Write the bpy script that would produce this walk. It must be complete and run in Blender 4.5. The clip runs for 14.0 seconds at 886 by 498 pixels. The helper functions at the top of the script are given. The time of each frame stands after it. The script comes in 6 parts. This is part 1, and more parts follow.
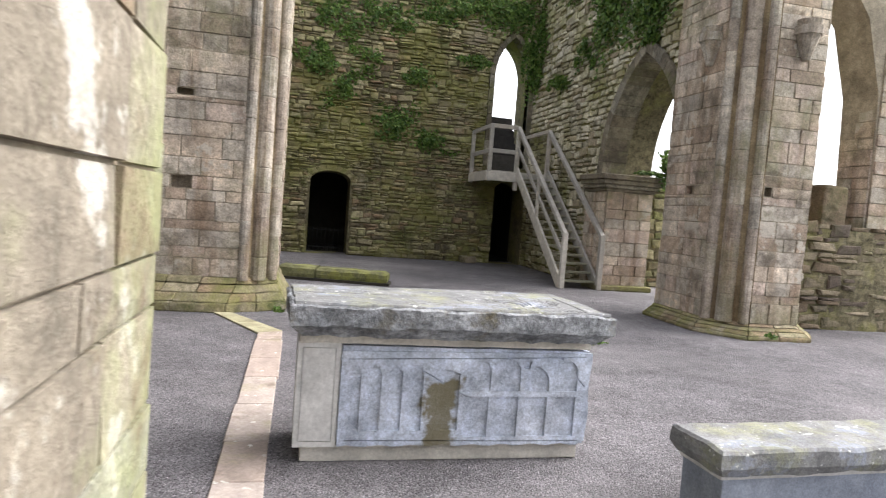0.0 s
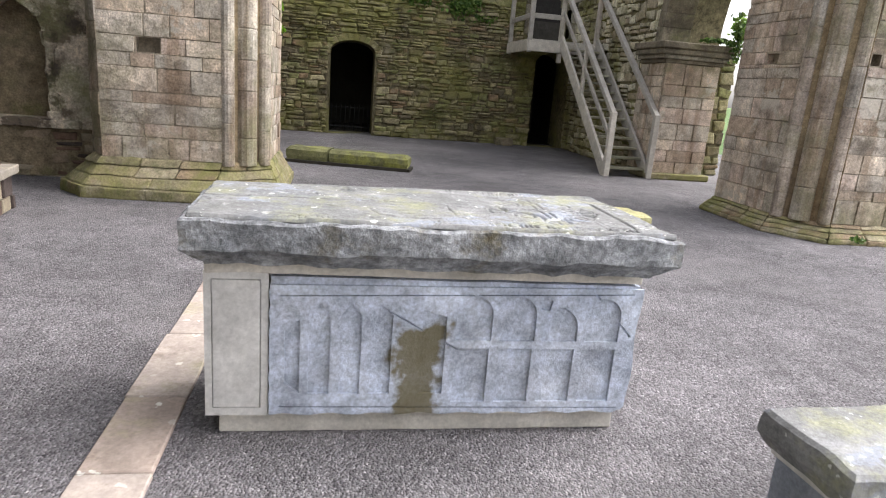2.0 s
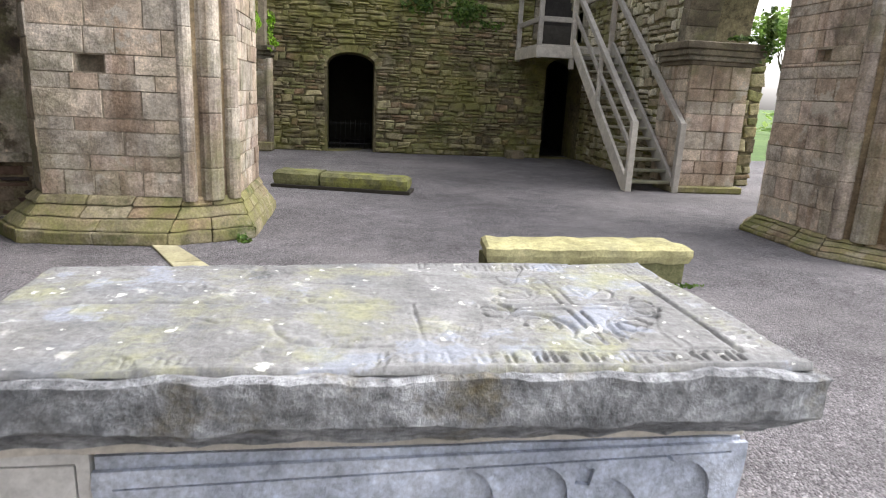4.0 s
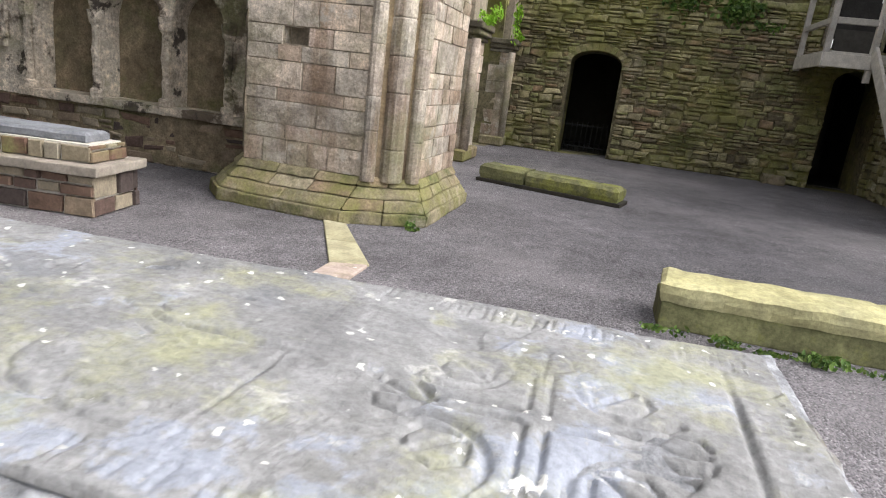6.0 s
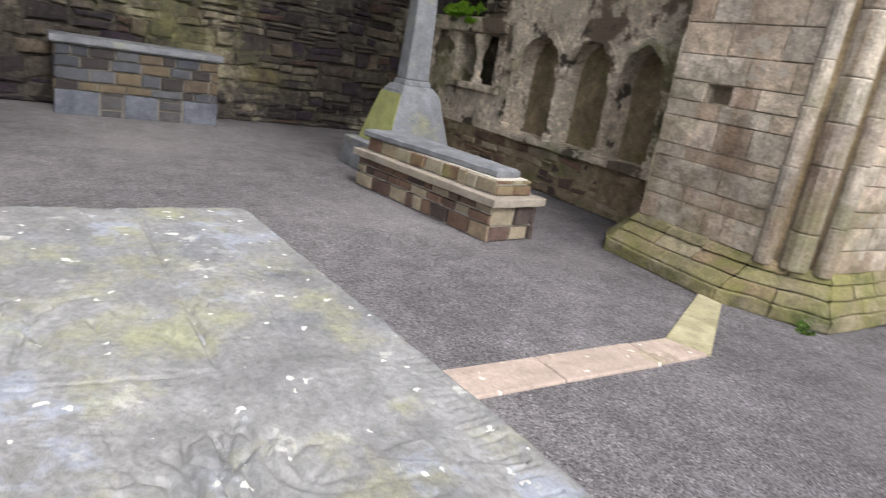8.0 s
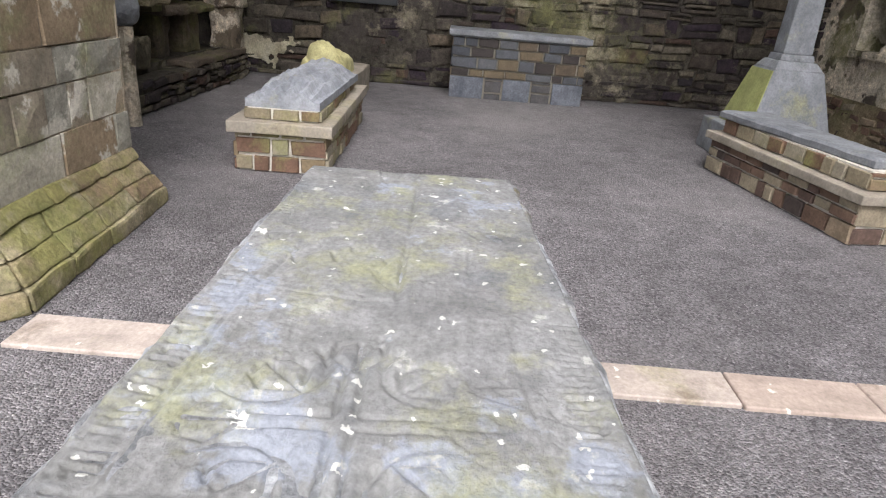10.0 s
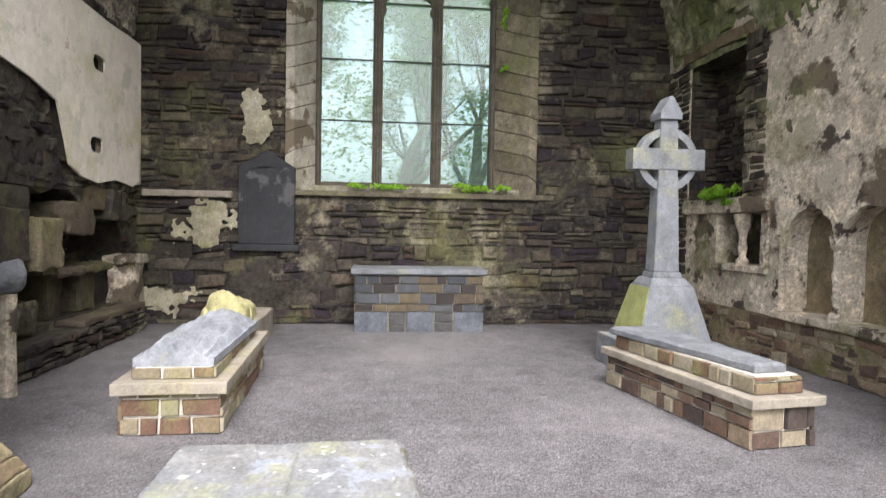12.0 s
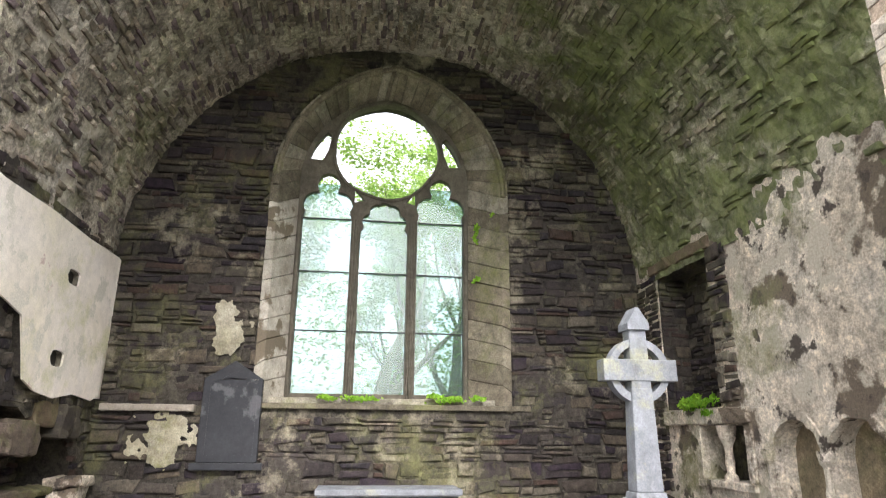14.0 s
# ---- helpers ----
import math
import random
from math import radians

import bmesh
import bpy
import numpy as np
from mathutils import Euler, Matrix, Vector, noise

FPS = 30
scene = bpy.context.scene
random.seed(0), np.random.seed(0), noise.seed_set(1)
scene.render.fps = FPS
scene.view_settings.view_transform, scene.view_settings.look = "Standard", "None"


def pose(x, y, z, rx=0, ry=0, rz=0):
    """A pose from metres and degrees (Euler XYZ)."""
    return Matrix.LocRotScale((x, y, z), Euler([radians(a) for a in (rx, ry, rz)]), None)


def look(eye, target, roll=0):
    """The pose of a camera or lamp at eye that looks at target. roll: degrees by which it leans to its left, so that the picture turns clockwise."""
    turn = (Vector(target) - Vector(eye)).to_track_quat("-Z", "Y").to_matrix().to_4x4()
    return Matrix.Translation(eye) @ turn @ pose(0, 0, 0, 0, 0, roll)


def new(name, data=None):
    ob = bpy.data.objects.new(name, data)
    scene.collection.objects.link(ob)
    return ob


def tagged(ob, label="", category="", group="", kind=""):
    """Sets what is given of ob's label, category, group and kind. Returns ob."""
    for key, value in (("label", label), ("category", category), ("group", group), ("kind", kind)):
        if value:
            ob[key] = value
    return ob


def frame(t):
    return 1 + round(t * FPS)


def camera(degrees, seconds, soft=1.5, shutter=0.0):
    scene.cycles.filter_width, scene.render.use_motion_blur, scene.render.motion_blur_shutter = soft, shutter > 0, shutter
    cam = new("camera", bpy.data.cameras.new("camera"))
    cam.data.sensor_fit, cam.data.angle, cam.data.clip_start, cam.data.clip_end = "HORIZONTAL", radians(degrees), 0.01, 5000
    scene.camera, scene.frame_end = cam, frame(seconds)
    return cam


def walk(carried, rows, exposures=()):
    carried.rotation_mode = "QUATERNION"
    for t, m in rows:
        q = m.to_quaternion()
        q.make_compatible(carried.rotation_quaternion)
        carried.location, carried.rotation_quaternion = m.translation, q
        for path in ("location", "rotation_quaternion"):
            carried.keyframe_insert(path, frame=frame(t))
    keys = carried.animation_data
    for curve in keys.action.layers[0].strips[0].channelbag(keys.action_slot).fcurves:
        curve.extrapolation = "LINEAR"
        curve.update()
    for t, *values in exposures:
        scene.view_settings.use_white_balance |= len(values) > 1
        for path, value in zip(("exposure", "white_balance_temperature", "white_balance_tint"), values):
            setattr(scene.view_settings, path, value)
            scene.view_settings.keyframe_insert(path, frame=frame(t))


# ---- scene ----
cam = camera(70.0, 14.0, soft=1.1, shutter=0.25)
PATH = [
    (0, (0.006, 0.093, 1.528), (0.46, 2.037, 1.402), 4.4),
    (0.5, (0.174, 0.376, 1.493), (0.769, 2.274, 1.278), 4.5),
    (1, (0.275, 0.671, 1.475), (0.9, 2.506, 0.983), 4.3),
    (1.5, (0.423, 0.976, 1.465), (0.903, 2.839, 0.918), 3.5),
    (2, (0.543, 1.295, 1.479), (0.885, 3.2, 0.975), 4.7),
    (2.5, (0.622, 1.639, 1.48), (1.007, 3.534, 0.967), 4.8),
    (2.7, (0.655, 1.716, 1.478), (1.062, 3.601, 0.949), 4.7),
    (4.8, (1.175, 2.686, 1.534), (1.227, 4.633, 1.079), 1.0),
    (5, (1.288, 2.714, 1.505), (1.214, 4.656, 1.032), 1.7),
    (5.5, (1.408, 2.886, 1.47), (1.01, 4.762, 0.902), 5.9),
    (6, (1.494, 3.112, 1.437), (1.045, 4.989, 0.91), 6.9),
    (6.5, (1.569, 3.295, 1.443), (1.132, 5.167, 0.889), 8.2),
    (7, (1.855, 3.43, 1.503), (1.113, 5.213, 0.985), 9.6),
    (7.3, (1.974, 3.516, 1.51), (0.924, 5.123, 0.95), 10.5),
    (7.5, (2.002, 3.589, 1.52), (0.72, 5.008, 0.932), 9.5),
    (8, (2.041, 3.747, 1.537), (0.456, 4.826, 0.969), 9.6),
    (8.5, (2.143, 3.887, 1.519), (0.325, 4.376, 0.844), 9.7),
    (8.7, (2.183, 3.935, 1.525), (0.347, 4.197, 0.776), 8.2),
    (10.8, (2.271, 4.157, 1.635), (0.401, 4.078, 0.93), 3.0),
    (11, (2.271, 4.173, 1.642), (0.362, 4.128, 1.05), 2.2),
    (11.5, (2.251, 4.204, 1.705), (0.278, 4.294, 1.39), 0.9),
    (12, (2.226, 4.225, 1.72), (0.241, 4.453, 1.653), 1.0),
    (12.5, (2.22, 4.267, 1.734), (0.243, 4.538, 1.861), 1.0),
    (13, (2.199, 4.335, 1.771), (0.239, 4.622, 2.046), 1.0),
    (13.5, (2.171, 4.385, 1.808), (0.238, 4.668, 2.236), 0.7),
    (14, (2.149, 4.439, 1.828), (0.248, 4.695, 2.394), 0.5),
]
EXPOSURES = [(t, e, 6450, 13) for t, e in ((0.0, 1.55), (0.5, 1.42), (1.0, 1.45), (2.5, 1.65), (5.0, 1.52), (6.5, 1.45), (8.5, 1.3), (10.8, 1.25), (11.5, 1.6), (12.5, 2.15), (14.0, 2.5))]
walk(cam, [(t, look(eye, target, roll)) for t, eye, target, roll in PATH], EXPOSURES)
SKY, SUN = 0.165, 0.8

# ---- world and light ----
world = bpy.data.worlds.new("sky")
scene.world = world
world.use_nodes = True
wn = world.node_tree
wn.nodes.clear()
sky = wn.nodes.new("ShaderNodeTexSky")
sky.sky_type = "NISHITA"
sky.sun_disc = False
sky.sun_elevation = radians(50)
sky.sun_rotation = radians(86)
sky.dust_density = 4.0
pale = wn.nodes.new("ShaderNodeHueSaturation")
pale.inputs["Saturation"].default_value = 0.22
backg = wn.nodes.new("ShaderNodeBackground")
backg.inputs["Strength"].default_value = SKY
wout = wn.nodes.new("ShaderNodeOutputWorld")
wn.links.new(sky.outputs[0], pale.inputs["Color"])
wn.links.new(pale.outputs[0], backg.inputs["Color"])
wn.links.new(backg.outputs[0], wout.inputs["Surface"])
sun = new("sun", bpy.data.lights.new("sun", "SUN"))
sun.data.energy = SUN
sun.data.angle = radians(50)
sun.data.color = (1.0, 0.97, 0.92)
sun.matrix_world = look((8, 0.6, 9.6), (0, 0, 0))

# ---- materials ----


def noise_node(nt, vec, scale, detail=5.0, rough=0.6):
    n = nt.nodes.new("ShaderNodeTexNoise")
    n.inputs["Scale"].default_value = scale
    n.inputs["Detail"].default_value = detail
    n.inputs["Roughness"].default_value = rough
    nt.links.new(vec, n.inputs["Vector"])
    return n.outputs["Fac"]


def ramp_node(nt, fac, stops, stepped=False):
    r = nt.nodes.new("ShaderNodeValToRGB")
    if stepped:
        r.color_ramp.interpolation = "CONSTANT"
    e = r.color_ramp.elements
    while len(e) < len(stops):
        e.new(0.5)
    for el, (p, c) in zip(e, stops):
        el.position = p
        el.color = (*c, 1.0) if len(c) == 3 else c
    nt.links.new(fac, r.inputs["Fac"])
    return r.outputs["Color"]


def mix_node(nt, fac, a, b, mode="MIX"):
    m = nt.nodes.new("ShaderNodeMix")
    m.data_type = "RGBA"
    m.blend_type = mode
    for sock, v in ((m.inputs[0], fac), (m.inputs[6], a), (m.inputs[7], b)):
        if isinstance(v, (int, float)):
            sock.default_value = v
        elif isinstance(v, tuple):
            sock.default_value = (*v, 1.0)
        else:
            nt.links.new(v, sock)
    return m.outputs[2]


def g(v):
    return (v, v, v)


def stone_mat(name, cols, rnd="", grain=0.55, big=1.1, moss=(), spots=(), rough=0.88, bump=0.5, fine=42.0, extra=None, patch=(), bdist=0.012, hard=0.0, streak=0.0):
    """Weathered stone: cols picked per piece or by broad noise, grain, growths and lichen spots over it."""
    m = bpy.data.materials.new(name)
    m.use_nodes = True
    nt = m.node_tree
    nt.nodes.clear()
    out = nt.nodes.new("ShaderNodeOutputMaterial")
    bs = nt.nodes.new("ShaderNodeBsdfPrincipled")
    nt.links.new(bs.outputs[0], out.inputs["Surface"])
    geo = nt.nodes.new("ShaderNodeNewGeometry")
    pos = geo.outputs["Position"]
    if rnd == "object":
        fac = nt.nodes.new("ShaderNodeObjectInfo").outputs["Random"]
    elif rnd == "island":
        fac = geo.outputs["Random Per Island"]
    else:
        r = nt.nodes.new("ShaderNodeMapRange")
        nt.links.new(noise_node(nt, pos, big, 6.0), r.inputs[0])
        r.inputs[1].default_value, r.inputs[2].default_value = 0.3, 0.7
        fac = r.outputs[0]
    n = len(cols)
    col = ramp_node(nt, fac, [(i / n if rnd else i / max(1, n - 1), c) for i, c in enumerate(cols)], bool(rnd))
    broad = noise_node(nt, pos, big * 1.7, 6.0, 0.65)
    small = noise_node(nt, pos, fine, 7.0, 0.7)
    mid = noise_node(nt, pos, 9.0, 6.0, 0.65)
    col = mix_node(nt, grain, col, ramp_node(nt, broad, [(0.32, g(0.45)), (0.68, g(1.35))]), "MULTIPLY")
    col = mix_node(nt, grain, col, ramp_node(nt, mid, [(0.3, g(0.5)), (0.7, g(1.4))]), "MULTIPLY")
    col = mix_node(nt, grain * 0.9, col, ramp_node(nt, small, [(0.34, g(0.45)), (0.66, g(1.42))]), "MULTIPLY")
    if hard:
        col = mix_node(nt, hard, col, ramp_node(nt, noise_node(nt, pos, 10.0, 8.0, 0.75), [(0.38, g(0.25)), (0.48, g(0.95)), (0.66, g(1.75))]), "MULTIPLY")
    if streak:
        mp = nt.nodes.new("ShaderNodeMapping")
        mp.inputs["Scale"].default_value = (5.0, 5.0, 0.45)
        nt.links.new(pos, mp.inputs["Vector"])
        col = mix_node(nt, streak, col, ramp_node(nt, noise_node(nt, mp.outputs[0], 1.0, 5.0, 0.6), [(0.36, (0.52, 0.42, 0.32)), (0.5, g(0.95)), (0.66, (1.3, 1.28, 1.24))]), "MULTIPLY")
    for colour, amount, size in patch:
        k = ramp_node(nt, noise_node(nt, pos, size, 7.0, 0.62), [(0.62 - amount, g(0)), (0.66 - amount, g(1))])
        col = mix_node(nt, k, col, mix_node(nt, 0.5, colour, ramp_node(nt, small, [(0.3, g(0.5)), (0.7, g(1.4))]), "MULTIPLY"))
    for colour, amount, size in moss:
        k = ramp_node(nt, noise_node(nt, pos, size, 8.0, 0.72), [(0.6 - amount, g(0)), (0.74 - amount, g(0.85))])
        col = mix_node(nt, k, col, mix_node(nt, 0.6, colour, ramp_node(nt, small, [(0.3, g(0.45)), (0.7, g(1.4))]), "MULTIPLY"))
    for colour, amount, size, rare in spots:
        v = nt.nodes.new("ShaderNodeTexVoronoi")
        v.inputs["Scale"].default_value = size
        bent = nt.nodes.new("ShaderNodeTexNoise")
        bent.inputs["Scale"].default_value = size * 1.6
        bent.inputs["Detail"].default_value = 4.0
        nt.links.new(pos, bent.inputs["Vector"])
        shift = nt.nodes.new("ShaderNodeVectorMath")
        shift.operation = "MULTIPLY_ADD"
        nt.links.new(bent.outputs["Color"], shift.inputs[0])
        shift.inputs[1].default_value = (1.1 / size,) * 3
        nt.links.new(pos, shift.inputs[2])
        nt.links.new(shift.outputs[0], v.inputs["Vector"])
        wob = nt.nodes.new("ShaderNodeMath")
        wob.operation = "MULTIPLY_ADD"
        nt.links.new(small, wob.inputs[0])
        wob.inputs[1].default_value = -0.42
        nt.links.new(v.outputs["Distance"], wob.inputs[2])
        pick = ramp_node(nt, v.outputs["Color"], [(rare, g(0)), (rare + 0.02, g(1))])
        k = ramp_node(nt, wob.outputs[0], [(0.0, g(1)), (amount, g(0))])
        col = mix_node(nt, mix_node(nt, 1.0, k, pick, "MULTIPLY"), col, colour)
    if extra:
        col = extra(nt, col, pos)
    nt.links.new(col, bs.inputs["Base Color"])
    bs.inputs["Roughness"].default_value = rough
    bs.inputs["Specular IOR Level"].default_value = 0.3
    b = nt.nodes.new("ShaderNodeBump")
    b.inputs["Strength"].default_value = bump
    b.inputs["Distance"].default_value = bdist
    hgt = mix_node(nt, 0.45, mid, small)
    nt.links.new(hgt, b.inputs["Height"])
    nt.links.new(b.outputs[0], bs.inputs["Normal"])
    return m


GREEN, OLIVE, LIME = (0.075, 0.095, 0.03), (0.15, 0.145, 0.05), (0.30, 0.33, 0.06)
ASH = [(0.43, 0.339, 0.262), (0.53, 0.438, 0.346), (0.497, 0.438, 0.371), (0.611, 0.52, 0.422), (0.547, 0.445, 0.371), (0.464, 0.413, 0.346)]
ashlar = stone_mat("ashlar", ASH, "object", 0.7, 0.8, moss=[((0.21, 0.20, 0.115), 0.10, 0.7), ((0.13, 0.105, 0.08), 0.07, 1.6)], patch=[((0.50, 0.45, 0.38), 0.05, 2.6)], bump=1.0, bdist=0.02, streak=0.6)
ashlar_far = stone_mat("ashlar_joined", ASH, "island", 0.7, 0.8, moss=[((0.21, 0.20, 0.115), 0.10, 0.7), ((0.13, 0.105, 0.08), 0.07, 1.6)])
ashlar_pale = stone_mat("ashlar_pale", [(0.304, 0.264, 0.204), (0.397, 0.352, 0.268), (0.338, 0.326, 0.277), (0.44, 0.414, 0.342), (0.287, 0.22, 0.148)], "object", 0.5, 0.9,
                        moss=[((0.30, 0.32, 0.16), 0.10, 0.9), ((0.17, 0.12, 0.075), 0.05, 2.0)], patch=[((0.58, 0.55, 0.48), 0.07, 3.0)], bump=1.0, bdist=0.025)
plinth_stone = stone_mat("mossy_plinth_stone", [(0.27, 0.20, 0.13), (0.33, 0.27, 0.17), (0.26, 0.225, 0.14), (0.36, 0.31, 0.21)], "object", 0.7, 1.2,
                         moss=[((0.21, 0.205, 0.07), 0.15, 1.3), (GREEN, 0.07, 1.8), ((0.40, 0.36, 0.27), 0.04, 2.4)], bump=0.9, bdist=0.02)
shaft_stone = stone_mat("shaft_stone", [(0.425, 0.366, 0.306), (0.473, 0.421, 0.351), (0.437, 0.396, 0.339), (0.391, 0.329, 0.273)], "object", 0.7, 0.8, moss=[((0.22, 0.21, 0.12), 0.08, 0.7)], bump=1.0, bdist=0.02, streak=0.8)
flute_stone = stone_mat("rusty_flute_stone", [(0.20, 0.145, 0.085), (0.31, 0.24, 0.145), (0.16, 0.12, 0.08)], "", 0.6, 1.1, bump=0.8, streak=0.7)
core_stone = stone_mat("mortar_core", [(0.264, 0.222, 0.168), (0.396, 0.342, 0.264)], "", 0.6)
DOORC = [(0.21, 0.178, 0.10), (0.37, 0.325, 0.175), (0.30, 0.285, 0.145), (0.16, 0.135, 0.085), (0.46, 0.41, 0.245), (0.34, 0.30, 0.18), (0.28, 0.20, 0.12), (0.25, 0.25, 0.11)]
rubble_moss = [((0.21, 0.205, 0.065), 0.15, 0.5), ((0.09, 0.10, 0.035), 0.09, 1.2), ((0.34, 0.30, 0.21), 0.06, 0.8), ((0.06, 0.05, 0.035), 0.05, 1.7)]
rubble = stone_mat("rubble", DOORC, "object", 0.6, 0.6, moss=rubble_moss, hard=0.5)
rubble_far = stone_mat("rubble_joined", DOORC, "island", 0.6, 0.6, moss=rubble_moss, hard=0.5)
EASTC = [(0.431, 0.396, 0.287), (0.604, 0.561, 0.431), (0.517, 0.475, 0.345), (0.402, 0.345, 0.245), (0.661, 0.618, 0.489)]
rubble_east = stone_mat("pale_rubble_wall", EASTC, "object", 0.75, 0.6, moss=[((0.25, 0.25, 0.09), 0.11, 0.6), ((0.12, 0.11, 0.07), 0.06, 1.3)])
rubble_east_far = stone_mat("pale_rubble_wall_joined", EASTC, "island", 0.75, 0.6, moss=[((0.25, 0.25, 0.09), 0.11, 0.6), ((0.12, 0.11, 0.07), 0.06, 1.3)])
rubble_core = stone_mat("rubble_mortar", [(0.132, 0.114, 0.066), (0.216, 0.189, 0.114)], "", 0.6, 0.8, moss=[(GREEN, 0.03, 0.9), ((0.25, 0.245, 0.075), 0.13, 0.5)], hard=0.7, bdist=0.03)
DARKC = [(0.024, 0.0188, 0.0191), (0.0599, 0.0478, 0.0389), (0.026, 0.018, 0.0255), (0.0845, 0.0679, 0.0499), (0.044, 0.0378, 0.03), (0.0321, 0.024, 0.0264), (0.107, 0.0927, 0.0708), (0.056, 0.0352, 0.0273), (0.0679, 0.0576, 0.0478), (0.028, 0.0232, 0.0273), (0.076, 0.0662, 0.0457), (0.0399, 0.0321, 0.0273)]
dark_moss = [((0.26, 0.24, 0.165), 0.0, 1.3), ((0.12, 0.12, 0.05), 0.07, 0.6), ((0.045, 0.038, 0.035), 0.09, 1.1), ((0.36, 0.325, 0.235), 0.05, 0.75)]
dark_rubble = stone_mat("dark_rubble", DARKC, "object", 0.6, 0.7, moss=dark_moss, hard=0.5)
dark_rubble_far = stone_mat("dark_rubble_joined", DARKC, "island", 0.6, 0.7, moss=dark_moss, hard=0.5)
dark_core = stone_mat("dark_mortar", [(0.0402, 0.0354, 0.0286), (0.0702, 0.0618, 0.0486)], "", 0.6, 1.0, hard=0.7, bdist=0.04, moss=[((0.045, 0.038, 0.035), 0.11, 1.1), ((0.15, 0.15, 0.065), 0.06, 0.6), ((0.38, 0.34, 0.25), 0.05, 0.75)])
render_coat = stone_mat("old_lime_render", [(0.432, 0.368, 0.287), (0.623, 0.538, 0.426), (0.68, 0.606, 0.5), (0.528, 0.45, 0.354)], "", 0.75, 1.2,
                        patch=[((0.50, 0.45, 0.36), 0.06, 2.1), ((0.17, 0.135, 0.10), 0.085, 1.3), ((0.085, 0.07, 0.058), 0.05, 2.6)], moss=[((0.22, 0.225, 0.10), 0.08, 0.6)], bump=1.0, fine=30, bdist=0.05, hard=0.4)
plaster = stone_mat("white_plaster", [(0.78, 0.72, 0.56), (0.86, 0.79, 0.68), (0.88, 0.82, 0.74)], "", 0.2, 0.7,
                    patch=[((0.62, 0.48, 0.42), -0.05, 3.4), ((0.70, 0.66, 0.56), 0.05, 1.9)], moss=[((0.62, 0.60, 0.34), 0.05, 0.8)], bump=0.7)


def damp_growth(nt, col, pos):
    """Green growth spread over the north haunch of the vault, streaked downwards."""
    sep = nt.nodes.new("ShaderNodeSeparateXYZ")
    nt.links.new(pos, sep.inputs[0])
    r = nt.nodes.new("ShaderNodeMapRange")
    nt.links.new(sep.outputs["Y"], r.inputs[0])
    r.inputs[1].default_value, r.inputs[2].default_value = 5.2, 8.4
    a = nt.nodes.new("ShaderNodeMath")
    a.operation = "MULTIPLY_ADD"
    nt.links.new(r.outputs[0], a.inputs[0])
    a.inputs[1].default_value = 0.30
    nt.links.new(noise_node(nt, pos, 0.9, 8.0, 0.7), a.inputs[2])
    k = ramp_node(nt, a.outputs[0], [(0.62, g(0)), (0.80, g(0.8))])
    tone = ramp_node(nt, noise_node(nt, pos, 3.0, 7.0, 0.7), [(0.35, (0.045, 0.06, 0.018)), (0.6, (0.15, 0.18, 0.05)), (0.75, (0.27, 0.28, 0.12))])
    return mix_node(nt, k, col, tone)


vault_stone = stone_mat("vault_stone", [(0.286, 0.269, 0.181), (0.54, 0.494, 0.381), (0.35, 0.309, 0.254), (0.637, 0.595, 0.509)], "", 0.95, 0.55,
                        extra=damp_growth, moss=[((0.15, 0.17, 0.06), 0.06, 0.45), ((0.06, 0.05, 0.042), 0.05, 1.1)], patch=[((0.13, 0.11, 0.09), 0.03, 0.8), ((0.50, 0.46, 0.37), 0.06, 1.5)], bump=1.0, fine=22, bdist=0.06, hard=0.7)
vault_piece = stone_mat("vault_rubble", [(0.227, 0.194, 0.145), (0.388, 0.324, 0.253), (0.179, 0.137, 0.137), (0.454, 0.404, 0.331)], "island", 0.8, 0.7, extra=damp_growth, moss=[((0.15, 0.17, 0.06), 0.05, 0.45), ((0.09, 0.078, 0.065), 0.06, 1.1)])
reveal_stone = stone_mat("window_dressing", [(0.153, 0.134, 0.0968), (0.242, 0.214, 0.158), (0.194, 0.166, 0.122), (0.29, 0.266, 0.21)], "object", 0.7, 1.2, moss=[((0.16, 0.165, 0.065), 0.09, 0.8), ((0.08, 0.068, 0.052), 0.08, 1.9)])
reveal_lime = stone_mat("limewashed_reveal", [(0.255, 0.23, 0.17), (0.442, 0.408, 0.34), (0.51, 0.476, 0.408)], "", 0.45, 1.2, patch=[((0.17, 0.14, 0.10), 0.07, 1.6)])
lime_old = stone_mat("stained_old_limewash", [(0.22, 0.20, 0.13), (0.36, 0.33, 0.24), (0.42, 0.39, 0.31)], "", 0.6, 1.6, moss=[((0.20, 0.20, 0.08), 0.06, 1.5)], bump=0.8, bdist=0.02)
niche_stone = stone_mat("brown_niche_stone", [(0.15, 0.115, 0.07), (0.27, 0.215, 0.14), (0.20, 0.18, 0.10)], "", 0.7, 1.4, moss=[((0.14, 0.15, 0.05), 0.06, 0.9)], bump=0.9, bdist=0.03)
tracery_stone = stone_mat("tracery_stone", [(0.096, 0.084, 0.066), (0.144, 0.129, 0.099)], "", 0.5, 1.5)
kerb_stone = stone_mat("kerb_stone", [(0.392, 0.319, 0.275), (0.461, 0.391, 0.341), (0.431, 0.371, 0.33)], "object", 0.35, 1.3, moss=[((0.33, 0.31, 0.17), 0.06, 0.9), ((0.20, 0.16, 0.125), 0.05, 3.0)], spots=[((0.6, 0.58, 0.53), 0.02, 14.0, 0.74)], bump=0.3)
kerb_moss = stone_mat("lichened_kerb_stone", [(0.34, 0.315, 0.19), (0.42, 0.39, 0.26)], "", 0.4, 1.6, moss=[((0.40, 0.33, 0.26), 0.03, 1.4)], bump=0.4)
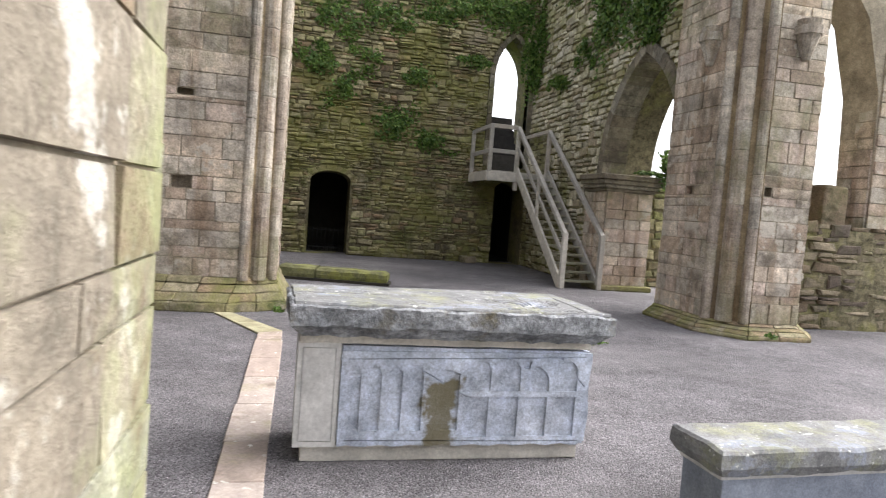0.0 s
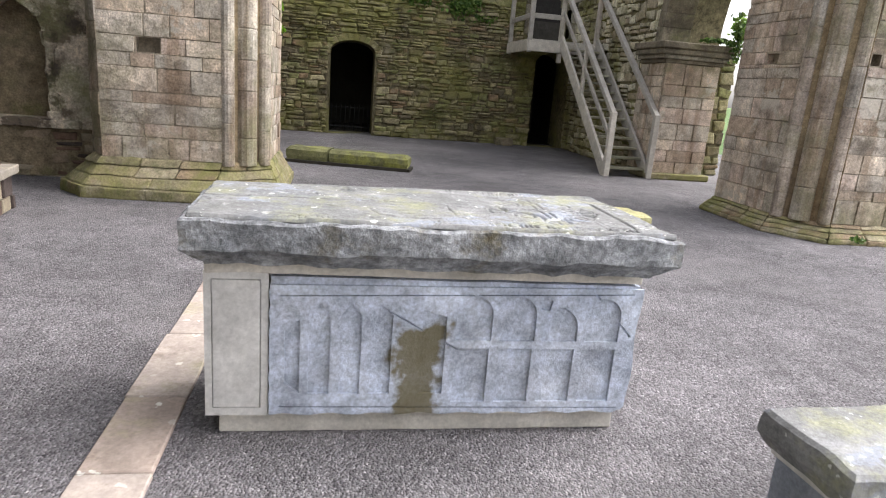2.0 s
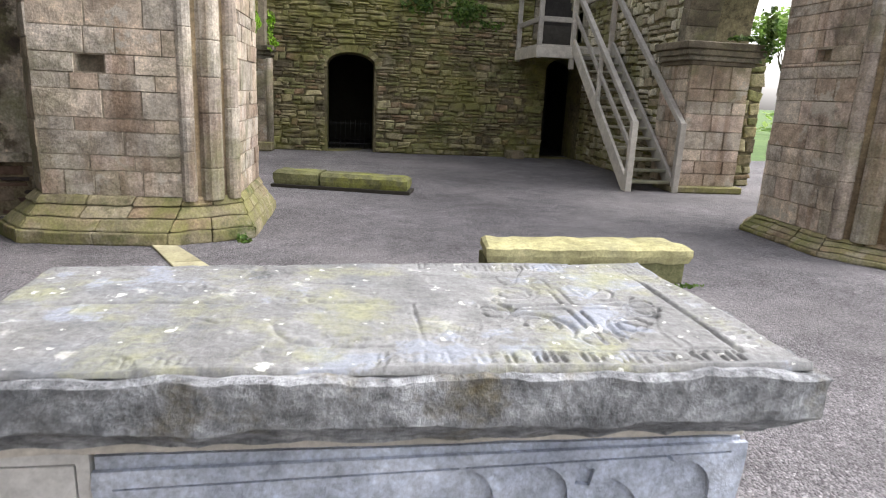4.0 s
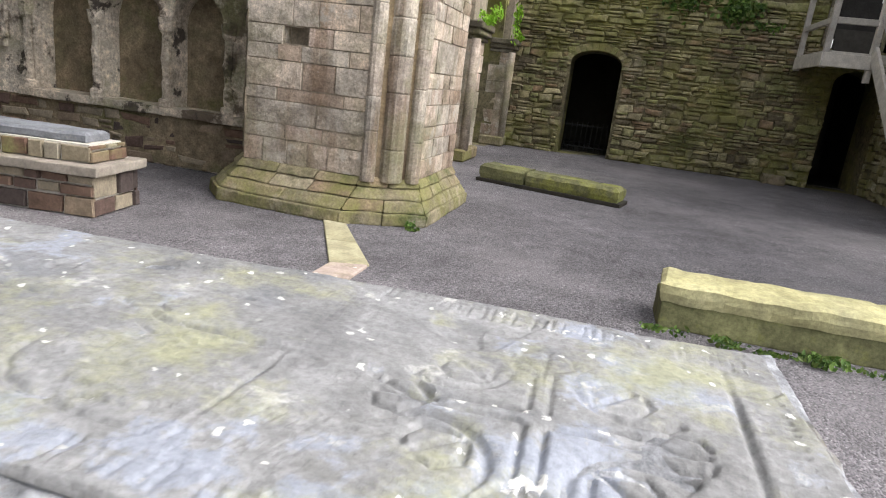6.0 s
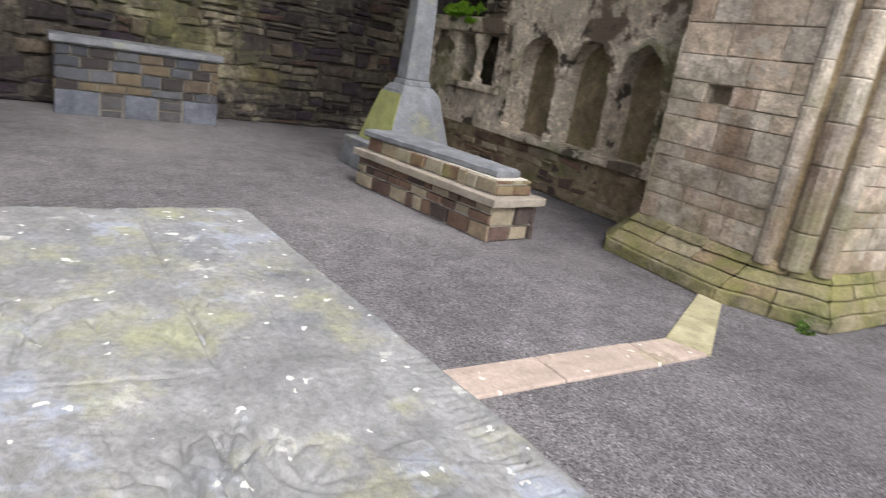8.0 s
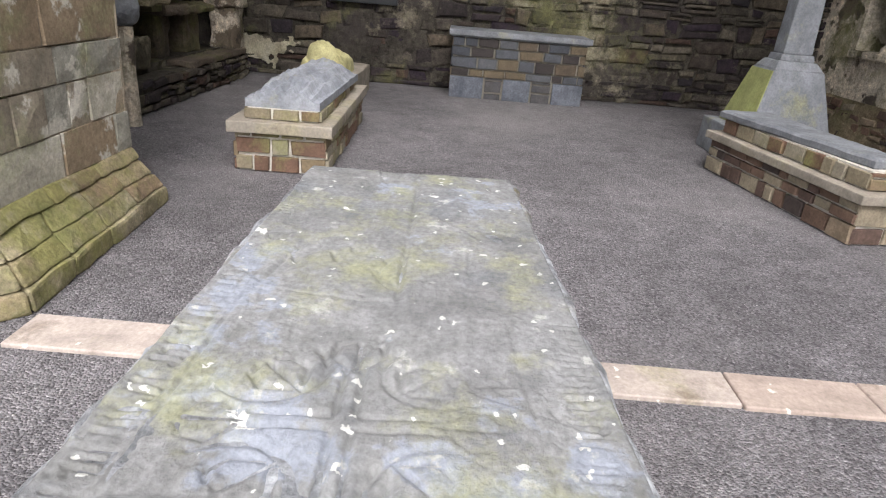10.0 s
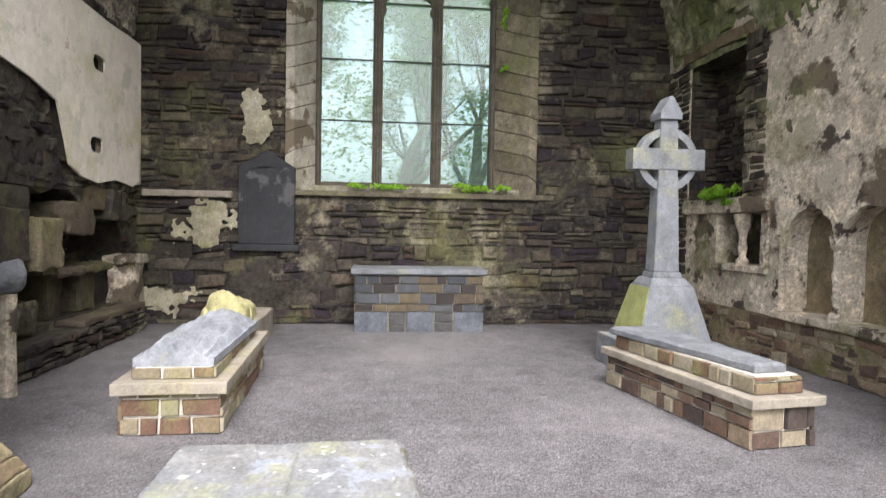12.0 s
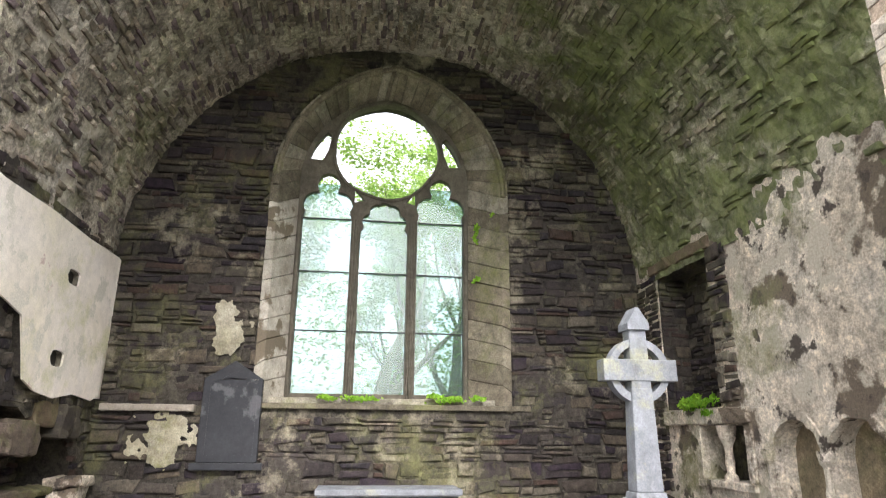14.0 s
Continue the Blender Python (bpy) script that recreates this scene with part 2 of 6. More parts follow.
blue_stone = stone_mat("blue_grey_limestone", [(0.19, 0.215, 0.265), (0.27, 0.30, 0.355), (0.32, 0.345, 0.39)], "", 0.42, 1.6, rough=0.7, bump=0.6, fine=70)
edge_stone = stone_mat("hewn_limestone_edge", [(0.162, 0.173, 0.189), (0.324, 0.335, 0.351), (0.238, 0.249, 0.265)], "", 0.9, 4.0, moss=[((0.15, 0.12, 0.05), 0.08, 2.2)], bump=1.0, fine=34, bdist=0.03)
pale_stone = stone_mat("pale_limestone", [(0.508, 0.502, 0.486), (0.626, 0.616, 0.594)], "", 0.3, 2.0, spots=[((0.7, 0.68, 0.62), 0.07, 9.0, 0.76)], bump=0.3)
lichen_top = stone_mat("lichened_limestone_top", [(0.17, 0.179, 0.194), (0.217, 0.219, 0.217), (0.263, 0.266, 0.269)], "", 0.5, 2.6,
                       moss=[((0.27, 0.275, 0.175), 0.09, 3.2), ((0.15, 0.15, 0.14), 0.04, 6.0)], patch=[((0.25, 0.27, 0.31), 0.05, 4.5), ((0.38, 0.38, 0.36), -0.01, 9.0)],
                       spots=[((0.60, 0.60, 0.57), 0.05, 9.0, 0.76), ((0.52, 0.52, 0.49), 0.03, 30.0, 0.74)], rough=0.75, bump=0.9, fine=60)
yellow_lichen = stone_mat("yellow_lichen_stone", [(0.33, 0.31, 0.15), (0.47, 0.44, 0.23), (0.40, 0.38, 0.22)], "", 0.45, 2.2, bump=0.6)
mossy_slab = stone_mat("mossy_slab", [(0.10, 0.10, 0.05), (0.22, 0.22, 0.10)], "", 0.6, 2.0, moss=[((0.29, 0.30, 0.07), 0.12, 1.6)])
grey_stone = stone_mat("grey_limestone", [(0.144, 0.154, 0.172), (0.207, 0.218, 0.237), (0.173, 0.184, 0.2)], "", 0.38, 1.6, moss=[((0.30, 0.30, 0.17), 0.04, 1.0), ((0.12, 0.125, 0.13), 0.05, 2.2)], bump=0.6)
effigy_stone = stone_mat("pale_blue_limestone", [(0.216, 0.232, 0.264), (0.304, 0.32, 0.352), (0.256, 0.272, 0.3)], "", 0.4, 2.2, moss=[((0.30, 0.30, 0.17), 0.03, 1.4)], bump=0.8)
green_stone = stone_mat("algae_green_limestone", [(0.27, 0.28, 0.12), (0.34, 0.36, 0.14)], "", 0.35, 1.6, moss=[((0.24, 0.29, 0.045), 0.06, 1.5)], bump=0.3)
slate = stone_mat("dark_slate", [(0.022, 0.024, 0.029), (0.036, 0.037, 0.042)], "", 0.35, 1.6, patch=[((0.085, 0.085, 0.09), 0.05, 1.3)], rough=0.6, bump=0.2)
plinth_rubble = stone_mat("plinth_rubble", [(0.12, 0.08, 0.065), (0.24, 0.185, 0.13), (0.30, 0.255, 0.185), (0.075, 0.058, 0.052), (0.17, 0.11, 0.08)], "object", 0.5, 1.5)
pale_rubble = stone_mat("pale_plinth_rubble", [(0.26, 0.221, 0.153), (0.191, 0.146, 0.0918), (0.291, 0.26, 0.199), (0.153, 0.0918, 0.0651)], "object", 0.45, 1.5, moss=[((0.22, 0.22, 0.09), 0.07, 1.2)])
altar_rubble = stone_mat("altar_rubble", [(0.0521, 0.0563, 0.0661), (0.0979, 0.0763, 0.0551), (0.0734, 0.0778, 0.0886), (0.128, 0.101, 0.0673), (0.0428, 0.0367, 0.0355), (0.0922, 0.0958, 0.104)], "object", 0.45, 1.5)
mortar_pale = stone_mat("pale_mortar", [(0.506, 0.479, 0.429), (0.605, 0.572, 0.517)], "", 0.35, 2.0)
altar_foot = stone_mat("altar_foot_stone", [(0.0936, 0.104, 0.126), (0.144, 0.155, 0.18)], "", 0.5, 2.5)
dark_infill = stone_mat("dark_infill_stone", [(0.05, 0.052, 0.058), (0.09, 0.085, 0.085)], "", 0.5, 3.0)
mortar_altar = stone_mat("altar_mortar", [(0.158, 0.144, 0.12), (0.192, 0.178, 0.149)], "", 0.35, 2.0)
ledge_stone = stone_mat("ledge_stone", [(0.273, 0.24, 0.199), (0.339, 0.306, 0.257)], "", 0.35, 1.6, moss=[((0.30, 0.27, 0.17), 0.06, 1.2), ((0.20, 0.165, 0.13), 0.06, 2.8)])
fallen_stone = stone_mat("fallen_stone", [(0.17, 0.128, 0.085), (0.255, 0.212, 0.145), (0.119, 0.0935, 0.0723)], "object", 0.6, 1.2, moss=[((0.18, 0.18, 0.07), 0.10, 1.0), ((0.06, 0.05, 0.04), 0.08, 2.0)], bump=0.9, bdist=0.03)
timber = stone_mat("weathered_timber", [(0.42, 0.398, 0.36), (0.57, 0.54, 0.48), (0.495, 0.45, 0.39)], "object", 0.35, 1.6, rough=0.8, bump=0.25, fine=60)
tread_wood = stone_mat("green_tread_timber", [(0.23, 0.223, 0.162), (0.338, 0.324, 0.243)], "object", 0.4, 2.0, moss=[((0.14, 0.16, 0.06), 0.0, 2.0)])
dark_wood = stone_mat("dark_timber", [(0.045, 0.042, 0.04), (0.075, 0.07, 0.062)], "object", 0.4, 2.0)
# near-black: shade as colour for passage boxes and plaster holes; also the coffin-slab base
shade_and_base_black = stone_mat("shade_and_base_black_stone", [(0.03, 0.028, 0.022), (0.045, 0.04, 0.03)], "", 0.5)
leaf_mat = stone_mat("ivy_leaf", [(0.05, 0.10, 0.02), (0.09, 0.17, 0.035), (0.15, 0.25, 0.05), (0.12, 0.17, 0.04)], "island", 0.25, rough=0.55, bump=0.0)
fern_mat = stone_mat("bright_fern_leaf", [(0.20, 0.42, 0.03), (0.30, 0.55, 0.05), (0.26, 0.46, 0.04)], "island", 0.2, rough=0.6, bump=0.0)
tree_leaf = stone_mat("tree_leaf", [(0.17, 0.29, 0.06), (0.25, 0.38, 0.09), (0.31, 0.42, 0.14)], "island", 0.2, rough=0.6, bump=0.0)
bark = stone_mat("bark", [(0.10, 0.085, 0.06), (0.17, 0.15, 0.11)], "", 0.5)
grass = stone_mat("grass", [(0.07, 0.13, 0.03), (0.11, 0.18, 0.045)], "", 0.5, 0.3)
for lm, glow in ((leaf_mat, 0.35), (fern_mat, 0.45), (tree_leaf, 0.55)):
    nt = lm.node_tree
    bs = next(n for n in nt.nodes if n.type == "BSDF_PRINCIPLED")
    tl = nt.nodes.new("ShaderNodeBsdfTranslucent")
    nt.links.new(bs.inputs["Base Color"].links[0].from_socket, tl.inputs["Color"])
    mx = nt.nodes.new("ShaderNodeMixShader")
    mx.inputs[0].default_value = glow
    nt.links.new(bs.outputs[0], mx.inputs[1])
    nt.links.new(tl.outputs[0], mx.inputs[2])
    nt.links.new(mx.outputs[0], next(n for n in nt.nodes if n.type == "OUTPUT_MATERIAL").inputs["Surface"])
iron = bpy.data.materials.new("dark_iron")
iron.use_nodes = True
iron.node_tree.nodes["Principled BSDF"].inputs["Base Color"].default_value = (0.03, 0.03, 0.03, 1)
iron.node_tree.nodes["Principled BSDF"].inputs["Roughness"].default_value = 0.6
iron.node_tree.nodes["Principled BSDF"].inputs["Metallic"].default_value = 0.7


def stained(nt, col, pos):
    """A rusty olive run-off stain with a shape of its own on the carved panel."""
    sep = nt.nodes.new("ShaderNodeSeparateXYZ")
    nt.links.new(pos, sep.inputs[0])

    def band(sock, mid, half, soft):
        a = nt.nodes.new("ShaderNodeMath")
        a.operation = "SUBTRACT"
        a.inputs[1].default_value = mid
        nt.links.new(sock, a.inputs[0])
        b = nt.nodes.new("ShaderNodeMath")
        b.operation = "ABSOLUTE"
        nt.links.new(a.outputs[0], b.inputs[0])
        w = nt.nodes.new("ShaderNodeMath")
        w.operation = "MULTIPLY_ADD"
        nt.links.new(noise_node(nt, pos, 9.0), w.inputs[0])
        w.inputs[1].default_value = 0.24
        nt.links.new(b.outputs[0], w.inputs[2])
        return ramp_node(nt, w.outputs[0], [(half, g(1)), (half + soft, g(0))])

    k = mix_node(nt, 1.0, band(sep.outputs["X"], 0.91, 0.20, 0.04), band(sep.outputs["Z"], 0.27, 0.33, 0.04), "MULTIPLY")
    return mix_node(nt, mix_node(nt, 1.0, k, g(0.85), "MULTIPLY"), col, (0.13, 0.105, 0.035))


panel_stone = stone_mat("stained_blue_limestone", [(0.364, 0.405, 0.497), (0.504, 0.553, 0.651), (0.616, 0.651, 0.728)], "", 0.6, 2.6, rough=0.75, bump=1.0, fine=60, extra=stained)


def gravel_material():
    m = bpy.data.materials.new("grey_gravel")
    m.use_nodes = True
    nt = m.node_tree
    bs = nt.nodes["Principled BSDF"]
    pos = nt.nodes.new("ShaderNodeNewGeometry").outputs["Position"]
    v = nt.nodes.new("ShaderNodeTexVoronoi")
    v.inputs["Scale"].default_value = 95.0
    nt.links.new(pos, v.inputs["Vector"])
    chips = ramp_node(nt, v.outputs["Color"], [(0.0, (0.042, 0.040, 0.043)), (0.4, (0.125, 0.118, 0.124)), (0.8, (0.205, 0.196, 0.203)), (1.0, (0.36, 0.348, 0.352))])
    col = mix_node(nt, 0.75, chips, ramp_node(nt, noise_node(nt, pos, 0.55, 6.0), [(0.32, g(0.7)), (0.70, g(1.4))]), "MULTIPLY")
    col = mix_node(nt, 0.7, col, ramp_node(nt, noise_node(nt, pos, 4.0, 6.0), [(0.3, g(0.7)), (0.7, g(1.35))]), "MULTIPLY")
    pale_k = ramp_node(nt, noise_node(nt, pos, 0.35, 7.0), [(0.50, g(0)), (0.67, g(0.6))])
    col = mix_node(nt, pale_k, col, mix_node(nt, 0.6, (0.46, 0.44, 0.44), chips, "OVERLAY"))
    nt.links.new(col, bs.inputs["Base Color"])
    bs.inputs["Roughness"].default_value = 0.9
    bs.inputs["Specular IOR Level"].default_value = 0.35
    b = nt.nodes.new("ShaderNodeBump")
    b.inputs["Strength"].default_value = 1.0
    b.inputs["Distance"].default_value = 0.012
    nt.links.new(v.outputs["Distance"], b.inputs["Height"])
    b.invert = True
    nt.links.new(b.outputs[0], bs.inputs["Normal"])
    return m


gravel = gravel_material()


def dusty_glass():
    m = bpy.data.materials.new("dusty_pale_glass")
    m.use_nodes = True
    nt = m.node_tree
    nt.nodes.clear()
    out = nt.nodes.new("ShaderNodeOutputMaterial")
    a = nt.nodes.new("ShaderNodeBsdfTransparent")
    a.inputs["Color"].default_value = (0.60, 0.70, 0.69, 1)
    t = nt.nodes.new("ShaderNodeBsdfTranslucent")
    t.inputs["Color"].default_value = (0.62, 0.76, 0.74, 1)
    gl = nt.nodes.new("ShaderNodeBsdfGlossy")
    gl.inputs["Roughness"].default_value = 0.08
    pos = nt.nodes.new("ShaderNodeNewGeometry").outputs["Position"]
    k = ramp_node(nt, noise_node(nt, pos, 1.2, 5.0), [(0.3, g(0.10)), (0.7, g(0.24))])
    m1 = nt.nodes.new("ShaderNodeMixShader")
    nt.links.new(k, m1.inputs[0])
    nt.links.new(a.outputs[0], m1.inputs[1])
    nt.links.new(t.outputs[0], m1.inputs[2])
    m2 = nt.nodes.new("ShaderNodeMixShader")
    m2.inputs[0].default_value = 0.05
    nt.links.new(m1.outputs[0], m2.inputs[1])
    nt.links.new(gl.outputs[0], m2.inputs[2])
    nt.links.new(m2.outputs[0], out.inputs["Surface"])
    return m


glass = dusty_glass()

# ---- building helpers ----
UP = Vector((0, 0, 1))


def part(name, bm, material, parent=None, label="", smooth=False):
    me = bpy.data.meshes.new(name)
    bmesh.ops.recalc_face_normals(bm, faces=bm.faces[:])
    bm.to_mesh(me)
    bm.free()
    if smooth:
        me.polygons.foreach_set("use_smooth", [True] * len(me.polygons))
    me.materials.append(material)
    ob = new(name, me)
    ob.parent = parent
    if label:
        tagged(ob, label)
    return ob


def group_of(name, label, category, kind="", group="", at=(0, 0, 0), turn=0.0):
    e = new(name)
    e.empty_display_size = 0.2
    e.matrix_world = pose(*at, 0, 0, turn)
    return tagged(e, label, category, group, kind)


def box(bm, x0, x1, y0, y1, z0, z1):
    m = Matrix.Translation(((x0 + x1) / 2, (y0 + y1) / 2, (z0 + z1) / 2)) @ Matrix.Diagonal((x1 - x0, y1 - y0, z1 - z0, 1))
    return bmesh.ops.create_cube(bm, size=1, matrix=m)["verts"]


def soften(bm, width, seg=1):
    bmesh.ops.bevel(bm, geom=bm.edges[:], offset=width, segments=seg, affect="EDGES", profile=0.6)


def roughen(bm, cut, amp, scale=6.0, rounds=5):
    for _ in range(rounds):
        long = [e for e in bm.edges if e.calc_length() > cut]
        if not long or len(bm.verts) > 14000:
            break
        bmesh.ops.subdivide_edges(bm, edges=long, cuts=1, use_grid_fill=True)
    for v in bm.verts:
        d = noise.noise_vector(v.co * scale) + 0.5 * noise.noise_vector(v.co * scale * 3.1)
        v.co += d * amp
    bmesh.ops.triangulate(bm, faces=[f for f in bm.faces if len(f.verts) > 4])


def rough_box(x0, x1, y0, y1, z0, z1, bev=0.012, cut=0.09, amp=0.006, scale=7.0):
    bm = bmesh.new()
    box(bm, x0, x1, y0, y1, z0, z1)
    if bev:
        soften(bm, bev, 2)
    roughen(bm, cut, amp, scale)
    return bm


def loft(bm, rings, close=True, cap=True):
    """Skin closed rings of points, one above another."""
    vs = [[bm.verts.new(p) for p in r] for r in rings]
    n = len(rings[0])
    for a, b in zip(vs, vs[1:]):
        for i in range(n if close else n - 1):
            bm.faces.new((a[i], a[(i + 1) % n], b[(i + 1) % n], b[i]))
    if cap:
        bm.faces.new(vs[0][::-1])
        bm.faces.new(vs[-1])


def tube(bm, points, radii, seg=8):
    rings = []
    for i, p in enumerate(points):
        a, b = Vector(points[max(0, i - 1)]), Vector(points[min(len(points) - 1, i + 1)])
        d = (b - a).normalized()
        s = d.cross(Vector((0.31, 0.95, 0.02))).normalized()
        t = d.cross(s)
        rings.append([Vector(p) + (s * math.cos(2 * math.pi * k / seg) + t * math.sin(2 * math.pi * k / seg)) * radii[i] for k in range(seg)])
    loft(bm, rings)


def half_gap(v, width, spring, apex):
    """How far a pointed arch's side has come in at height v."""
    w, r, h = width / 2, apex - spring, v - spring
    if h <= 0:
        return 0.0
    if h >= r:
        return w
    if r >= w:
        big = (w * w + r * r) / (2 * w)
        return big - math.sqrt(max(0.0, big * big - h * h))
    return w - w * math.sqrt(1 - (h / r) ** 2)


def arch_points(u0, u1, v0, spring, apex, n=9):
    left = [(u0 + half_gap(v, u1 - u0, spring, apex), v) for v in [spring + (apex - spring) * math.sin(i / n * math.pi / 2) for i in range(n)]]
    right = [(u0 + u1 - u, v) for u, v in left[::-1]]
    return [(u0, v0)] + left + [((u0 + u1) / 2, apex)] + right + [(u1, v0)]


def arch_void(u0, u1, v0, spring, apex, grow=0.0):
    def at(v):
        if v < v0 - grow or v > apex + grow:
            return None
        k = half_gap(v, u1 - u0 + 2 * grow, spring, apex + grow)
        return (u0 - grow + k, u1 + grow - k)
    return at


def inside(p, poly):
    hit, j = False, len(poly) - 1
    for i in range(len(poly)):
        (xi, yi), (xj, yj) = poly[i], poly[j]
        if (yi > p[1]) != (yj > p[1]) and p[0] < (xj - xi) * (p[1] - yi) / (yj - yi) + xi:
            hit = not hit
        j = i
    return hit


def panel(bm, O, U, V, N, outline, holes, thick):
    """A slab with real openings: outline and holes in (u, v); front at O, going back by thick along -N."""
    from mathutils.geometry import delaunay_2d_cdt
    pts, edges = [], []
    for loop in [outline, *holes]:
        k = len(pts)
        pts += [Vector(p) for p in loop]
        edges += [(k + i, k + (i + 1) % len(loop)) for i in range(len(loop))]
    vs, _, faces, *_ = delaunay_2d_cdt(pts, edges, [], 0, 1e-5)
    boxes = [(min(p[0] for p in h), max(p[0] for p in h), min(p[1] for p in h), max(p[1] for p in h), h) for h in holes]
    keep = []
    for f in faces:
        c = sum((vs[i] for i in f), Vector((0, 0))) / len(f)
        if inside(c, outline) and not any(a < c[0] < b and d < c[1] < e and inside(c, h) for a, b, d, e, h in boxes):
            keep.append(tuple(f))
    used = sorted({i for f in keep for i in f})
    O, U, V, N = Vector(O), Vector(U), Vector(V), Vector(N)
    front = {i: bm.verts.new(O + U * vs[i][0] + V * vs[i][1]) for i in used}
    back = {i: bm.verts.new(O + U * vs[i][0] + V * vs[i][1] - N * thick) for i in used}
    count = {}
    for f in keep:
        bm.faces.new([front[i] for i in f])
        bm.faces.new([back[i] for i in reversed(f)])
        for a, b in zip(f, f[1:] + f[:1]):
            key = (min(a, b), max(a, b))
            count[key] = count.get(key, 0) + 1
    for (a, b), c in count.items():
        if c == 1:
            bm.faces.new((front[a], front[b], back[b], back[a]))


def unit_stones(seed, count=8, jit=0.05, arris=(0.88, 0.95), plump=(0.98, 1.10)):
    """A few cut or rough stones, one unit wide, high and deep, with arrises worn off."""
    rs, made = random.Random(seed), []
    sq = [(-0.5, -0.5), (0.5, -0.5), (0.5, 0.5), (-0.5, 0.5)]
    for _ in range(count):
        c = [(x + rs.uniform(-jit, jit) * (1 if x < 0 else -1) * 0.5 - jit * 0.2 * (1 if x > 0 else -1), y + rs.uniform(-jit, jit) - jit * 0.2 * (1 if y > 0 else -1)) for x, y in sq]
        e = [rs.uniform(*arris) for _ in sq]
        z = [rs.uniform(0.92, 1.02) for _ in sq]
        v = [(x, y, 0.0) for x, y in c] + [(x, y, 0.72) for x, y in c] + [(x * k, y * k, h) for (x, y), k, h in zip(c, e, z)]
        v.append((rs.uniform(-0.15, 0.15), rs.uniform(-0.15, 0.15), rs.uniform(*plump)))
        made.append(v)
    return made


STONE_FACES = [(i, (i + 1) % 4, 4 + (i + 1) % 4, 4 + i) for i in range(4)] + [(4 + i, 4 + (i + 1) % 4, 8 + (i + 1) % 4, 8 + i) for i in range(4)] + [(8 + i, 8 + (i + 1) % 4, 12) for i in range(4)]
CUT, ROUGH = unit_stones(3, 8, 0.010, (0.965, 0.985)), unit_stones(5, 16, 0.17, (0.70, 0.93), (1.0, 1.25))
SQUARED = unit_stones(7, 12, 0.05, (0.90, 0.97))
MESHES = {}


def stone_mesh(shape, i, material):
    key = (id(shape), i, material.name)
    if key not in MESHES:
        me = bpy.data.meshes.new("stone")
        me.from_pydata(shape[i], [], STONE_FACES)
        me.materials.append(material)
        MESHES[key] = me
    return MESHES[key]


LATER = []


def masonry(owner, O, U, N, length, height, course, widths, depth, near_mat, far_mat, shape=ROUGH, voids=(), near=None, limit=300, gap=0.012, name="stone", seed=1, V=UP, v0=0.0, breaks=()):
    """Courses of stones on a face, set aside to be laid once the things stand."""
    LATER.append((owner, Vector(O), Vector(U), Vector(N), length, height, course, widths, depth, near_mat, far_mat, shape, voids, near, limit, gap, name, seed, Vector(V), v0, breaks))


def settle(O, U, V, u, b, w, h, shape, q):
    """Where a stone ends up: rubble sits a little askew and unequal, cut blocks sit true."""
    c = O + U * (u + w / 2) + V * (b + h / 2)
    if shape is not ROUGH:
        return U, V, w, h, c
    r = random.Random(q)
    a = r.gauss(0, 0.075) * min(1.0, 2.0 * h / w)
    hh = h * r.uniform(0.80, 1.06)
    return U * math.cos(a) + V * math.sin(a), V * math.cos(a) - U * math.sin(a), w * r.uniform(0.93, 1.02), hh, c + V * r.uniform(-0.12, 0.12) * h


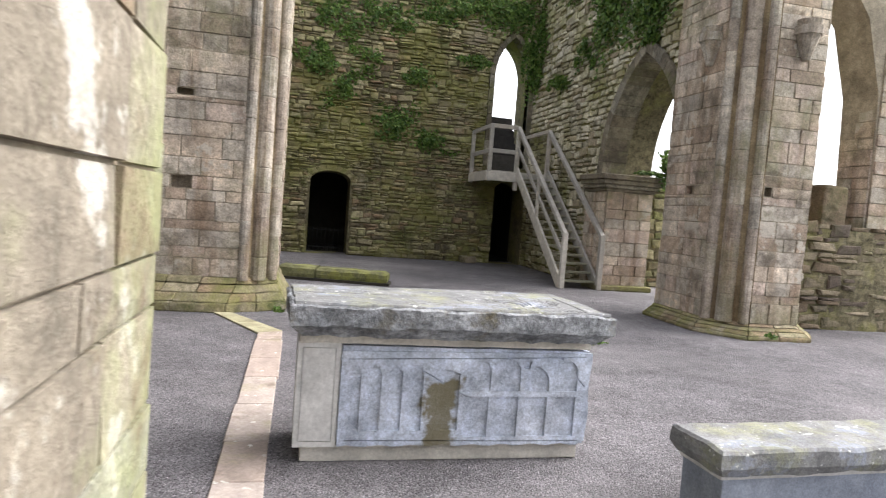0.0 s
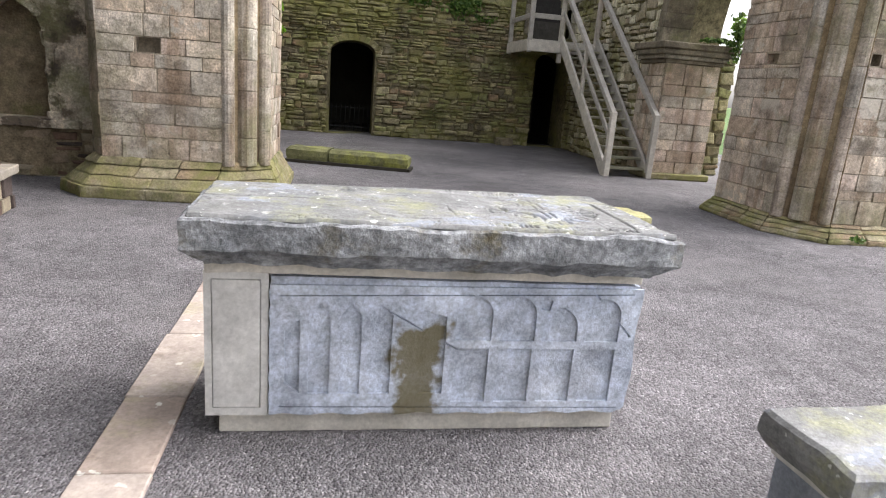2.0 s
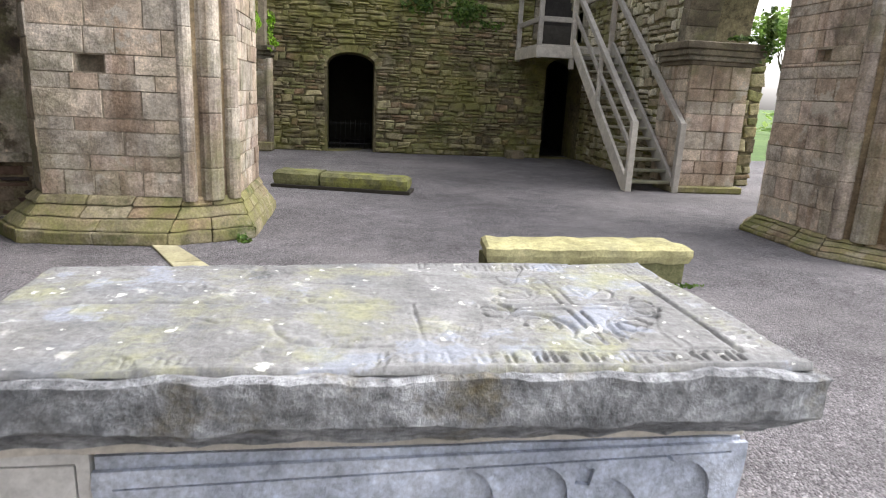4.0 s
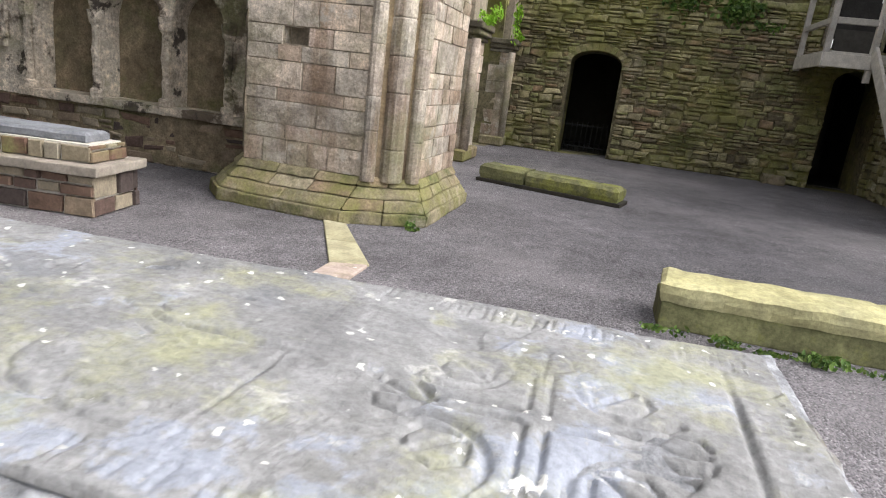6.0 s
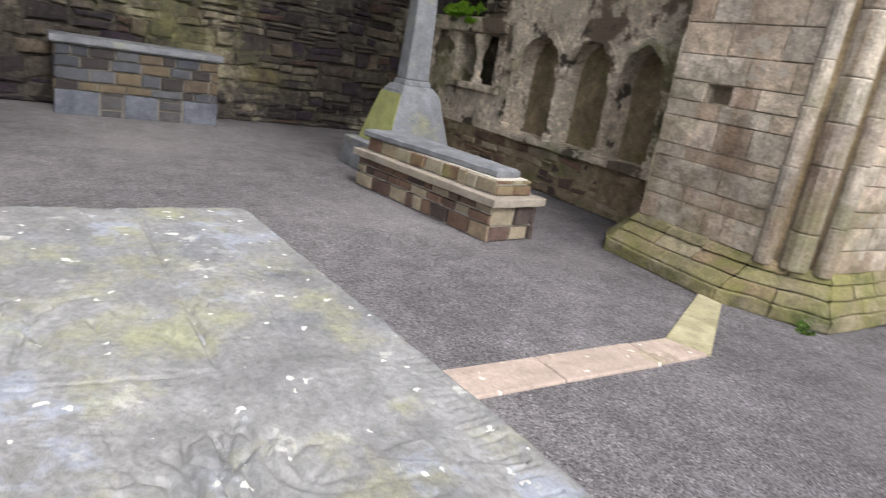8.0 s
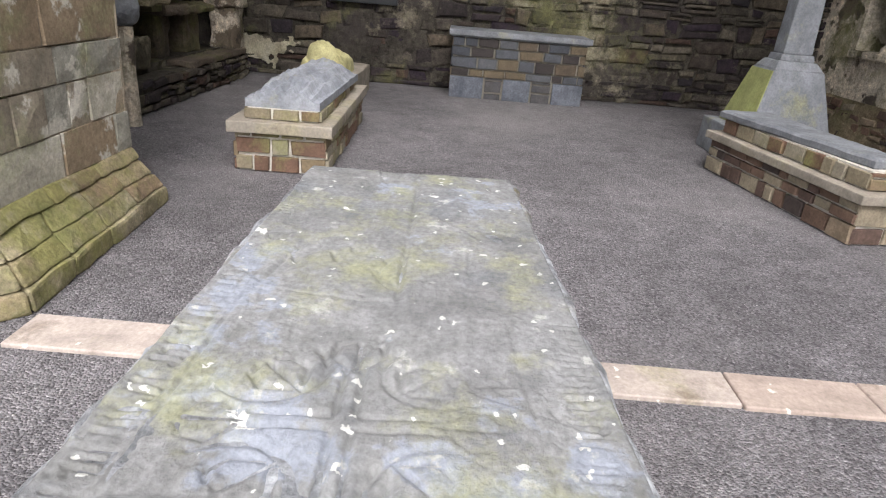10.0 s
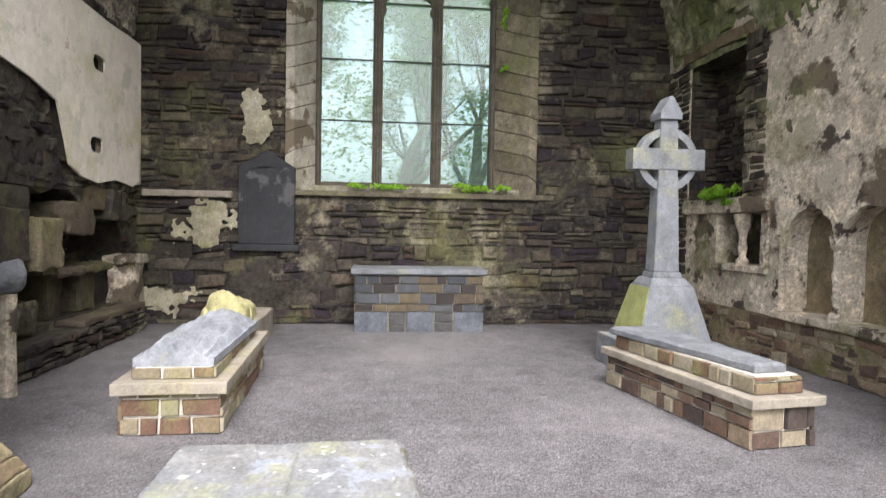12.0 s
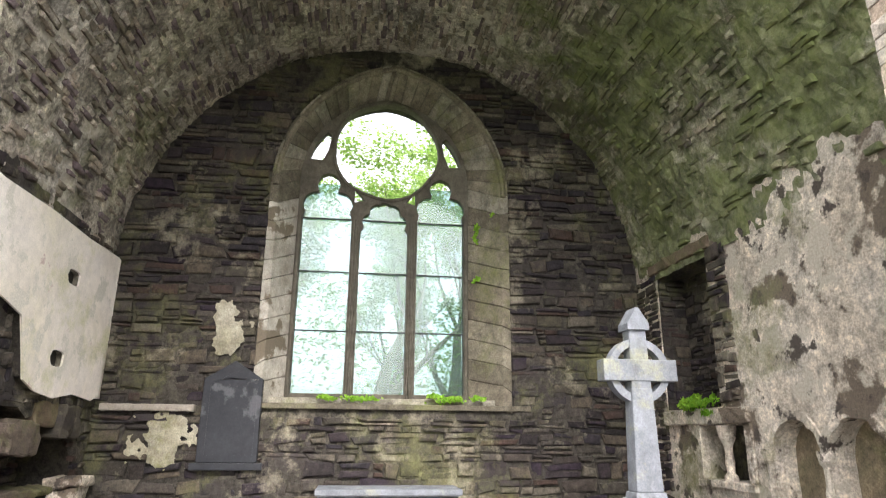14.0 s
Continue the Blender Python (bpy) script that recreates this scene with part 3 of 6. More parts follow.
def lay(owner, O, U, N, length, height, course, widths, depth, near_mat, far_mat, shape, voids, near, limit, gap, name, seed, V, v0, breaks):
    rs, stones, v = random.Random(seed), [], v0
    while v < height - 0.03:
        h = min(rs.uniform(*course), height - v)
        if height - v - h < course[0] * 0.5:
            h = height - v
        for stop in breaks:
            if v + 0.02 < stop < v + h - 0.02:
                h = stop - v
        mid = v + h / 2
        free = [(0.0, length)]
        for void in voids:
            spans = [s for s in (void(mid), void(v + 0.01), void(v + h - 0.01)) if s]
            if spans:
                a, b = min(s[0] for s in spans), max(s[1] for s in spans)
                free = [p for f0, f1 in free for p in ((f0, min(f1, a)), (max(f0, b), f1)) if p[1] - p[0] > 0.02]
        for f0, f1 in free:
            u = f0
            while u < f1 - 0.02:
                w = min(rs.uniform(*widths), f1 - u)
                if f1 - u - w < widths[0] * 0.6:
                    w = f1 - u
                hh, top = h, v
                if shape is ROUGH and h > course[0] * 1.35 and rs.random() < 0.35 and w > widths[0]:
                    cutv = h * rs.uniform(0.4, 0.6)
                    stones.append((u, v + cutv, w, h - cutv, rs.uniform(*depth), rs.randrange(len(shape)), rs.random()))
                    hh = cutv
                stones.append((u, top, w, hh, rs.uniform(*depth), rs.randrange(len(shape)), rs.random()))
                u += w
        v += h
    if near:
        stones.sort(key=lambda s: not (near[0] <= s[0] <= near[1] and near[2] <= s[1] <= near[3]))
    for s in stones[:limit]:
        u, b, w, h, d, k, _ = s
        ob = new(name, stone_mesh(shape, k, near_mat))
        U2, V2, w, h, c = settle(O, U, V, u, b, w, h, shape, s[6])
        m = Matrix.Identity(4)
        m.col[0][:3], m.col[1][:3], m.col[2][:3], m.col[3][:3] = U2 * max(0.02, w - gap), V2 * max(0.02, h - gap), N * d, c
        ob.parent = owner
        ob.matrix_parent_inverse = owner.matrix_world.inverted()
        ob.matrix_world = m
    rest = stones[limit:]
    if rest:
        vs, fs = [], []
        for u, b, w, h, d, k, q in rest:
            (U2, V2, w, h, c), n0 = settle(O, U, V, u, b, w, h, shape, q), len(vs)
            for x, y, z in shape[k]:
                vs.append(tuple(c + U2 * (x * (w - gap)) + V2 * (y * (h - gap)) + N * (z * d)))
            fs += [tuple(i + n0 for i in f) for f in STONE_FACES]
        me = bpy.data.meshes.new("stones")
        me.from_pydata(vs, [], fs)
        me.materials.append(far_mat)
        ob = tagged(new("stones", me), kind="stuff")
        ob.parent = owner
        ob.matrix_parent_inverse = owner.matrix_world.inverted()


X, Y = Vector((1, 0, 0)), Vector((0, 1, 0))


def smear(owner, O, U, N, u0, u1, v0, v1, voids, base, amp, material, step=0.055, seed=0.0):
    """Old mortar spread unevenly over the stones of a face, swallowing joints where it is thick."""
    O, U, N = Vector(O), Vector(U), Vector(N)
    bm = bmesh.new()
    nu, nv = int((u1 - u0) / step), int((v1 - v0) / step)
    vs = {}

    def at(i, j):
        if (i, j) not in vs:
            u, v = u0 + (u1 - u0) * i / nu, v0 + (v1 - v0) * j / nv
            p = Vector((u, v, seed))
            d = base + amp * (noise.noise(p * 0.8) + 0.7 * noise.noise(p * 2.3) + 0.55 * noise.noise(p * 6.1) + 0.3 * noise.noise(p * 13.0))
            vs[i, j] = bm.verts.new(O + U * u + UP * v + N * max(0.003, d))
        return vs[i, j]

    for j in range(nv):
        v = v0 + (v1 - v0) * (j + 0.5) / nv
        spans = [s for s in (void(v) for void in voids) if s]
        for i in range(nu):
            u = u0 + (u1 - u0) * (i + 0.5) / nu
            if not any(a - step < u < b + step for a, b in spans):
                bm.faces.new((at(i, j), at(i + 1, j), at(i + 1, j + 1), at(i, j + 1)))
    return part("mortar", bm, material, owner)


def wall(name, label, O, U, N, outline, holes, thick, material):
    bm = bmesh.new()
    panel(bm, O, U, UP, N, outline, holes, thick)
    return tagged(part(name, bm, material), label, "wall", kind="structure")


def leaf_sheet(bm, place, normal, size, rs):
    n = Vector(normal) + Vector((rs.uniform(-0.7, 0.7), rs.uniform(-0.7, 0.7), rs.uniform(-0.5, 0.9)))
    n.normalize()
    a = n.cross(Vector((rs.uniform(-1, 1), rs.uniform(-1, 1), rs.uniform(-1, 1)))).normalized()
    b = n.cross(a)
    s = size * rs.uniform(0.6, 1.3)
    p = Vector(place)
    v = [bm.verts.new(p - a * s * 0.5), bm.verts.new(p + b * s * 0.35 + n * s * 0.1), bm.verts.new(p + a * s * 0.6), bm.verts.new(p - b * s * 0.35 + n * s * 0.1)]
    bm.faces.new(v)

# ---- ground ----
bm = bmesh.new()
bmesh.ops.create_grid(bm, x_segments=60, y_segments=60, size=1500, matrix=Matrix.Translation((0, 0, -0.03)))
tagged(part("ground", bm, grass), "green grass field reaching to the horizon", "ground", kind="structure")
bm = bmesh.new()
bmesh.ops.create_grid(bm, x_segments=90, y_segments=90, size=13, matrix=Matrix.Translation((1.0, 7.0, 0.0)))
for v in bm.verts:
    v.co.z += 0.006 * noise.noise(v.co * 0.9)
tagged(part("floor", bm, gravel), "grey crushed-stone gravel floor with paler worn patches", "floor", kind="structure")

# ---- north wall with the dark doorway ----
NY = 18.4
door_arch = arch_points(0.30 + 3.5, 1.43 + 3.5, 0.0, 2.08, 2.36, 7)
hi_arch = arch_points(5.45 + 3.5, 6.55 + 3.5, 2.9, 5.6, 6.75, 8)
# last opening is cut to stand for the deep shade under the stair landing
landing_shade_arch = arch_points(5.72 + 3.5, 6.68 + 3.5, 0.0, 2.2, 2.5, 7)
wall_north = wall("wall_north", "rubble stone wall with a dark doorway, a lancet window and ivy", (-3.5, NY, 0), X, -Y,
                  [(0, -0.05), (11.2, -0.05), (11.2, 8.9), (9.0, 9.4), (6.0, 9.1), (3.0, 9.6), (0, 9.2)], [door_arch, hi_arch, landing_shade_arch], 1.1, rubble_core)
masonry(wall_north, (-3.5, NY, 0), X, -Y, 10.25, 9.0, (0.06, 0.21), (0.12, 0.5), (0.03, 0.10), rubble, rubble_far,
        voids=[arch_void(3.8, 4.93, -1, 2.08, 2.36, 0.05), arch_void(8.95, 10.05, 2.9, 5.6, 6.75, 0.16), arch_void(9.22, 10.18, -1, 2.2, 2.5)], near=(1.6, 9.0, 0.0, 2.2), gap=0.008, seed=11)
smear(wall_north, (-3.5, NY, 0), X, -Y, 1.2, 10.2, 0.02, 8.9, [arch_void(3.8, 4.93, -1, 2.08, 2.36, 0.07), arch_void(8.95, 10.05, 2.9, 5.6, 6.75, 0.18), arch_void(9.22, 10.18, -1, 2.2, 2.5, 0.03)], 0.008, 0.045, rubble_core, step=0.07, seed=9.0)
for k, (u0, u1, z0, sp, ap, deep, nm) in enumerate(((0.30, 1.43, 2.0, 2.08, 2.36, 0.15, "door_surround"), (5.45, 6.55, 2.9, 5.6, 6.75, 0.3, "window_surround"))):
    edge = group_of(nm, "dressed stones round the opening in the rubble wall", "surround", "structure")
    outer, inner = arch_points(u0 - 0.16, u1 + 0.16, z0, sp, ap + 0.17, 7), arch_points(u0, u1, z0, sp, ap, 7)
    for (a0, a1), (b0, b1) in zip(zip(outer, outer[1:]), zip(inner, inner[1:])):
        n = max(1, round(math.dist(a0, a1) / 0.36))
        for i in range(n):
            q = [tuple(np.array(a) + (np.array(b) - np.array(a)) * t) for a, b, t in ((a0, a1, (i + 0.02) / n), (a0, a1, (i + 0.98) / n), (b0, b1, (i + 0.98) / n), (b0, b1, (i + 0.02) / n))]
            bm = bmesh.new()
            loft(bm, [[(u, NY - 0.075, z) for u, z in q], [(u, NY + deep, z) for u, z in q]])
            soften(bm, 0.008)
            part("voussoir", bm, rubble if k == 0 else reveal_stone, edge)

# boxes behind the doorway and under the stair; their darkness is in the colour
passage = group_of("passage", "passage boxes behind the doorway and under the stair, coloured near-black for darkness", "passage", "structure")
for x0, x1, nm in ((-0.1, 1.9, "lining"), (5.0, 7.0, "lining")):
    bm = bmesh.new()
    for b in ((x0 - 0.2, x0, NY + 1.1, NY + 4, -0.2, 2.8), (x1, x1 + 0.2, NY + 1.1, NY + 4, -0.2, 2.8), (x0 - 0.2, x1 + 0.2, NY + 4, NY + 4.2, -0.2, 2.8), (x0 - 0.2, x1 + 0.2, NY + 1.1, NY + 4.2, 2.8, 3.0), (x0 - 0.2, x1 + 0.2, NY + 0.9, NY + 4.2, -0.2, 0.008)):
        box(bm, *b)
    part(nm, bm, shade_and_base_black, passage)
gate = group_of("iron_gate", "low dark iron barred gate inside the doorway", "gate", at=(0.86, NY + 1.09, 0))
for k in range(9):
    bm = bmesh.new()
    tube(bm, [(-0.5 + k * 0.125, 0, 0.0), (-0.5 + k * 0.125, 0, 0.72)], [0.012, 0.012], 6)
    part("bar", bm, iron, gate)
for z in (0.1, 0.62):
    bm = bmesh.new()
    box(bm, -0.55, 0.55, -0.012, 0.012, z, z + 0.03)
    part("rail", bm, iron, gate)

# ---- east wall with ivy and the pointed arch ----
EX = 6.72
e_arch = [(0, -0.05), (5.05, -0.05), (5.05, 2.55)] + arch_points(5.05, 8.0, 2.55, 2.6, 5.0, 9)[1:-1] + [(8.0, 2.55), (8.35, 2.55), (8.6, 8.3), (6.0, 8.9), (3.0, 8.4), (0, 8.8)]
wall_east = wall("wall_east", "ivy-grown rubble wall pierced by a pointed stone arch", (EX, NY, 0), -Y, -X, e_arch, [], 1.15, rubble_core)
masonry(wall_east, (EX, NY, 0), -Y, -X, 8.3, 8.3, (0.12, 0.24), (0.18, 0.5), (0.02, 0.06), rubble_east, rubble_east_far, voids=[arch_void(5.05, 8.0, -1, 2.6, 5.0, 0.22), lambda v: (5.0, 8.6) if v < 2.6 else None],
        near=(1.5, 8.3, 2.5, 6.5), limit=260, gap=0.015, seed=12)
ring = group_of("arch_ring", "moulded pale stone ring of a pointed arch", "arch", "structure")
for r0, r1, x0, x1 in ((0.0, 0.24, EX - 0.09, EX + 0.5),):
    outer, inner = arch_points(5.05 - r1, 8.0 + r1, 2.6, 2.6, 5.0 + r1, 14), arch_points(5.05 + 0.02, 8.0 - 0.02, 2.6, 2.6, 4.98, 14)
    for (a0, a1), (b0, b1) in zip(zip(outer, outer[1:]), zip(inner, inner[1:])):
        bm = bmesh.new()
        loft(bm, [[(x, NY - u, z) for u, z in (a0, a1, b1, b0)] for x in (x0, x1)])
        soften(bm, 0.012)
        part("voussoir", bm, reveal_stone, ring)


def course_box(name, owner, x0, x1, y0, y1, z0, z1, material, bev=0.01):
    bm = bmesh.new()
    box(bm, x0, x1, y0, y1, z0, z1)
    soften(bm, bev)
    return part(name, bm, material, owner)


# respond under the arch
respond = group_of("respond", "square stone respond with moulded impost below the arch", "pier", "structure")
course_box("core", respond, 6.66, 7.72, 13.02, 14.0, 0.0, 2.3, core_stone)
course_box("foot", respond, 6.5, 7.86, 12.84, 13.6, 0.0, 0.12, plinth_stone, 0.02)
for k, (o, z0, z1) in enumerate(((0.0, 2.2, 2.28), (0.06, 2.28, 2.36), (0.12, 2.36, 2.46), (0.17, 2.46, 2.58))):
    course_box("impost", respond, 6.58 - o, 7.8 + o, 12.93 - o, 14.0, z0, z1, reveal_stone, 0.015)
masonry(respond, (6.62, 12.99, 0), X, -Y, 1.12, 2.2, (0.2, 0.32), (0.3, 0.6), (0.05, 0.065), ashlar, ashlar_far, CUT, near=(0, 2, 0, 3), gap=0.008, name="ashlar_block", seed=21, v0=0.12)
masonry(respond, (6.68, 14.0, 0), -Y, -X, 0.98, 2.2, (0.2, 0.32), (0.3, 0.6), (0.05, 0.065), ashlar, ashlar_far, CUT, near=(0, 2, 0, 3), gap=0.008, name="ashlar_block", seed=22, v0=0.12)

# the far jamb of the same opening, seen past the respond
far_jamb = group_of("far_jamb", "shaded masonry jamb beyond the arch respond", "wall", "structure")
course_box("core", far_jamb, 8.12, 8.75, 14.05, 14.8, 0.0, 2.5, rubble_core)
masonry(far_jamb, (8.1, 14.05, 0), X, -Y, 0.66, 2.5, (0.16, 0.3), (0.25, 0.5), (0.03, 0.06), rubble, rubble_far, near=(0, 2, 0, 4), gap=0.012, seed=29)

# ---- low ruined wall and window jambs to the east ----
low_wall = wall("wall_low", "low broken rubble wall below an open window", (7.6, 8.95, 0), X, -Y, [(0, -0.05), (7.2, -0.05), (7.2, 1.9), (5.1, 1.75), (3.1, 1.83), (1.6, 1.7), (0.6, 1.78), (0, 1.72)], [], 0.8, rubble_core)
masonry(low_wall, (7.6, 8.95, 0), X, -Y, 7.2, 1.78, (0.10, 0.26), (0.2, 0.62), (0.03, 0.11), fallen_stone, rubble_far, near=(0, 4.2, 0, 2), limit=160, gap=0.012, seed=23)
smear(low_wall, (7.6, 8.95, 0), X, -Y, 0.0, 7.1, 0.0, 1.68, [], 0.055, 0.05, rubble_core, step=0.08, seed=11.0)
jamb = group_of("window_jamb", "tall dark jamb of a ruined window on the low wall", "wall", "structure")
bm = bmesh.new()
loft(bm, [[(9.45, 8.98, 1.7), (10.45, 8.98, 1.7), (10.45, 9.7, 1.7), (9.45, 9.7, 1.7)], [(9.35, 8.98, 4.0), (10.5, 8.98, 4.0), (10.5, 9.7, 4.0), (9.35, 9.7, 4.0)],
          [(9.0, 8.98, 5.2), (10.7, 8.98, 5.2), (10.7, 9.7, 5.2), (9.0, 9.7, 5.2)], [(8.2, 8.98, 6.2), (11.2, 8.98, 6.2), (11.2, 9.7, 6.2), (8.2, 9.7, 6.2)], [(7.4, 8.98, 6.6), (11.5, 8.98, 6.6), (11.5, 9.7, 6.6), (7.4, 9.7, 6.6)],
          [(7.4, 8.98, 8.0), (11.5, 8.98, 7.6), (11.5, 9.7, 7.6), (7.4, 9.7, 8.0)]])
part("core", bm, core_stone, jamb)
masonry(jamb, (9.4, 8.98, 1.7), X, -Y, 1.08, 3.0, (0.18, 0.3), (0.25, 0.55), (0.02, 0.05), ashlar, ashlar_far, CUT, near=(0, 2, 0, 4), gap=0.01, name="ashlar_block", seed=24)
masonry(jamb, (9.42, 9.68, 1.7), -Y, -X, 0.68, 2.9, (0.18, 0.3), (0.25, 0.45), (0.03, 0.06), ashlar, ashlar_far, CUT, near=(0, 2, 0, 4), gap=0.01, name="ashlar_block", seed=25)
stub = tagged(part("wall_stub", rough_box(8.52, 9.02, 9.0, 9.5, 1.7, 2.42, 0.05, 0.12, 0.02), fallen_stone), "broken stub of masonry on the low wall", "stone", kind="structure")

# ---- the rest of the ruin, west of the nave ----
w_arch = arch_points(0.55, 3.3, 0.0, 2.25, 4.3, 8)
wall_west = wall("wall_west", "mossy rubble wall with an arch beside two responds", (-1.25, NY, 0), -Y, X, [(0, -0.05), (4.6, -0.05), (4.6, 6.2), (0, 7.2)], [w_arch], 0.8, rubble_core)
masonry(wall_west, (-1.25, NY, 0), -Y, X, 4.6, 6.2, (0.12, 0.24), (0.2, 0.5), (0.02, 0.06), rubble, rubble_far, voids=[arch_void(0.55, 3.3, -1, 2.25, 4.3, 0.06)], near=(0, 5, 0, 4), limit=120, gap=0.015, seed=26)
for yc, w, nm in ((14.55, 1.0, "west_respond"), (18.1, 0.55, "west_respond")):
    rp = group_of("west_respond", "tall stone respond with a moulded capital", "pier", "structure")
    course_box("core", rp, -1.5, -1.08, yc - w / 2 + 0.06, yc + w / 2 - 0.02, 0, 4.6, core_stone)
    course_box("foot", rp, -1.5, -0.93, yc - w / 2 - 0.07, yc + w / 2, 0, 0.22, plinth_stone, 0.03)
    for o, z0, z1 in ((0.0, 2.08, 2.16), (0.06, 2.16, 2.26), (0.10, 2.26, 2.38)):
        course_box("capital", rp, -1.5, -0.98 + o, yc - w / 2 - o, yc + w / 2 - 0.01, z0, z1, reveal_stone, 0.02)
    masonry(rp, (-1.1, yc - w / 2, 0), Y, X, w - 0.02, 2.08, (0.25, 0.38), (0.4, 0.8), (0.05, 0.07), ashlar, ashlar_far, CUT, near=(0, 2, 0, 4), gap=0.008, name="ashlar_block", seed=27, v0=0.22)
    masonry(rp, (-1.5, yc - w / 2 + 0.08, 0), X, -Y, 0.46, 2.08, (0.25, 0.38), (0.4, 0.8), (0.05, 0.07), ashlar, ashlar_far, CUT, near=(0, 2, 0, 4), gap=0.008, name="ashlar_block", seed=28, v0=0.22)
    bm = bmesh.new()
    tube(bm, [(-1.0, yc - w / 2 + 0.06, 0.2), (-1.0, yc - w / 2 + 0.06, 2.1)], [0.09, 0.085], 12)
    part("shaft", bm, shaft_stone, rp, smooth=True)
# invented wall, added only to close the space behind the west arch
wall("wall_aisle", "added plain mossy wall closing off the aisle", (-4.6, NY, 0), -Y, X, [(0, -0.05), (7.6, -0.05), (7.6, 6), (0, 6)], [], 0.6, rubble_core)
# unseen wall added behind the camera, kept low so it blocks less light
wall("wall_south", "unseen plain rubble wall added to close the nave behind", (-3.0, -5.0, 0), X, Y, [(0, -0.05), (14.5, -0.05), (14.5, 1.6), (7, 2.1), (0, 2.6)], [], 0.8, rubble_core)

# ---- piers ----


def pier(name, label, base, shaft, height, rolls, faces, holes=(), pale_face=(), seed=40, foot=1.0):
    p = group_of(name, label, "pier", "structure")
    n = len(shaft)
    cx, cy = sum(q[0] for q in shaft) / n, sum(q[1] for q in shaft) / n
    core = [(cx + (x - cx) * 0.84, cy + (y - cy) * 0.84) for x, y in shaft]
    bm = bmesh.new()
    loft(bm, [[(x, y, z) for x, y in core] for z in (0, height)])
    part("core", bm, core_stone, p)
    rs = random.Random(seed)
    mixp = lambda a, b, t: (a[0] + (b[0] - a[0]) * t, a[1] + (b[1] - a[1]) * t)
    tiers = ((0.0, 0.13, 0.0, 0.02), (0.13, 0.24, 0.10, 0.42), (0.24, 0.35, 0.42, 0.80), (0.35, 0.44, 0.72, 0.97))
    for i in range(n):
        a0, a1, s0, s1 = base[i], base[(i + 1) % n], shaft[i], shaft[(i + 1) % n]
        for z0, z1, k0, k1 in tiers:
            z0, z1 = z0 * foot, z1 * foot
            m = max(1, round(math.dist(a0, a1) / rs.uniform(0.42, 0.62)))
            for j in range(m):
                t0, t1 = j / m + 0.002, (j + 1) / m - 0.002
                lo = [mixp(mixp(a0, a1, t), mixp(s0, s1, t), k0) for t in (t0, t1)]
                hi = [mixp(mixp(a0, a1, t), mixp(s0, s1, t), k1) for t in (t0, t1)]
                inn = [mixp(core[i], core[(i + 1) % n], t) for t in (t1, t0)]
                bm = bmesh.new()
                loft(bm, [[(*q, z0) for q in lo + inn], [(*q, z1 - 0.005) for q in hi + inn]])
                soften(bm, 0.02, 2)
                roughen(bm, 0.16, 0.016, 6.0, 2)
                part("plinth_stone", bm, plinth_stone, p)
    for i in faces:
        a, b = Vector((*shaft[i], 0)), Vector((*shaft[(i + 1) % n], 0))
        d = (b - a).normalized()
        nn = Vector((d.y, -d.x, 0))
        ca, cb = Vector((*core[i], 0)), Vector((*core[(i + 1) % n], 0))
        deep = (a - ca).dot(nn)
        length = (b - a).length
        bm = bmesh.new()
        panel(bm, a - nn * 0.016, d, UP, nn, [(0.0, 0.42 * foot), (length, 0.42 * foot), (length, height), (0.0, height)], [[(h[1] + 0.01, h[3] + 0.01), (h[2] - 0.01, h[3] + 0.01), (h[2] - 0.01, h[4] - 0.01), (h[1] + 0.01, h[4] - 0.01)] for h in holes if h[0] == i], 0.02)
        part("mortar", bm, core_stone, p)
        vo = [(lambda h: (lambda v: (h[1], h[2]) if h[3] < v < h[4] else None))(h) for h in holes if h[0] == i]
        masonry(p, a - nn * deep, d, nn, length, height, (0.11, 0.31), (0.2, 0.78), (deep - 0.005, deep + 0.006), ashlar_pale if i in pale_face else ashlar, ashlar_far, CUT, breaks=[q for h in holes if h[0] == i for q in h[3:5]], voids=vo, near=(0, 9, 0, 4.6), limit=110, gap=0.006, name="ashlar_block", seed=seed + i, v0=0.43 * foot)
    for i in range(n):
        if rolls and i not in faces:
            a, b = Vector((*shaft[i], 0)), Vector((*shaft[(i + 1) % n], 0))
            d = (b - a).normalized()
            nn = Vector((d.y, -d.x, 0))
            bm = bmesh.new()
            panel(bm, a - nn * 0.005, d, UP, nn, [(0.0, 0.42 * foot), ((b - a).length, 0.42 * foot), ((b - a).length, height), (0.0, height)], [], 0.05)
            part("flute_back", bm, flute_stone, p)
    for x, y, r in rolls:
        z = 0.40 * foot
        while z < height:
            h = min(rs.uniform(0.3, 0.55), height - z)
            bm = bmesh.new()
            q = r * rs.uniform(0.98, 1.02)
            tube(bm, [(x, y, z), (x, y, z + 0.012), (x, y, z + h - 0.016), (x, y, z + h - 0.004)], [q * 0.95, q, q, q * 0.95], 12)
            part("shaft_drum", bm, shaft_stone, p, smooth=False)
            z += h
    return p


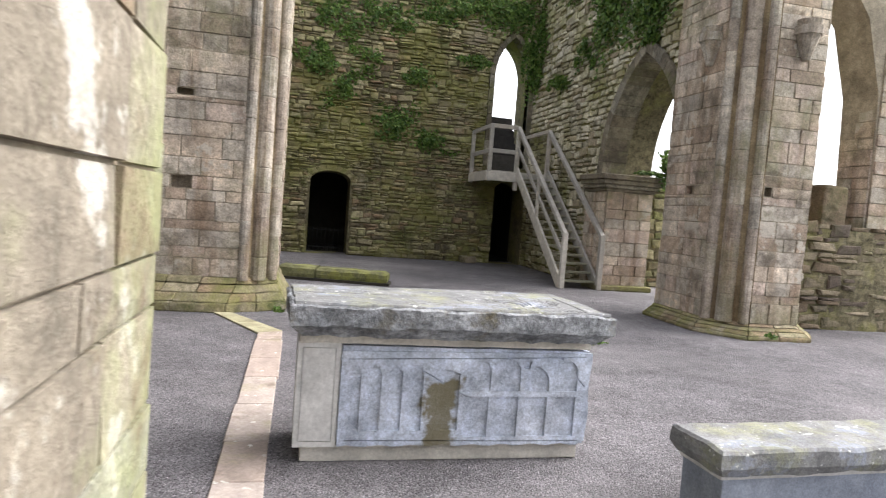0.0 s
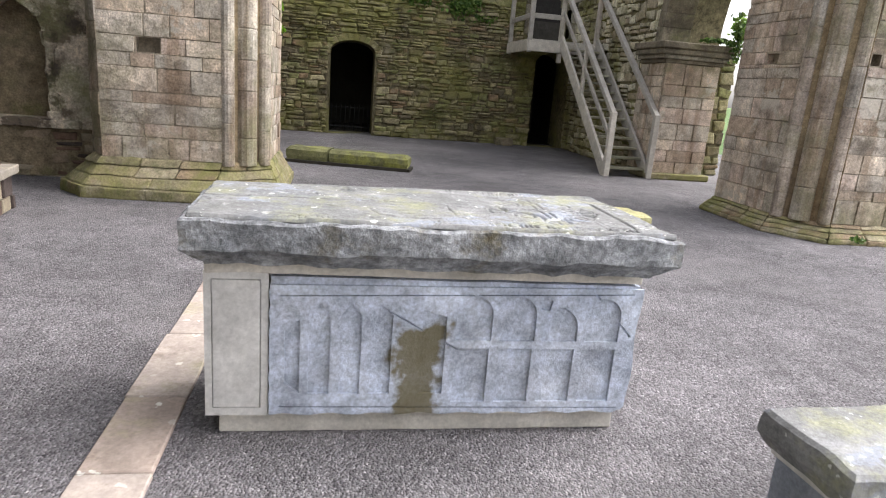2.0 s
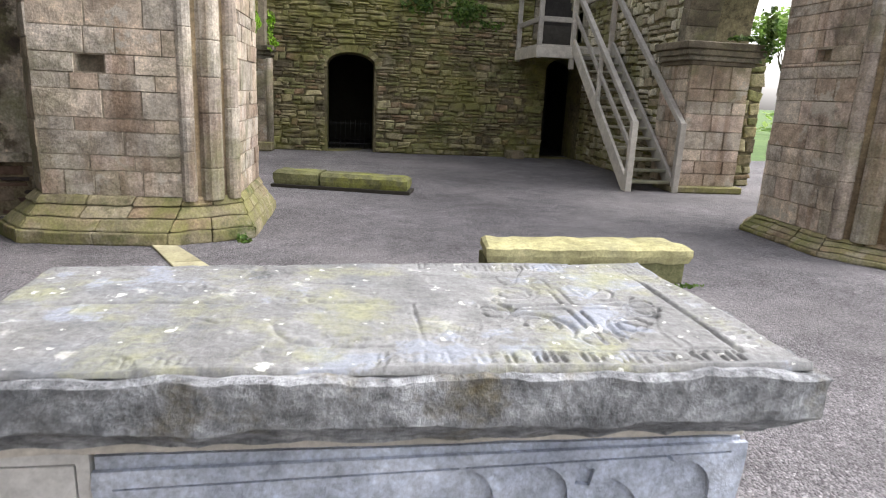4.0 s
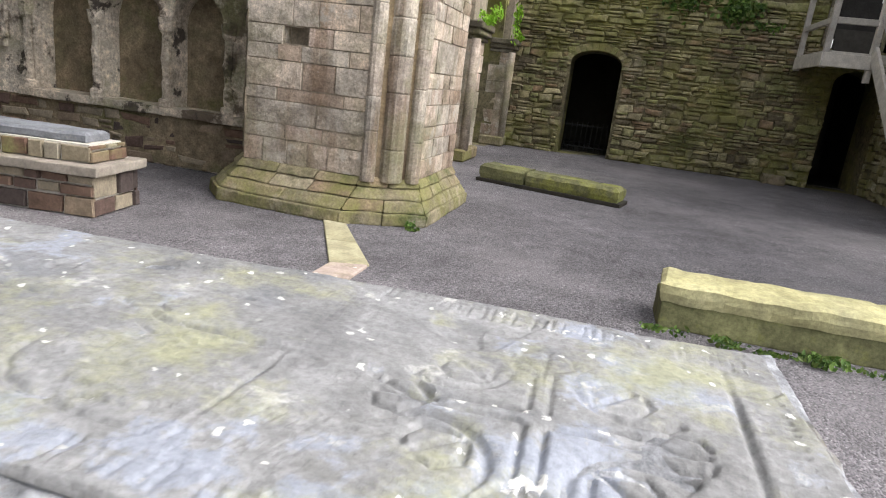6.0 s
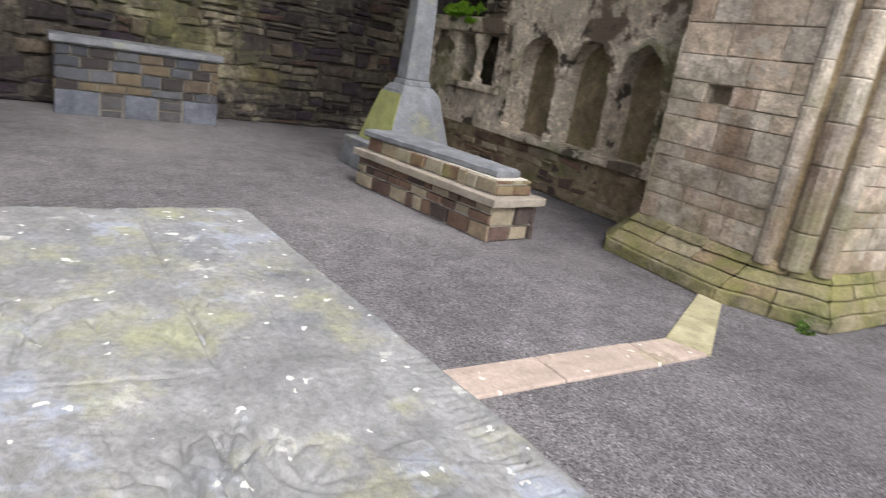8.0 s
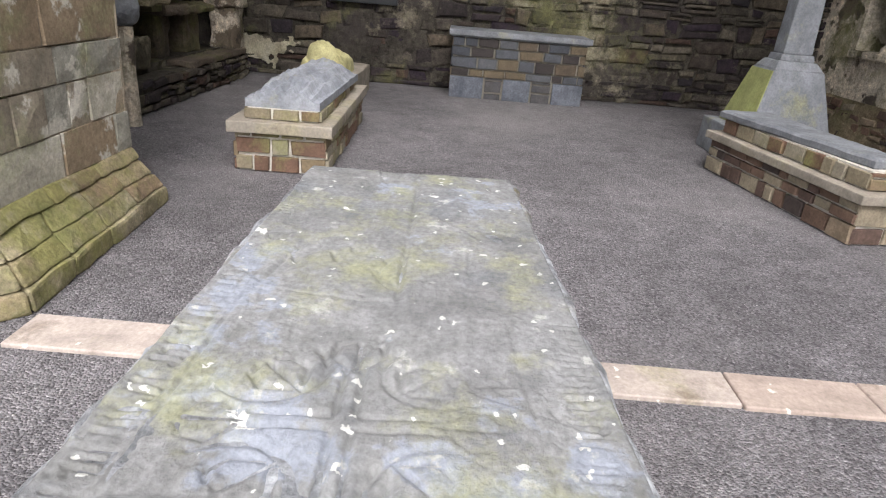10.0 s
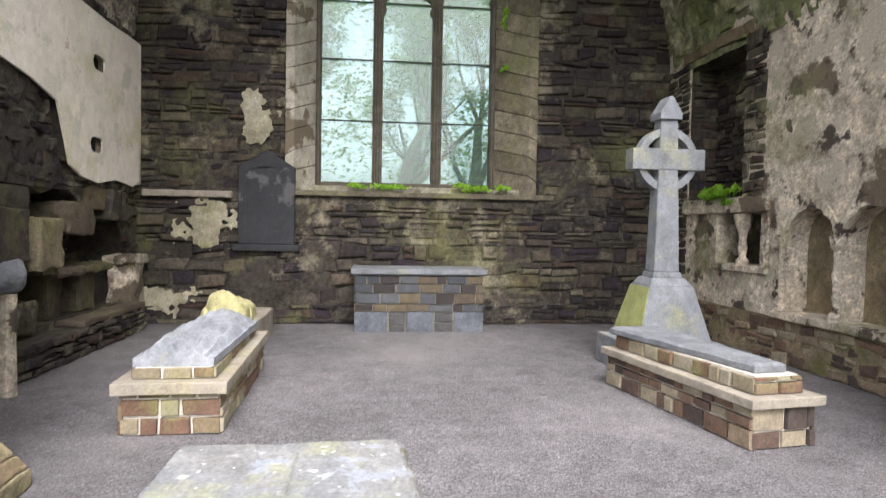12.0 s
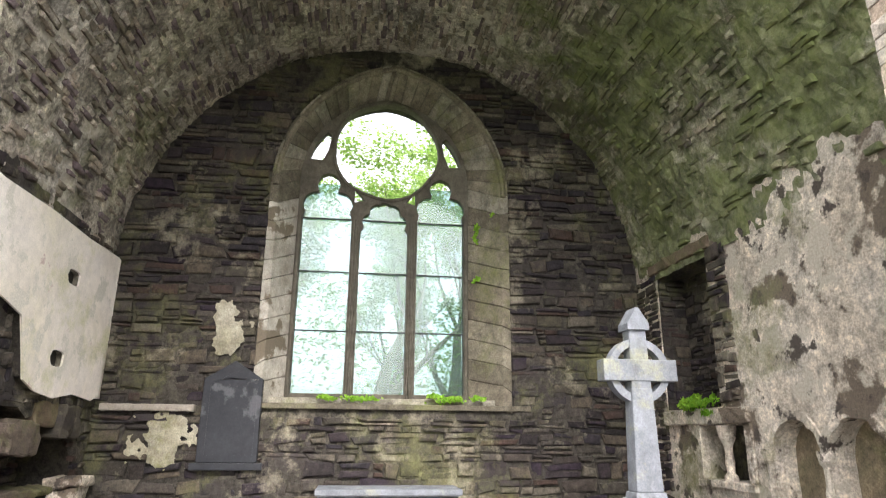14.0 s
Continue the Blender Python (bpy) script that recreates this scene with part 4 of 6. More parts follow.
pier("pier", "clustered ashlar pier with roll shafts on a mossy moulded plinth",
     [(-2.5, 8.9), (-2.15, 8.5), (-0.82, 8.41), (-0.07, 8.82), (-0.05, 10.45), (-0.6, 10.85), (-2.0, 10.85), (-2.5, 10.5)],
     [(-2.14, 8.93), (-1.96, 8.66), (-0.68, 8.62), (-0.24, 8.93), (-0.22, 10.25), (-0.7, 10.6), (-1.9, 10.6), (-2.16, 10.3)], 6.0,
     [(-0.645, 8.655, 0.07), (-0.47, 8.80, 0.115), (-0.285, 8.905, 0.07)], (0, 1, 3, 4, 5, 6, 7), holes=((1, 0.38, 0.64, 1.54, 1.71), (1, 0.40, 0.62, 2.70, 2.80), (3, 0.15, 0.28, 2.08, 2.20)), seed=41)
pier_b = pier("pier", "weathered grey ashlar pier with roll shafts on a stepped plinth",
              [(5.83, 8.35), (6.3, 7.75), (7.35, 7.7), (7.7, 8.1), (7.7, 9.9), (7.3, 10.2), (6.2, 10.2), (5.83, 9.75)],
              [(6.0, 8.45), (6.45, 7.92), (7.25, 7.9), (7.5, 8.2), (7.5, 9.75), (7.2, 10.0), (6.3, 10.0), (6.0, 9.7)], 7.5,
              [(6.06, 8.40, 0.08), (6.25, 8.22, 0.13), (6.41, 8.0, 0.08)], (1, 2, 3, 4, 5, 6, 7), holes=((7, 0.55, 0.8, 2.05, 2.2), (1, 0.02, 0.16, 2.05, 2.2)), seed=61, foot=0.5)
for x, y in ((5.95, 8.75), (6.85, 7.85)):
    bm = bmesh.new()
    for z0, z1, r0, r1 in ((4.0, 4.35, 0.05, 0.17), (4.35, 4.47, 0.19, 0.19), (4.47, 4.56, 0.15, 0.17)):
        loft(bm, [[(x + r * math.cos(k * math.pi / 4 + 0.39), y + r * math.sin(k * math.pi / 4 + 0.39), z) for k in range(8)] for z, r in ((z0, r0), (z1, r1))])
    part("corbel", bm, shaft_stone, pier_b, "carved stone corbel")
pier("pier", "pale lichened ashlar pier with a mossy chamfered plinth",
     [(-2.1, -0.4), (-0.12, -0.4), (-0.12, 1.95), (-0.36, 2.17), (-2.1, 2.07)],
     [(-1.96, -0.25), (-0.32, -0.25), (-0.32, 1.74), (-0.46, 1.93), (-1.96, 1.91)], 6.0, [], (0, 1, 2, 3, 4), pale_face=(1, 2, 3), seed=81)

# ---- kerb strip in the gravel ----
kerb = group_of("kerb_strip", "flush pinkish stone kerb strip across the gravel", "kerb", "structure")
rs = random.Random(7)
y = 2.2
while y < 7.2:
    h = min(rs.uniform(0.55, 0.95), 7.25 - y)
    w0, w1 = -0.345 + rs.uniform(-0.008, 0.008), -0.075 + rs.uniform(-0.008, 0.008)
    bm = bmesh.new()
    top = y + h
    loft(bm, [[(w0, y + 0.004, z), (w1, y + 0.004, z), (w1, top + (0.10 if top > 7.2 else -0.004), z), (w0, top + (0.0 if top > 7.2 else -0.004), z)] for z in (-0.04, 0.022)])
    soften(bm, 0.006)
    part("kerb_stone", bm, kerb_stone, kerb)
    y = top
for t0, t1 in ((0.0, 0.48), (0.49, 1.0)):
    a0, a1, b0, b1 = Vector((-0.345, 7.255)), Vector((-0.95, 8.42)), Vector((-0.075, 7.38)), Vector((-0.72, 8.42))
    q = [a0.lerp(a1, t0), b0.lerp(b1, t0), b0.lerp(b1, t1), a0.lerp(a1, t1)]
    bm = bmesh.new()
    loft(bm, [[(p.x, p.y, z) for p in q] for z in (-0.04, 0.02)])
    soften(bm, 0.006)
    part("kerb_stone", bm, kerb_moss, kerb, "kerb stone yellowed with lichen")

# ---- chapel ----
WX, SY, NYC = -9.0, 0.25, 9.67
MID, HALF, SPRING, RISE = 4.96, 4.71, 4.5, 4.75


def vault_z(y):
    t = min(1.0, abs(y - MID) / HALF)
    return SPRING + RISE * math.sqrt(max(0.0, 1 - t * t)) - 0.06 * t


def vault_span(v):
    if v < SPRING:
        return None
    t = min(1.0, (v - SPRING) / RISE)
    k = HALF * math.sqrt(max(0.0, 1 - t * t))
    return (MID - k, MID + k)


inner = arch_points(2.90, 7.02, 2.32, 6.2, 8.72, 14)
outer = arch_points(3.22, 6.48, 2.44, 6.55, 8.36, 14)
west = [(SY - 0.4, -0.05), (NYC + 0.4, -0.05), (NYC + 0.4, 10.2), (SY - 0.4, 10.2)]
wall_chapel = wall("wall_chapel_west", "dark rubble wall with a great traceried window", (WX, 0, 0), Y, X, west, [inner], 0.45, dark_core)
wall("wall_chapel_outer", "outer face of the window wall", (WX - 0.451, 0, 0), Y, X, west, [outer], 0.45, dark_core)


def out_left(v):
    s = vault_span(v)
    return (-1, s[0]) if s else None


def out_right(v):
    s = vault_span(v)
    return (s[1], 99) if s else None


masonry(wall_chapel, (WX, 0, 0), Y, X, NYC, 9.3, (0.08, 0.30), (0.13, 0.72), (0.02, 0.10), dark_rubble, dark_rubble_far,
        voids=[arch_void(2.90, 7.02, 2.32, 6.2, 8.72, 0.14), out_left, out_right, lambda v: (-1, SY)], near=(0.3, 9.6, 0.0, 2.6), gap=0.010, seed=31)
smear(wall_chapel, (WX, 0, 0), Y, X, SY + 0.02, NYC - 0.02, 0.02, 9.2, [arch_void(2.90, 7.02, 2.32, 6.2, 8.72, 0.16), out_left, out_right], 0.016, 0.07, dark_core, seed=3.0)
part("string_course", rough_box(WX + 0.02, WX + 0.17, 0.42, 1.88, 2.17, 2.28, 0.02, 0.12, 0.012), ledge_stone, wall_chapel, "pale broken string course")


def lime_flake(owner, y, z, ry, rz, seed, step=0.012):
    """A flake of old limewash left on the wall, with a torn outline."""
    bm, vs = bmesh.new(), {}
    nu, nv = int(2.6 * ry / step), int(2.6 * rz / step)

    def at(i, j):
        if (i, j) not in vs:
            u, v = (i - nu / 2) * step, (j - nv / 2) * step
            e = math.hypot(u / ry, v / rz) + 0.9 * noise.noise((u * 2.6, v * 2.6, seed)) + 0.3 * noise.noise((u * 11, v * 11, seed))
            d = 0.098 + 0.014 * noise.noise((u * 6, v * 6, seed + 3)) - 0.05 * max(0.0, e - 0.8)
            vs[i, j] = (bm.verts.new((WX + d, y + u, z + v)), e)
        return vs[i, j]

    for i in range(nu):
        for j in range(nv):
            q = [at(i, j), at(i + 1, j), at(i + 1, j + 1), at(i, j + 1)]
            if max(e for _, e in q) < 1.0:
                bm.faces.new([v for v, _ in q])
    for v in [v for v, _ in vs.values() if not v.link_faces]:
        bm.verts.remove(v)
    part("limewash_flake", bm, lime_old, owner)


for k, (y, z, ry, rz) in enumerate(((2.34, 3.5, 0.30, 0.42), (1.42, 1.75, 0.42, 0.5), (0.75, 0.42, 0.5, 0.25))):
    lime_flake(wall_chapel, y, z, ry, rz, 3.0 + 7.1 * k)
# window reveal, splayed, of dressed and limewashed stone
reveal = group_of("window_reveal", "splayed dressed-stone reveal with flaking limewash", "window", "structure")
for i in range(len(inner) - 1):
    n = max(1, round(math.dist(inner[i], inner[i + 1]) / 0.36))
    for j in range(n):
        lerp = lambda a, b, t: (a[0] + (b[0] - a[0]) * t, a[1] + (b[1] - a[1]) * t)
        t0, t1 = (j + 0.015) / n, (j + 0.985) / n
        f0, f1 = lerp(inner[i], inner[i + 1], t0), lerp(inner[i], inner[i + 1], t1)
        b0, b1 = lerp(outer[i], outer[i + 1], t0), lerp(outer[i], outer[i + 1], t1)
        cx, cz = 4.96, 5.0
        o0, o1 = [(cx + (p[0] - cx) * 1.075, cz + (p[1] - cz) * 1.05) for p in (f0, f1)]
        bm = bmesh.new()
        v = [bm.verts.new(q) for q in ((WX + 0.07, *o0), (WX + 0.07, *o1), (WX + 0.075, *f1), (WX + 0.075, *f0), (WX - 0.46, *o0), (WX - 0.46, *o1), (WX - 0.46, *b1), (WX - 0.46, *b0))]
        for f in ((0, 1, 2, 3), (3, 2, 6, 7), (7, 6, 5, 4), (4, 5, 1, 0), (1, 5, 6, 2), (0, 3, 7, 4)):
            bm.faces.new([v[k] for k in f])
        soften(bm, 0.010)
        left_low = f0[0] < 3.3 and f0[1] < 5.6
        part("reveal_stone", bm, reveal_lime if left_low else reveal_stone, reveal)
bm = rough_box(WX - 0.46, WX + 0.1, 2.82, 7.5, 2.24, 2.33, 0.012, 0.2, 0.006)
part("window_sill", bm, reveal_stone, reveal)
bm = rough_box(WX - 0.46, WX - 0.05, 3.0, 6.9, 2.33, 2.43, 0.012, 0.2, 0.006)
part("window_sill", bm, reveal_stone, reveal)

# roll moulding round the head of the window
roll_line = arch_points(2.84, 7.08, 2.32, 6.2, 8.79, 14)
bm = bmesh.new()
tube(bm, [(WX + 0.085, u, z) for u, z in roll_line[1:-1]], [0.055] * (len(roll_line) - 2), 8)
roughen(bm, 0.2, 0.012, 6.0, 1)
part("roll_moulding", bm, reveal_stone, reveal)

# tracery
TX = WX - 0.40


def star(cx, cz, shapes, a0, a1, n):
    pts = []
    for i in range(n + 1):
        a = a0 + (a1 - a0) * i / n
        d, r = (math.cos(a), math.sin(a)), 0.0
        while any(math.hypot(cx + d[0] * (r + 0.01) - x, cz + d[1] * (r + 0.01) - z) < q for x, z, q in shapes):
            r += 0.01
        pts.append((cx + d[0] * r, cz + d[1] * r))
    return pts


lights = []
for a, b, z, top in ((3.31, 4.23, 5.78, 6.52), (4.41, 5.31, 5.55, 0), (5.49, 6.39, 5.78, 6.52)):
    c, w = (a + b) / 2, (b - a) / 2
    if top:
        s = [(c - 0.22, z + 0.28, 0.25), (c + 0.22, z + 0.28, 0.25), (c, z + 0.69, 0.22), (c, z + 0.35, 0.27)]
        head = star(c, z + 0.30, s, -0.35, math.pi + 0.35, 36)
    else:
        s = [(c - 0.27, z + 0.2, 0.16), (c + 0.27, z + 0.2, 0.16), (c - 0.15, z + 0.40, 0.15), (c + 0.15, z + 0.40, 0.15), (c, z + 0.46, 0.14), (c, z + 0.2, 0.3)]
        head = star(c, z + 0.18, s, -0.2, math.pi + 0.2, 36)
    lights.append([(a, 2.52), (b, 2.52), (b, z)] + head + [(a, z)])
oculus = [(4.86 + (0.99 + 0.04 * abs(math.cos(5 * k * math.pi / 40))) * math.cos(k * math.pi / 20), 7.24 + (0.99 + 0.04 * abs(math.cos(5 * k * math.pi / 40))) * math.sin(k * math.pi / 20)) for k in range(40)]
eyes = [[(4.27, 6.12), (4.47, 6.17), (4.27, 6.42)], [(5.45, 6.12), (5.25, 6.17), (5.45, 6.42)], [(3.36, 6.98), (3.62, 6.96), (3.72, 7.2), (3.77, 7.5), (3.68, 7.58), (3.47, 7.3)], [(6.36, 6.98), (6.10, 6.96), (6.0, 7.2), (5.95, 7.5), (6.04, 7.58), (6.25, 7.3)]]
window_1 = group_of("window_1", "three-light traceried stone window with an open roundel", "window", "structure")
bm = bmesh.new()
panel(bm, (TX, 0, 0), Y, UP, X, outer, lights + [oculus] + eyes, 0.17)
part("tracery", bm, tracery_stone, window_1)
for loop, r in ((oculus, 0.035),):
    bm = bmesh.new()
    n = len(loop)
    rings = []
    for k in range(n):
        c = Vector((TX + 0.015, *loop[k]))
        o = Vector((0, loop[k][0] - 4.86, loop[k][1] - 7.24)).normalized()
        rings.append([c + o * (r * math.cos(q * math.pi / 3) + 0.03) + X * r * math.sin(q * math.pi / 3) for q in range(6)])
    rings.append(rings[0])
    loft(bm, rings, cap=False)
    part("roundel_moulding", bm, tracery_stone, window_1)
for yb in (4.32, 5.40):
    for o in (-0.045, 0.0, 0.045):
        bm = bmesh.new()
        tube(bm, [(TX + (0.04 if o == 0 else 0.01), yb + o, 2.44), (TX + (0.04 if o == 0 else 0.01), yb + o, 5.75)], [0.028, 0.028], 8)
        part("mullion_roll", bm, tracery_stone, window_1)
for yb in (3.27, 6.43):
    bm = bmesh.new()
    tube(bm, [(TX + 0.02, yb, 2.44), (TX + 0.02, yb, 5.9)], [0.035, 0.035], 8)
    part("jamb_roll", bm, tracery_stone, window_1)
for li in lights:
    a, b = min(p[0] for p in li), max(p[0] for p in li)
    bm = bmesh.new()
    panel(bm, (TX - 0.085, 0, 0), Y, UP, X, [(a - 0.03, 2.48), (b + 0.03, 2.48), (b + 0.03, 6.5 if a != 4.41 else 6.1), (a - 0.03, 6.5 if a != 4.41 else 6.1)], [], 0.006)
    pane = part("pane", bm, glass, window_1, "dusty pale leaded pane")
    pane.visible_shadow = False
    for z in (3.62, 4.72, 5.76):
        bm = bmesh.new()
        box(bm, TX - 0.06, TX - 0.03, a - 0.02, b + 0.02, z, z + 0.022)
        part("saddle_bar", bm, iron, window_1, "thin dark iron bar")

# vault
bm = bmesh.new()
NX, NYN = 80, 130
grid = []
for i in range(NX + 1):
    x = WX + 0.0 + (-2.25 - WX) * i / NX
    row = []
    for j in range(NYN + 1):
        a = math.pi * j / NYN
        y, z = MID - HALF * math.cos(a), SPRING + RISE * math.sin(a)
        d = 0.06 * noise.noise((x * 0.9, y * 0.9, z * 0.9)) + 0.05 * noise.noise((x * 3, y * 3, z * 3)) + 0.04 * noise.noise((x * 8, y * 8, z * 8))
        row.append(bm.verts.new((x, y + math.cos(a) * d, z - math.sin(a) * d)))
    grid.append(row)
for i in range(NX):
    for j in range(NYN):
        bm.faces.new((grid[i][j], grid[i + 1][j], grid[i + 1][j + 1], grid[i][j + 1]))
rs = random.Random(77)
shell = len(bm.faces)
for _ in range(2600):
    x, a = rs.uniform(WX + 0.1, -2.4), math.pi * rs.betavariate(1.6, 1.8)
    c = Vector((x, MID - HALF * math.cos(a), SPRING + RISE * math.sin(a)))
    n = Vector((0, math.cos(a), -math.sin(a)))
    t = Vector((0, math.sin(a), math.cos(a)))
    sx, st, d = rs.uniform(0.10, 0.42), rs.uniform(0.04, 0.11), rs.uniform(0.03, 0.085)
    vs = [bm.verts.new(c + X * p[0] * sx + t * p[1] * st + n * (p[2] * d - 0.02)) for p in rs.choice(ROUGH)]
    for f in STONE_FACES:
        bm.faces.new([vs[i] for i in f])
bm.faces.ensure_lookup_table()
for f in bm.faces[shell:]:
    f.material_index = 1
me = bpy.data.meshes.new("ceiling")
bm.to_mesh(me)
bm.free()
me.materials.append(vault_stone)
me.materials.append(vault_piece)
tagged(new("ceiling", me), "mossy rough stone barrel vault over the chapel", "ceiling", kind="structure")
bm = bmesh.new()
loft(bm, [[(x, MID - (HALF + r) * math.cos(math.pi * j / 24), SPRING + (RISE + r) * math.sin(math.pi * j / 24)) for r, js in ((0.75, range(25)), (0.2, range(24, -1, -1))) for j in js] for x in (WX - 0.5, -2.25)])
tagged(part("vault_back", bm, dark_core), "rough outer shell of the vault", "roof", kind="structure")

# north wall of the chapel, with sedilia, piscina and a blocked window
nich = [(3.48, 4.36), (4.46, 5.33), (5.43, 6.15)]
niches = [arch_points(a, b, 0.70, 1.62, 2.07, 6) for a, b in nich]
pis = [(1.78, 1.25), (2.98, 1.25), (2.98, 2.0), (1.78, 2.0)]
nwin = [(0.80, 2.26), (2.42, 2.26), (2.42, 4.62), (0.80, 4.72)]
wall_n = wall("wall_chapel_north", "rendered stone wall with niches and a deep square window recess", (WX, NYC, 0), X, -Y, [(-0.4, -0.05), (6.75, -0.05), (6.75, 5.2), (-0.4, 5.2)], niches + [pis, nwin], 0.5, render_coat)
bm = bmesh.new()
box(bm, WX - 0.4, -2.2, NYC + 0.501, NYC + 1.2, -0.05, 5.2)
tagged(part("wall_chapel_north_back", bm, dark_core), "solid backing of the niche wall", "wall", kind="structure")
masonry(wall_n, (WX, NYC, 0), X, -Y, 6.7, 0.58, (0.10, 0.2), (0.15, 0.45), (0.015, 0.045), plinth_rubble, plinth_rubble, near=(0, 7, 0, 1), limit=140, gap=0.016, seed=33)
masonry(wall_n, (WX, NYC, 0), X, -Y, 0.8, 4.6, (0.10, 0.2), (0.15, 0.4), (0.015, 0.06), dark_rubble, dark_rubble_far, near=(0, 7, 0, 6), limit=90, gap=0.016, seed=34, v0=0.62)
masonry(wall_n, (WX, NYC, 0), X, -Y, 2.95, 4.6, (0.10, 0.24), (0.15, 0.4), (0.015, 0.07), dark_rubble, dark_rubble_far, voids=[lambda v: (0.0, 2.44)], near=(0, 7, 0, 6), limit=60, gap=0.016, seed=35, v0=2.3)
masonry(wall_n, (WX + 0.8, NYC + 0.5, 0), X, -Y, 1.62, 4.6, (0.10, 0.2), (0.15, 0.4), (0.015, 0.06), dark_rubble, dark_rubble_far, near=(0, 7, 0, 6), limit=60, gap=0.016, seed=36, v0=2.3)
smear(wall_n, (WX, NYC, 0), X, -Y, 0.02, 6.7, 0.02, 0.6, [], 0.018, 0.03, niche_stone, seed=5.0)
part("recess_jamb", rough_box(WX + 0.795, WX + 0.835, NYC + 0.02, NYC + 0.5, 2.27, 4.62, 0.0, 0.2, 0.0), dark_core, wall_n)
masonry(wall_n, (WX + 0.835, NYC + 0.5, 0), -Y, X, 0.5, 4.6, (0.10, 0.24), (0.15, 0.4), (0.015, 0.06), dark_rubble, dark_rubble_far, near=(0, 7, 0, 6), limit=60, gap=0.014, seed=32, v0=2.3)
sed = group_of("sedilia", "row of worn arched stone seats in the wall", "niche", "structure")
for x in (3.41 + WX, 4.41 + WX, 5.38 + WX, 6.2 + WX):
    bm = bmesh.new()
    prof = [(0.70, 0.085), (0.78, 0.085), (0.80, 0.05), (0.98, 0.058), (1.02, 0.04), (1.25, 0.055), (1.3, 0.042), (1.52, 0.05), (1.56, 0.08), (1.64, 0.095), (1.70, 0.10)]
    tube(bm, [(x + 0.008 * math.sin(9 * z), NYC - 0.015, z) for z, _ in prof], [r for _, r in prof], 8)
    roughen(bm, 0.06, 0.012, 9.0, 1)
    part("colonette", bm, render_coat, sed)
part("seat_ledge", rough_box(WX + 3.3, WX + 6.5, NYC - 0.1, NYC + 0.08, 0.60, 0.695, 0.015, 0.15, 0.012), render_coat, sed)
for a, b in nich:
    part("niche_back", rough_box(WX + a - 0.03, WX + b + 0.03, NYC + 0.30, NYC + 0.49, 0.66, 2.12, 0.0, 0.12, 0.015, 4.0), niche_stone, sed)
    o2, i2 = arch_points(a - 0.07, b + 0.07, 1.6, 1.62, 2.16, 6), arch_points(a + 0.01, b - 0.01, 1.6, 1.62, 2.05, 6)
    bm = bmesh.new()
    loft(bm, [[(WX + u, yy, z) for u, z in o2 + i2[::-1]] for yy in (NYC - 0.025, NYC + 0.1)])
    roughen(bm, 0.1, 0.03, 7.0, 2)
    part("arch_moulding", bm, render_coat, sed)
pisc = group_of("piscina", "small square double piscina with a baluster", "niche", "structure")
bm = bmesh.new()
prof = [(1.25, 0.1), (1.32, 0.09), (1.36, 0.05), (1.5, 0.07), (1.62, 0.05), (1.74, 0.07), (1.82, 0.11), (2.0, 0.14)]
tube(bm, [(WX + 2.38, NYC + 0.06, z) for z, _ in prof], [r for _, r in prof], 10)
part("baluster", bm, render_coat, pisc)
part("sill", rough_box(WX + 1.68, WX + 3.08, NYC - 0.06, NYC + 0.3, 1.15, 1.245, 0.012, 0.15, 0.008), render_coat, pisc)
part("lintel", rough_box(WX + 0.75, WX + 3.1, NYC - 0.07, NYC + 0.2, 2.02, 2.24, 0.02, 0.15, 0.02), render_coat, pisc)
for x in (1.74, 3.02):
    part("jamb", rough_box(WX + x - 0.09, WX + x + 0.07, NYC - 0.03, NYC + 0.1, 1.25, 2.02, 0.015, 0.15, 0.012), render_coat, pisc)
part("lintel", rough_box(WX + 0.6, WX + 2.6, NYC - 0.05, NYC + 0.45, 4.62, 4.80, 0.02, 0.2, 0.03), fallen_stone, wall_n)

# south wall of the chapel, plastered above, broken below
rec = [(1.9, 0.45), (6.25, 0.45), (6.35, 1.2), (6.1, 1.85), (5.5, 2.15), (4.7, 2.0), (4.3, 2.2), (3.7, 2.05), (3.0, 2.25), (2.3, 2.0), (1.85, 1.5)]
wall_s = wall("wall_chapel_south", "broken rubble wall with a ruined tomb recess", (-2.25, SY, 0), -X, Y, [(0, -0.05), (7.2, -0.05), (7.2, 5.2), (0, 5.2)], [rec], 0.75, dark_core)
bm = bmesh.new()
box(bm, WX - 0.4, -2.0, SY - 1.5, SY - 0.751, -0.05, 5.2)
tagged(part("wall_chapel_south_back", bm, dark_core), "solid backing of the recess wall", "wall", kind="structure")


def rec_void(v):
    if v < 0.45 or v > 2.15:
        return None
    if v < 1.2:
        return (1.88, 6.3)
    return (1.9 + (v - 1.2) * 0.3, 6.3 - (v - 1.2) * 0.8)


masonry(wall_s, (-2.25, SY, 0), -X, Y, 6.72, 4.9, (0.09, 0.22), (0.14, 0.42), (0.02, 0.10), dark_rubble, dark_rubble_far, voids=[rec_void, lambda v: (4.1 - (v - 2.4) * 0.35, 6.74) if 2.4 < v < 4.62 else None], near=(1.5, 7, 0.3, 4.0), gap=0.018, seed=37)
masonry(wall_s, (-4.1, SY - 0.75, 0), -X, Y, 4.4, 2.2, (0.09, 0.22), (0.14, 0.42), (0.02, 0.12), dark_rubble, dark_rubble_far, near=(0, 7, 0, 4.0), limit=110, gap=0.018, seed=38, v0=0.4)
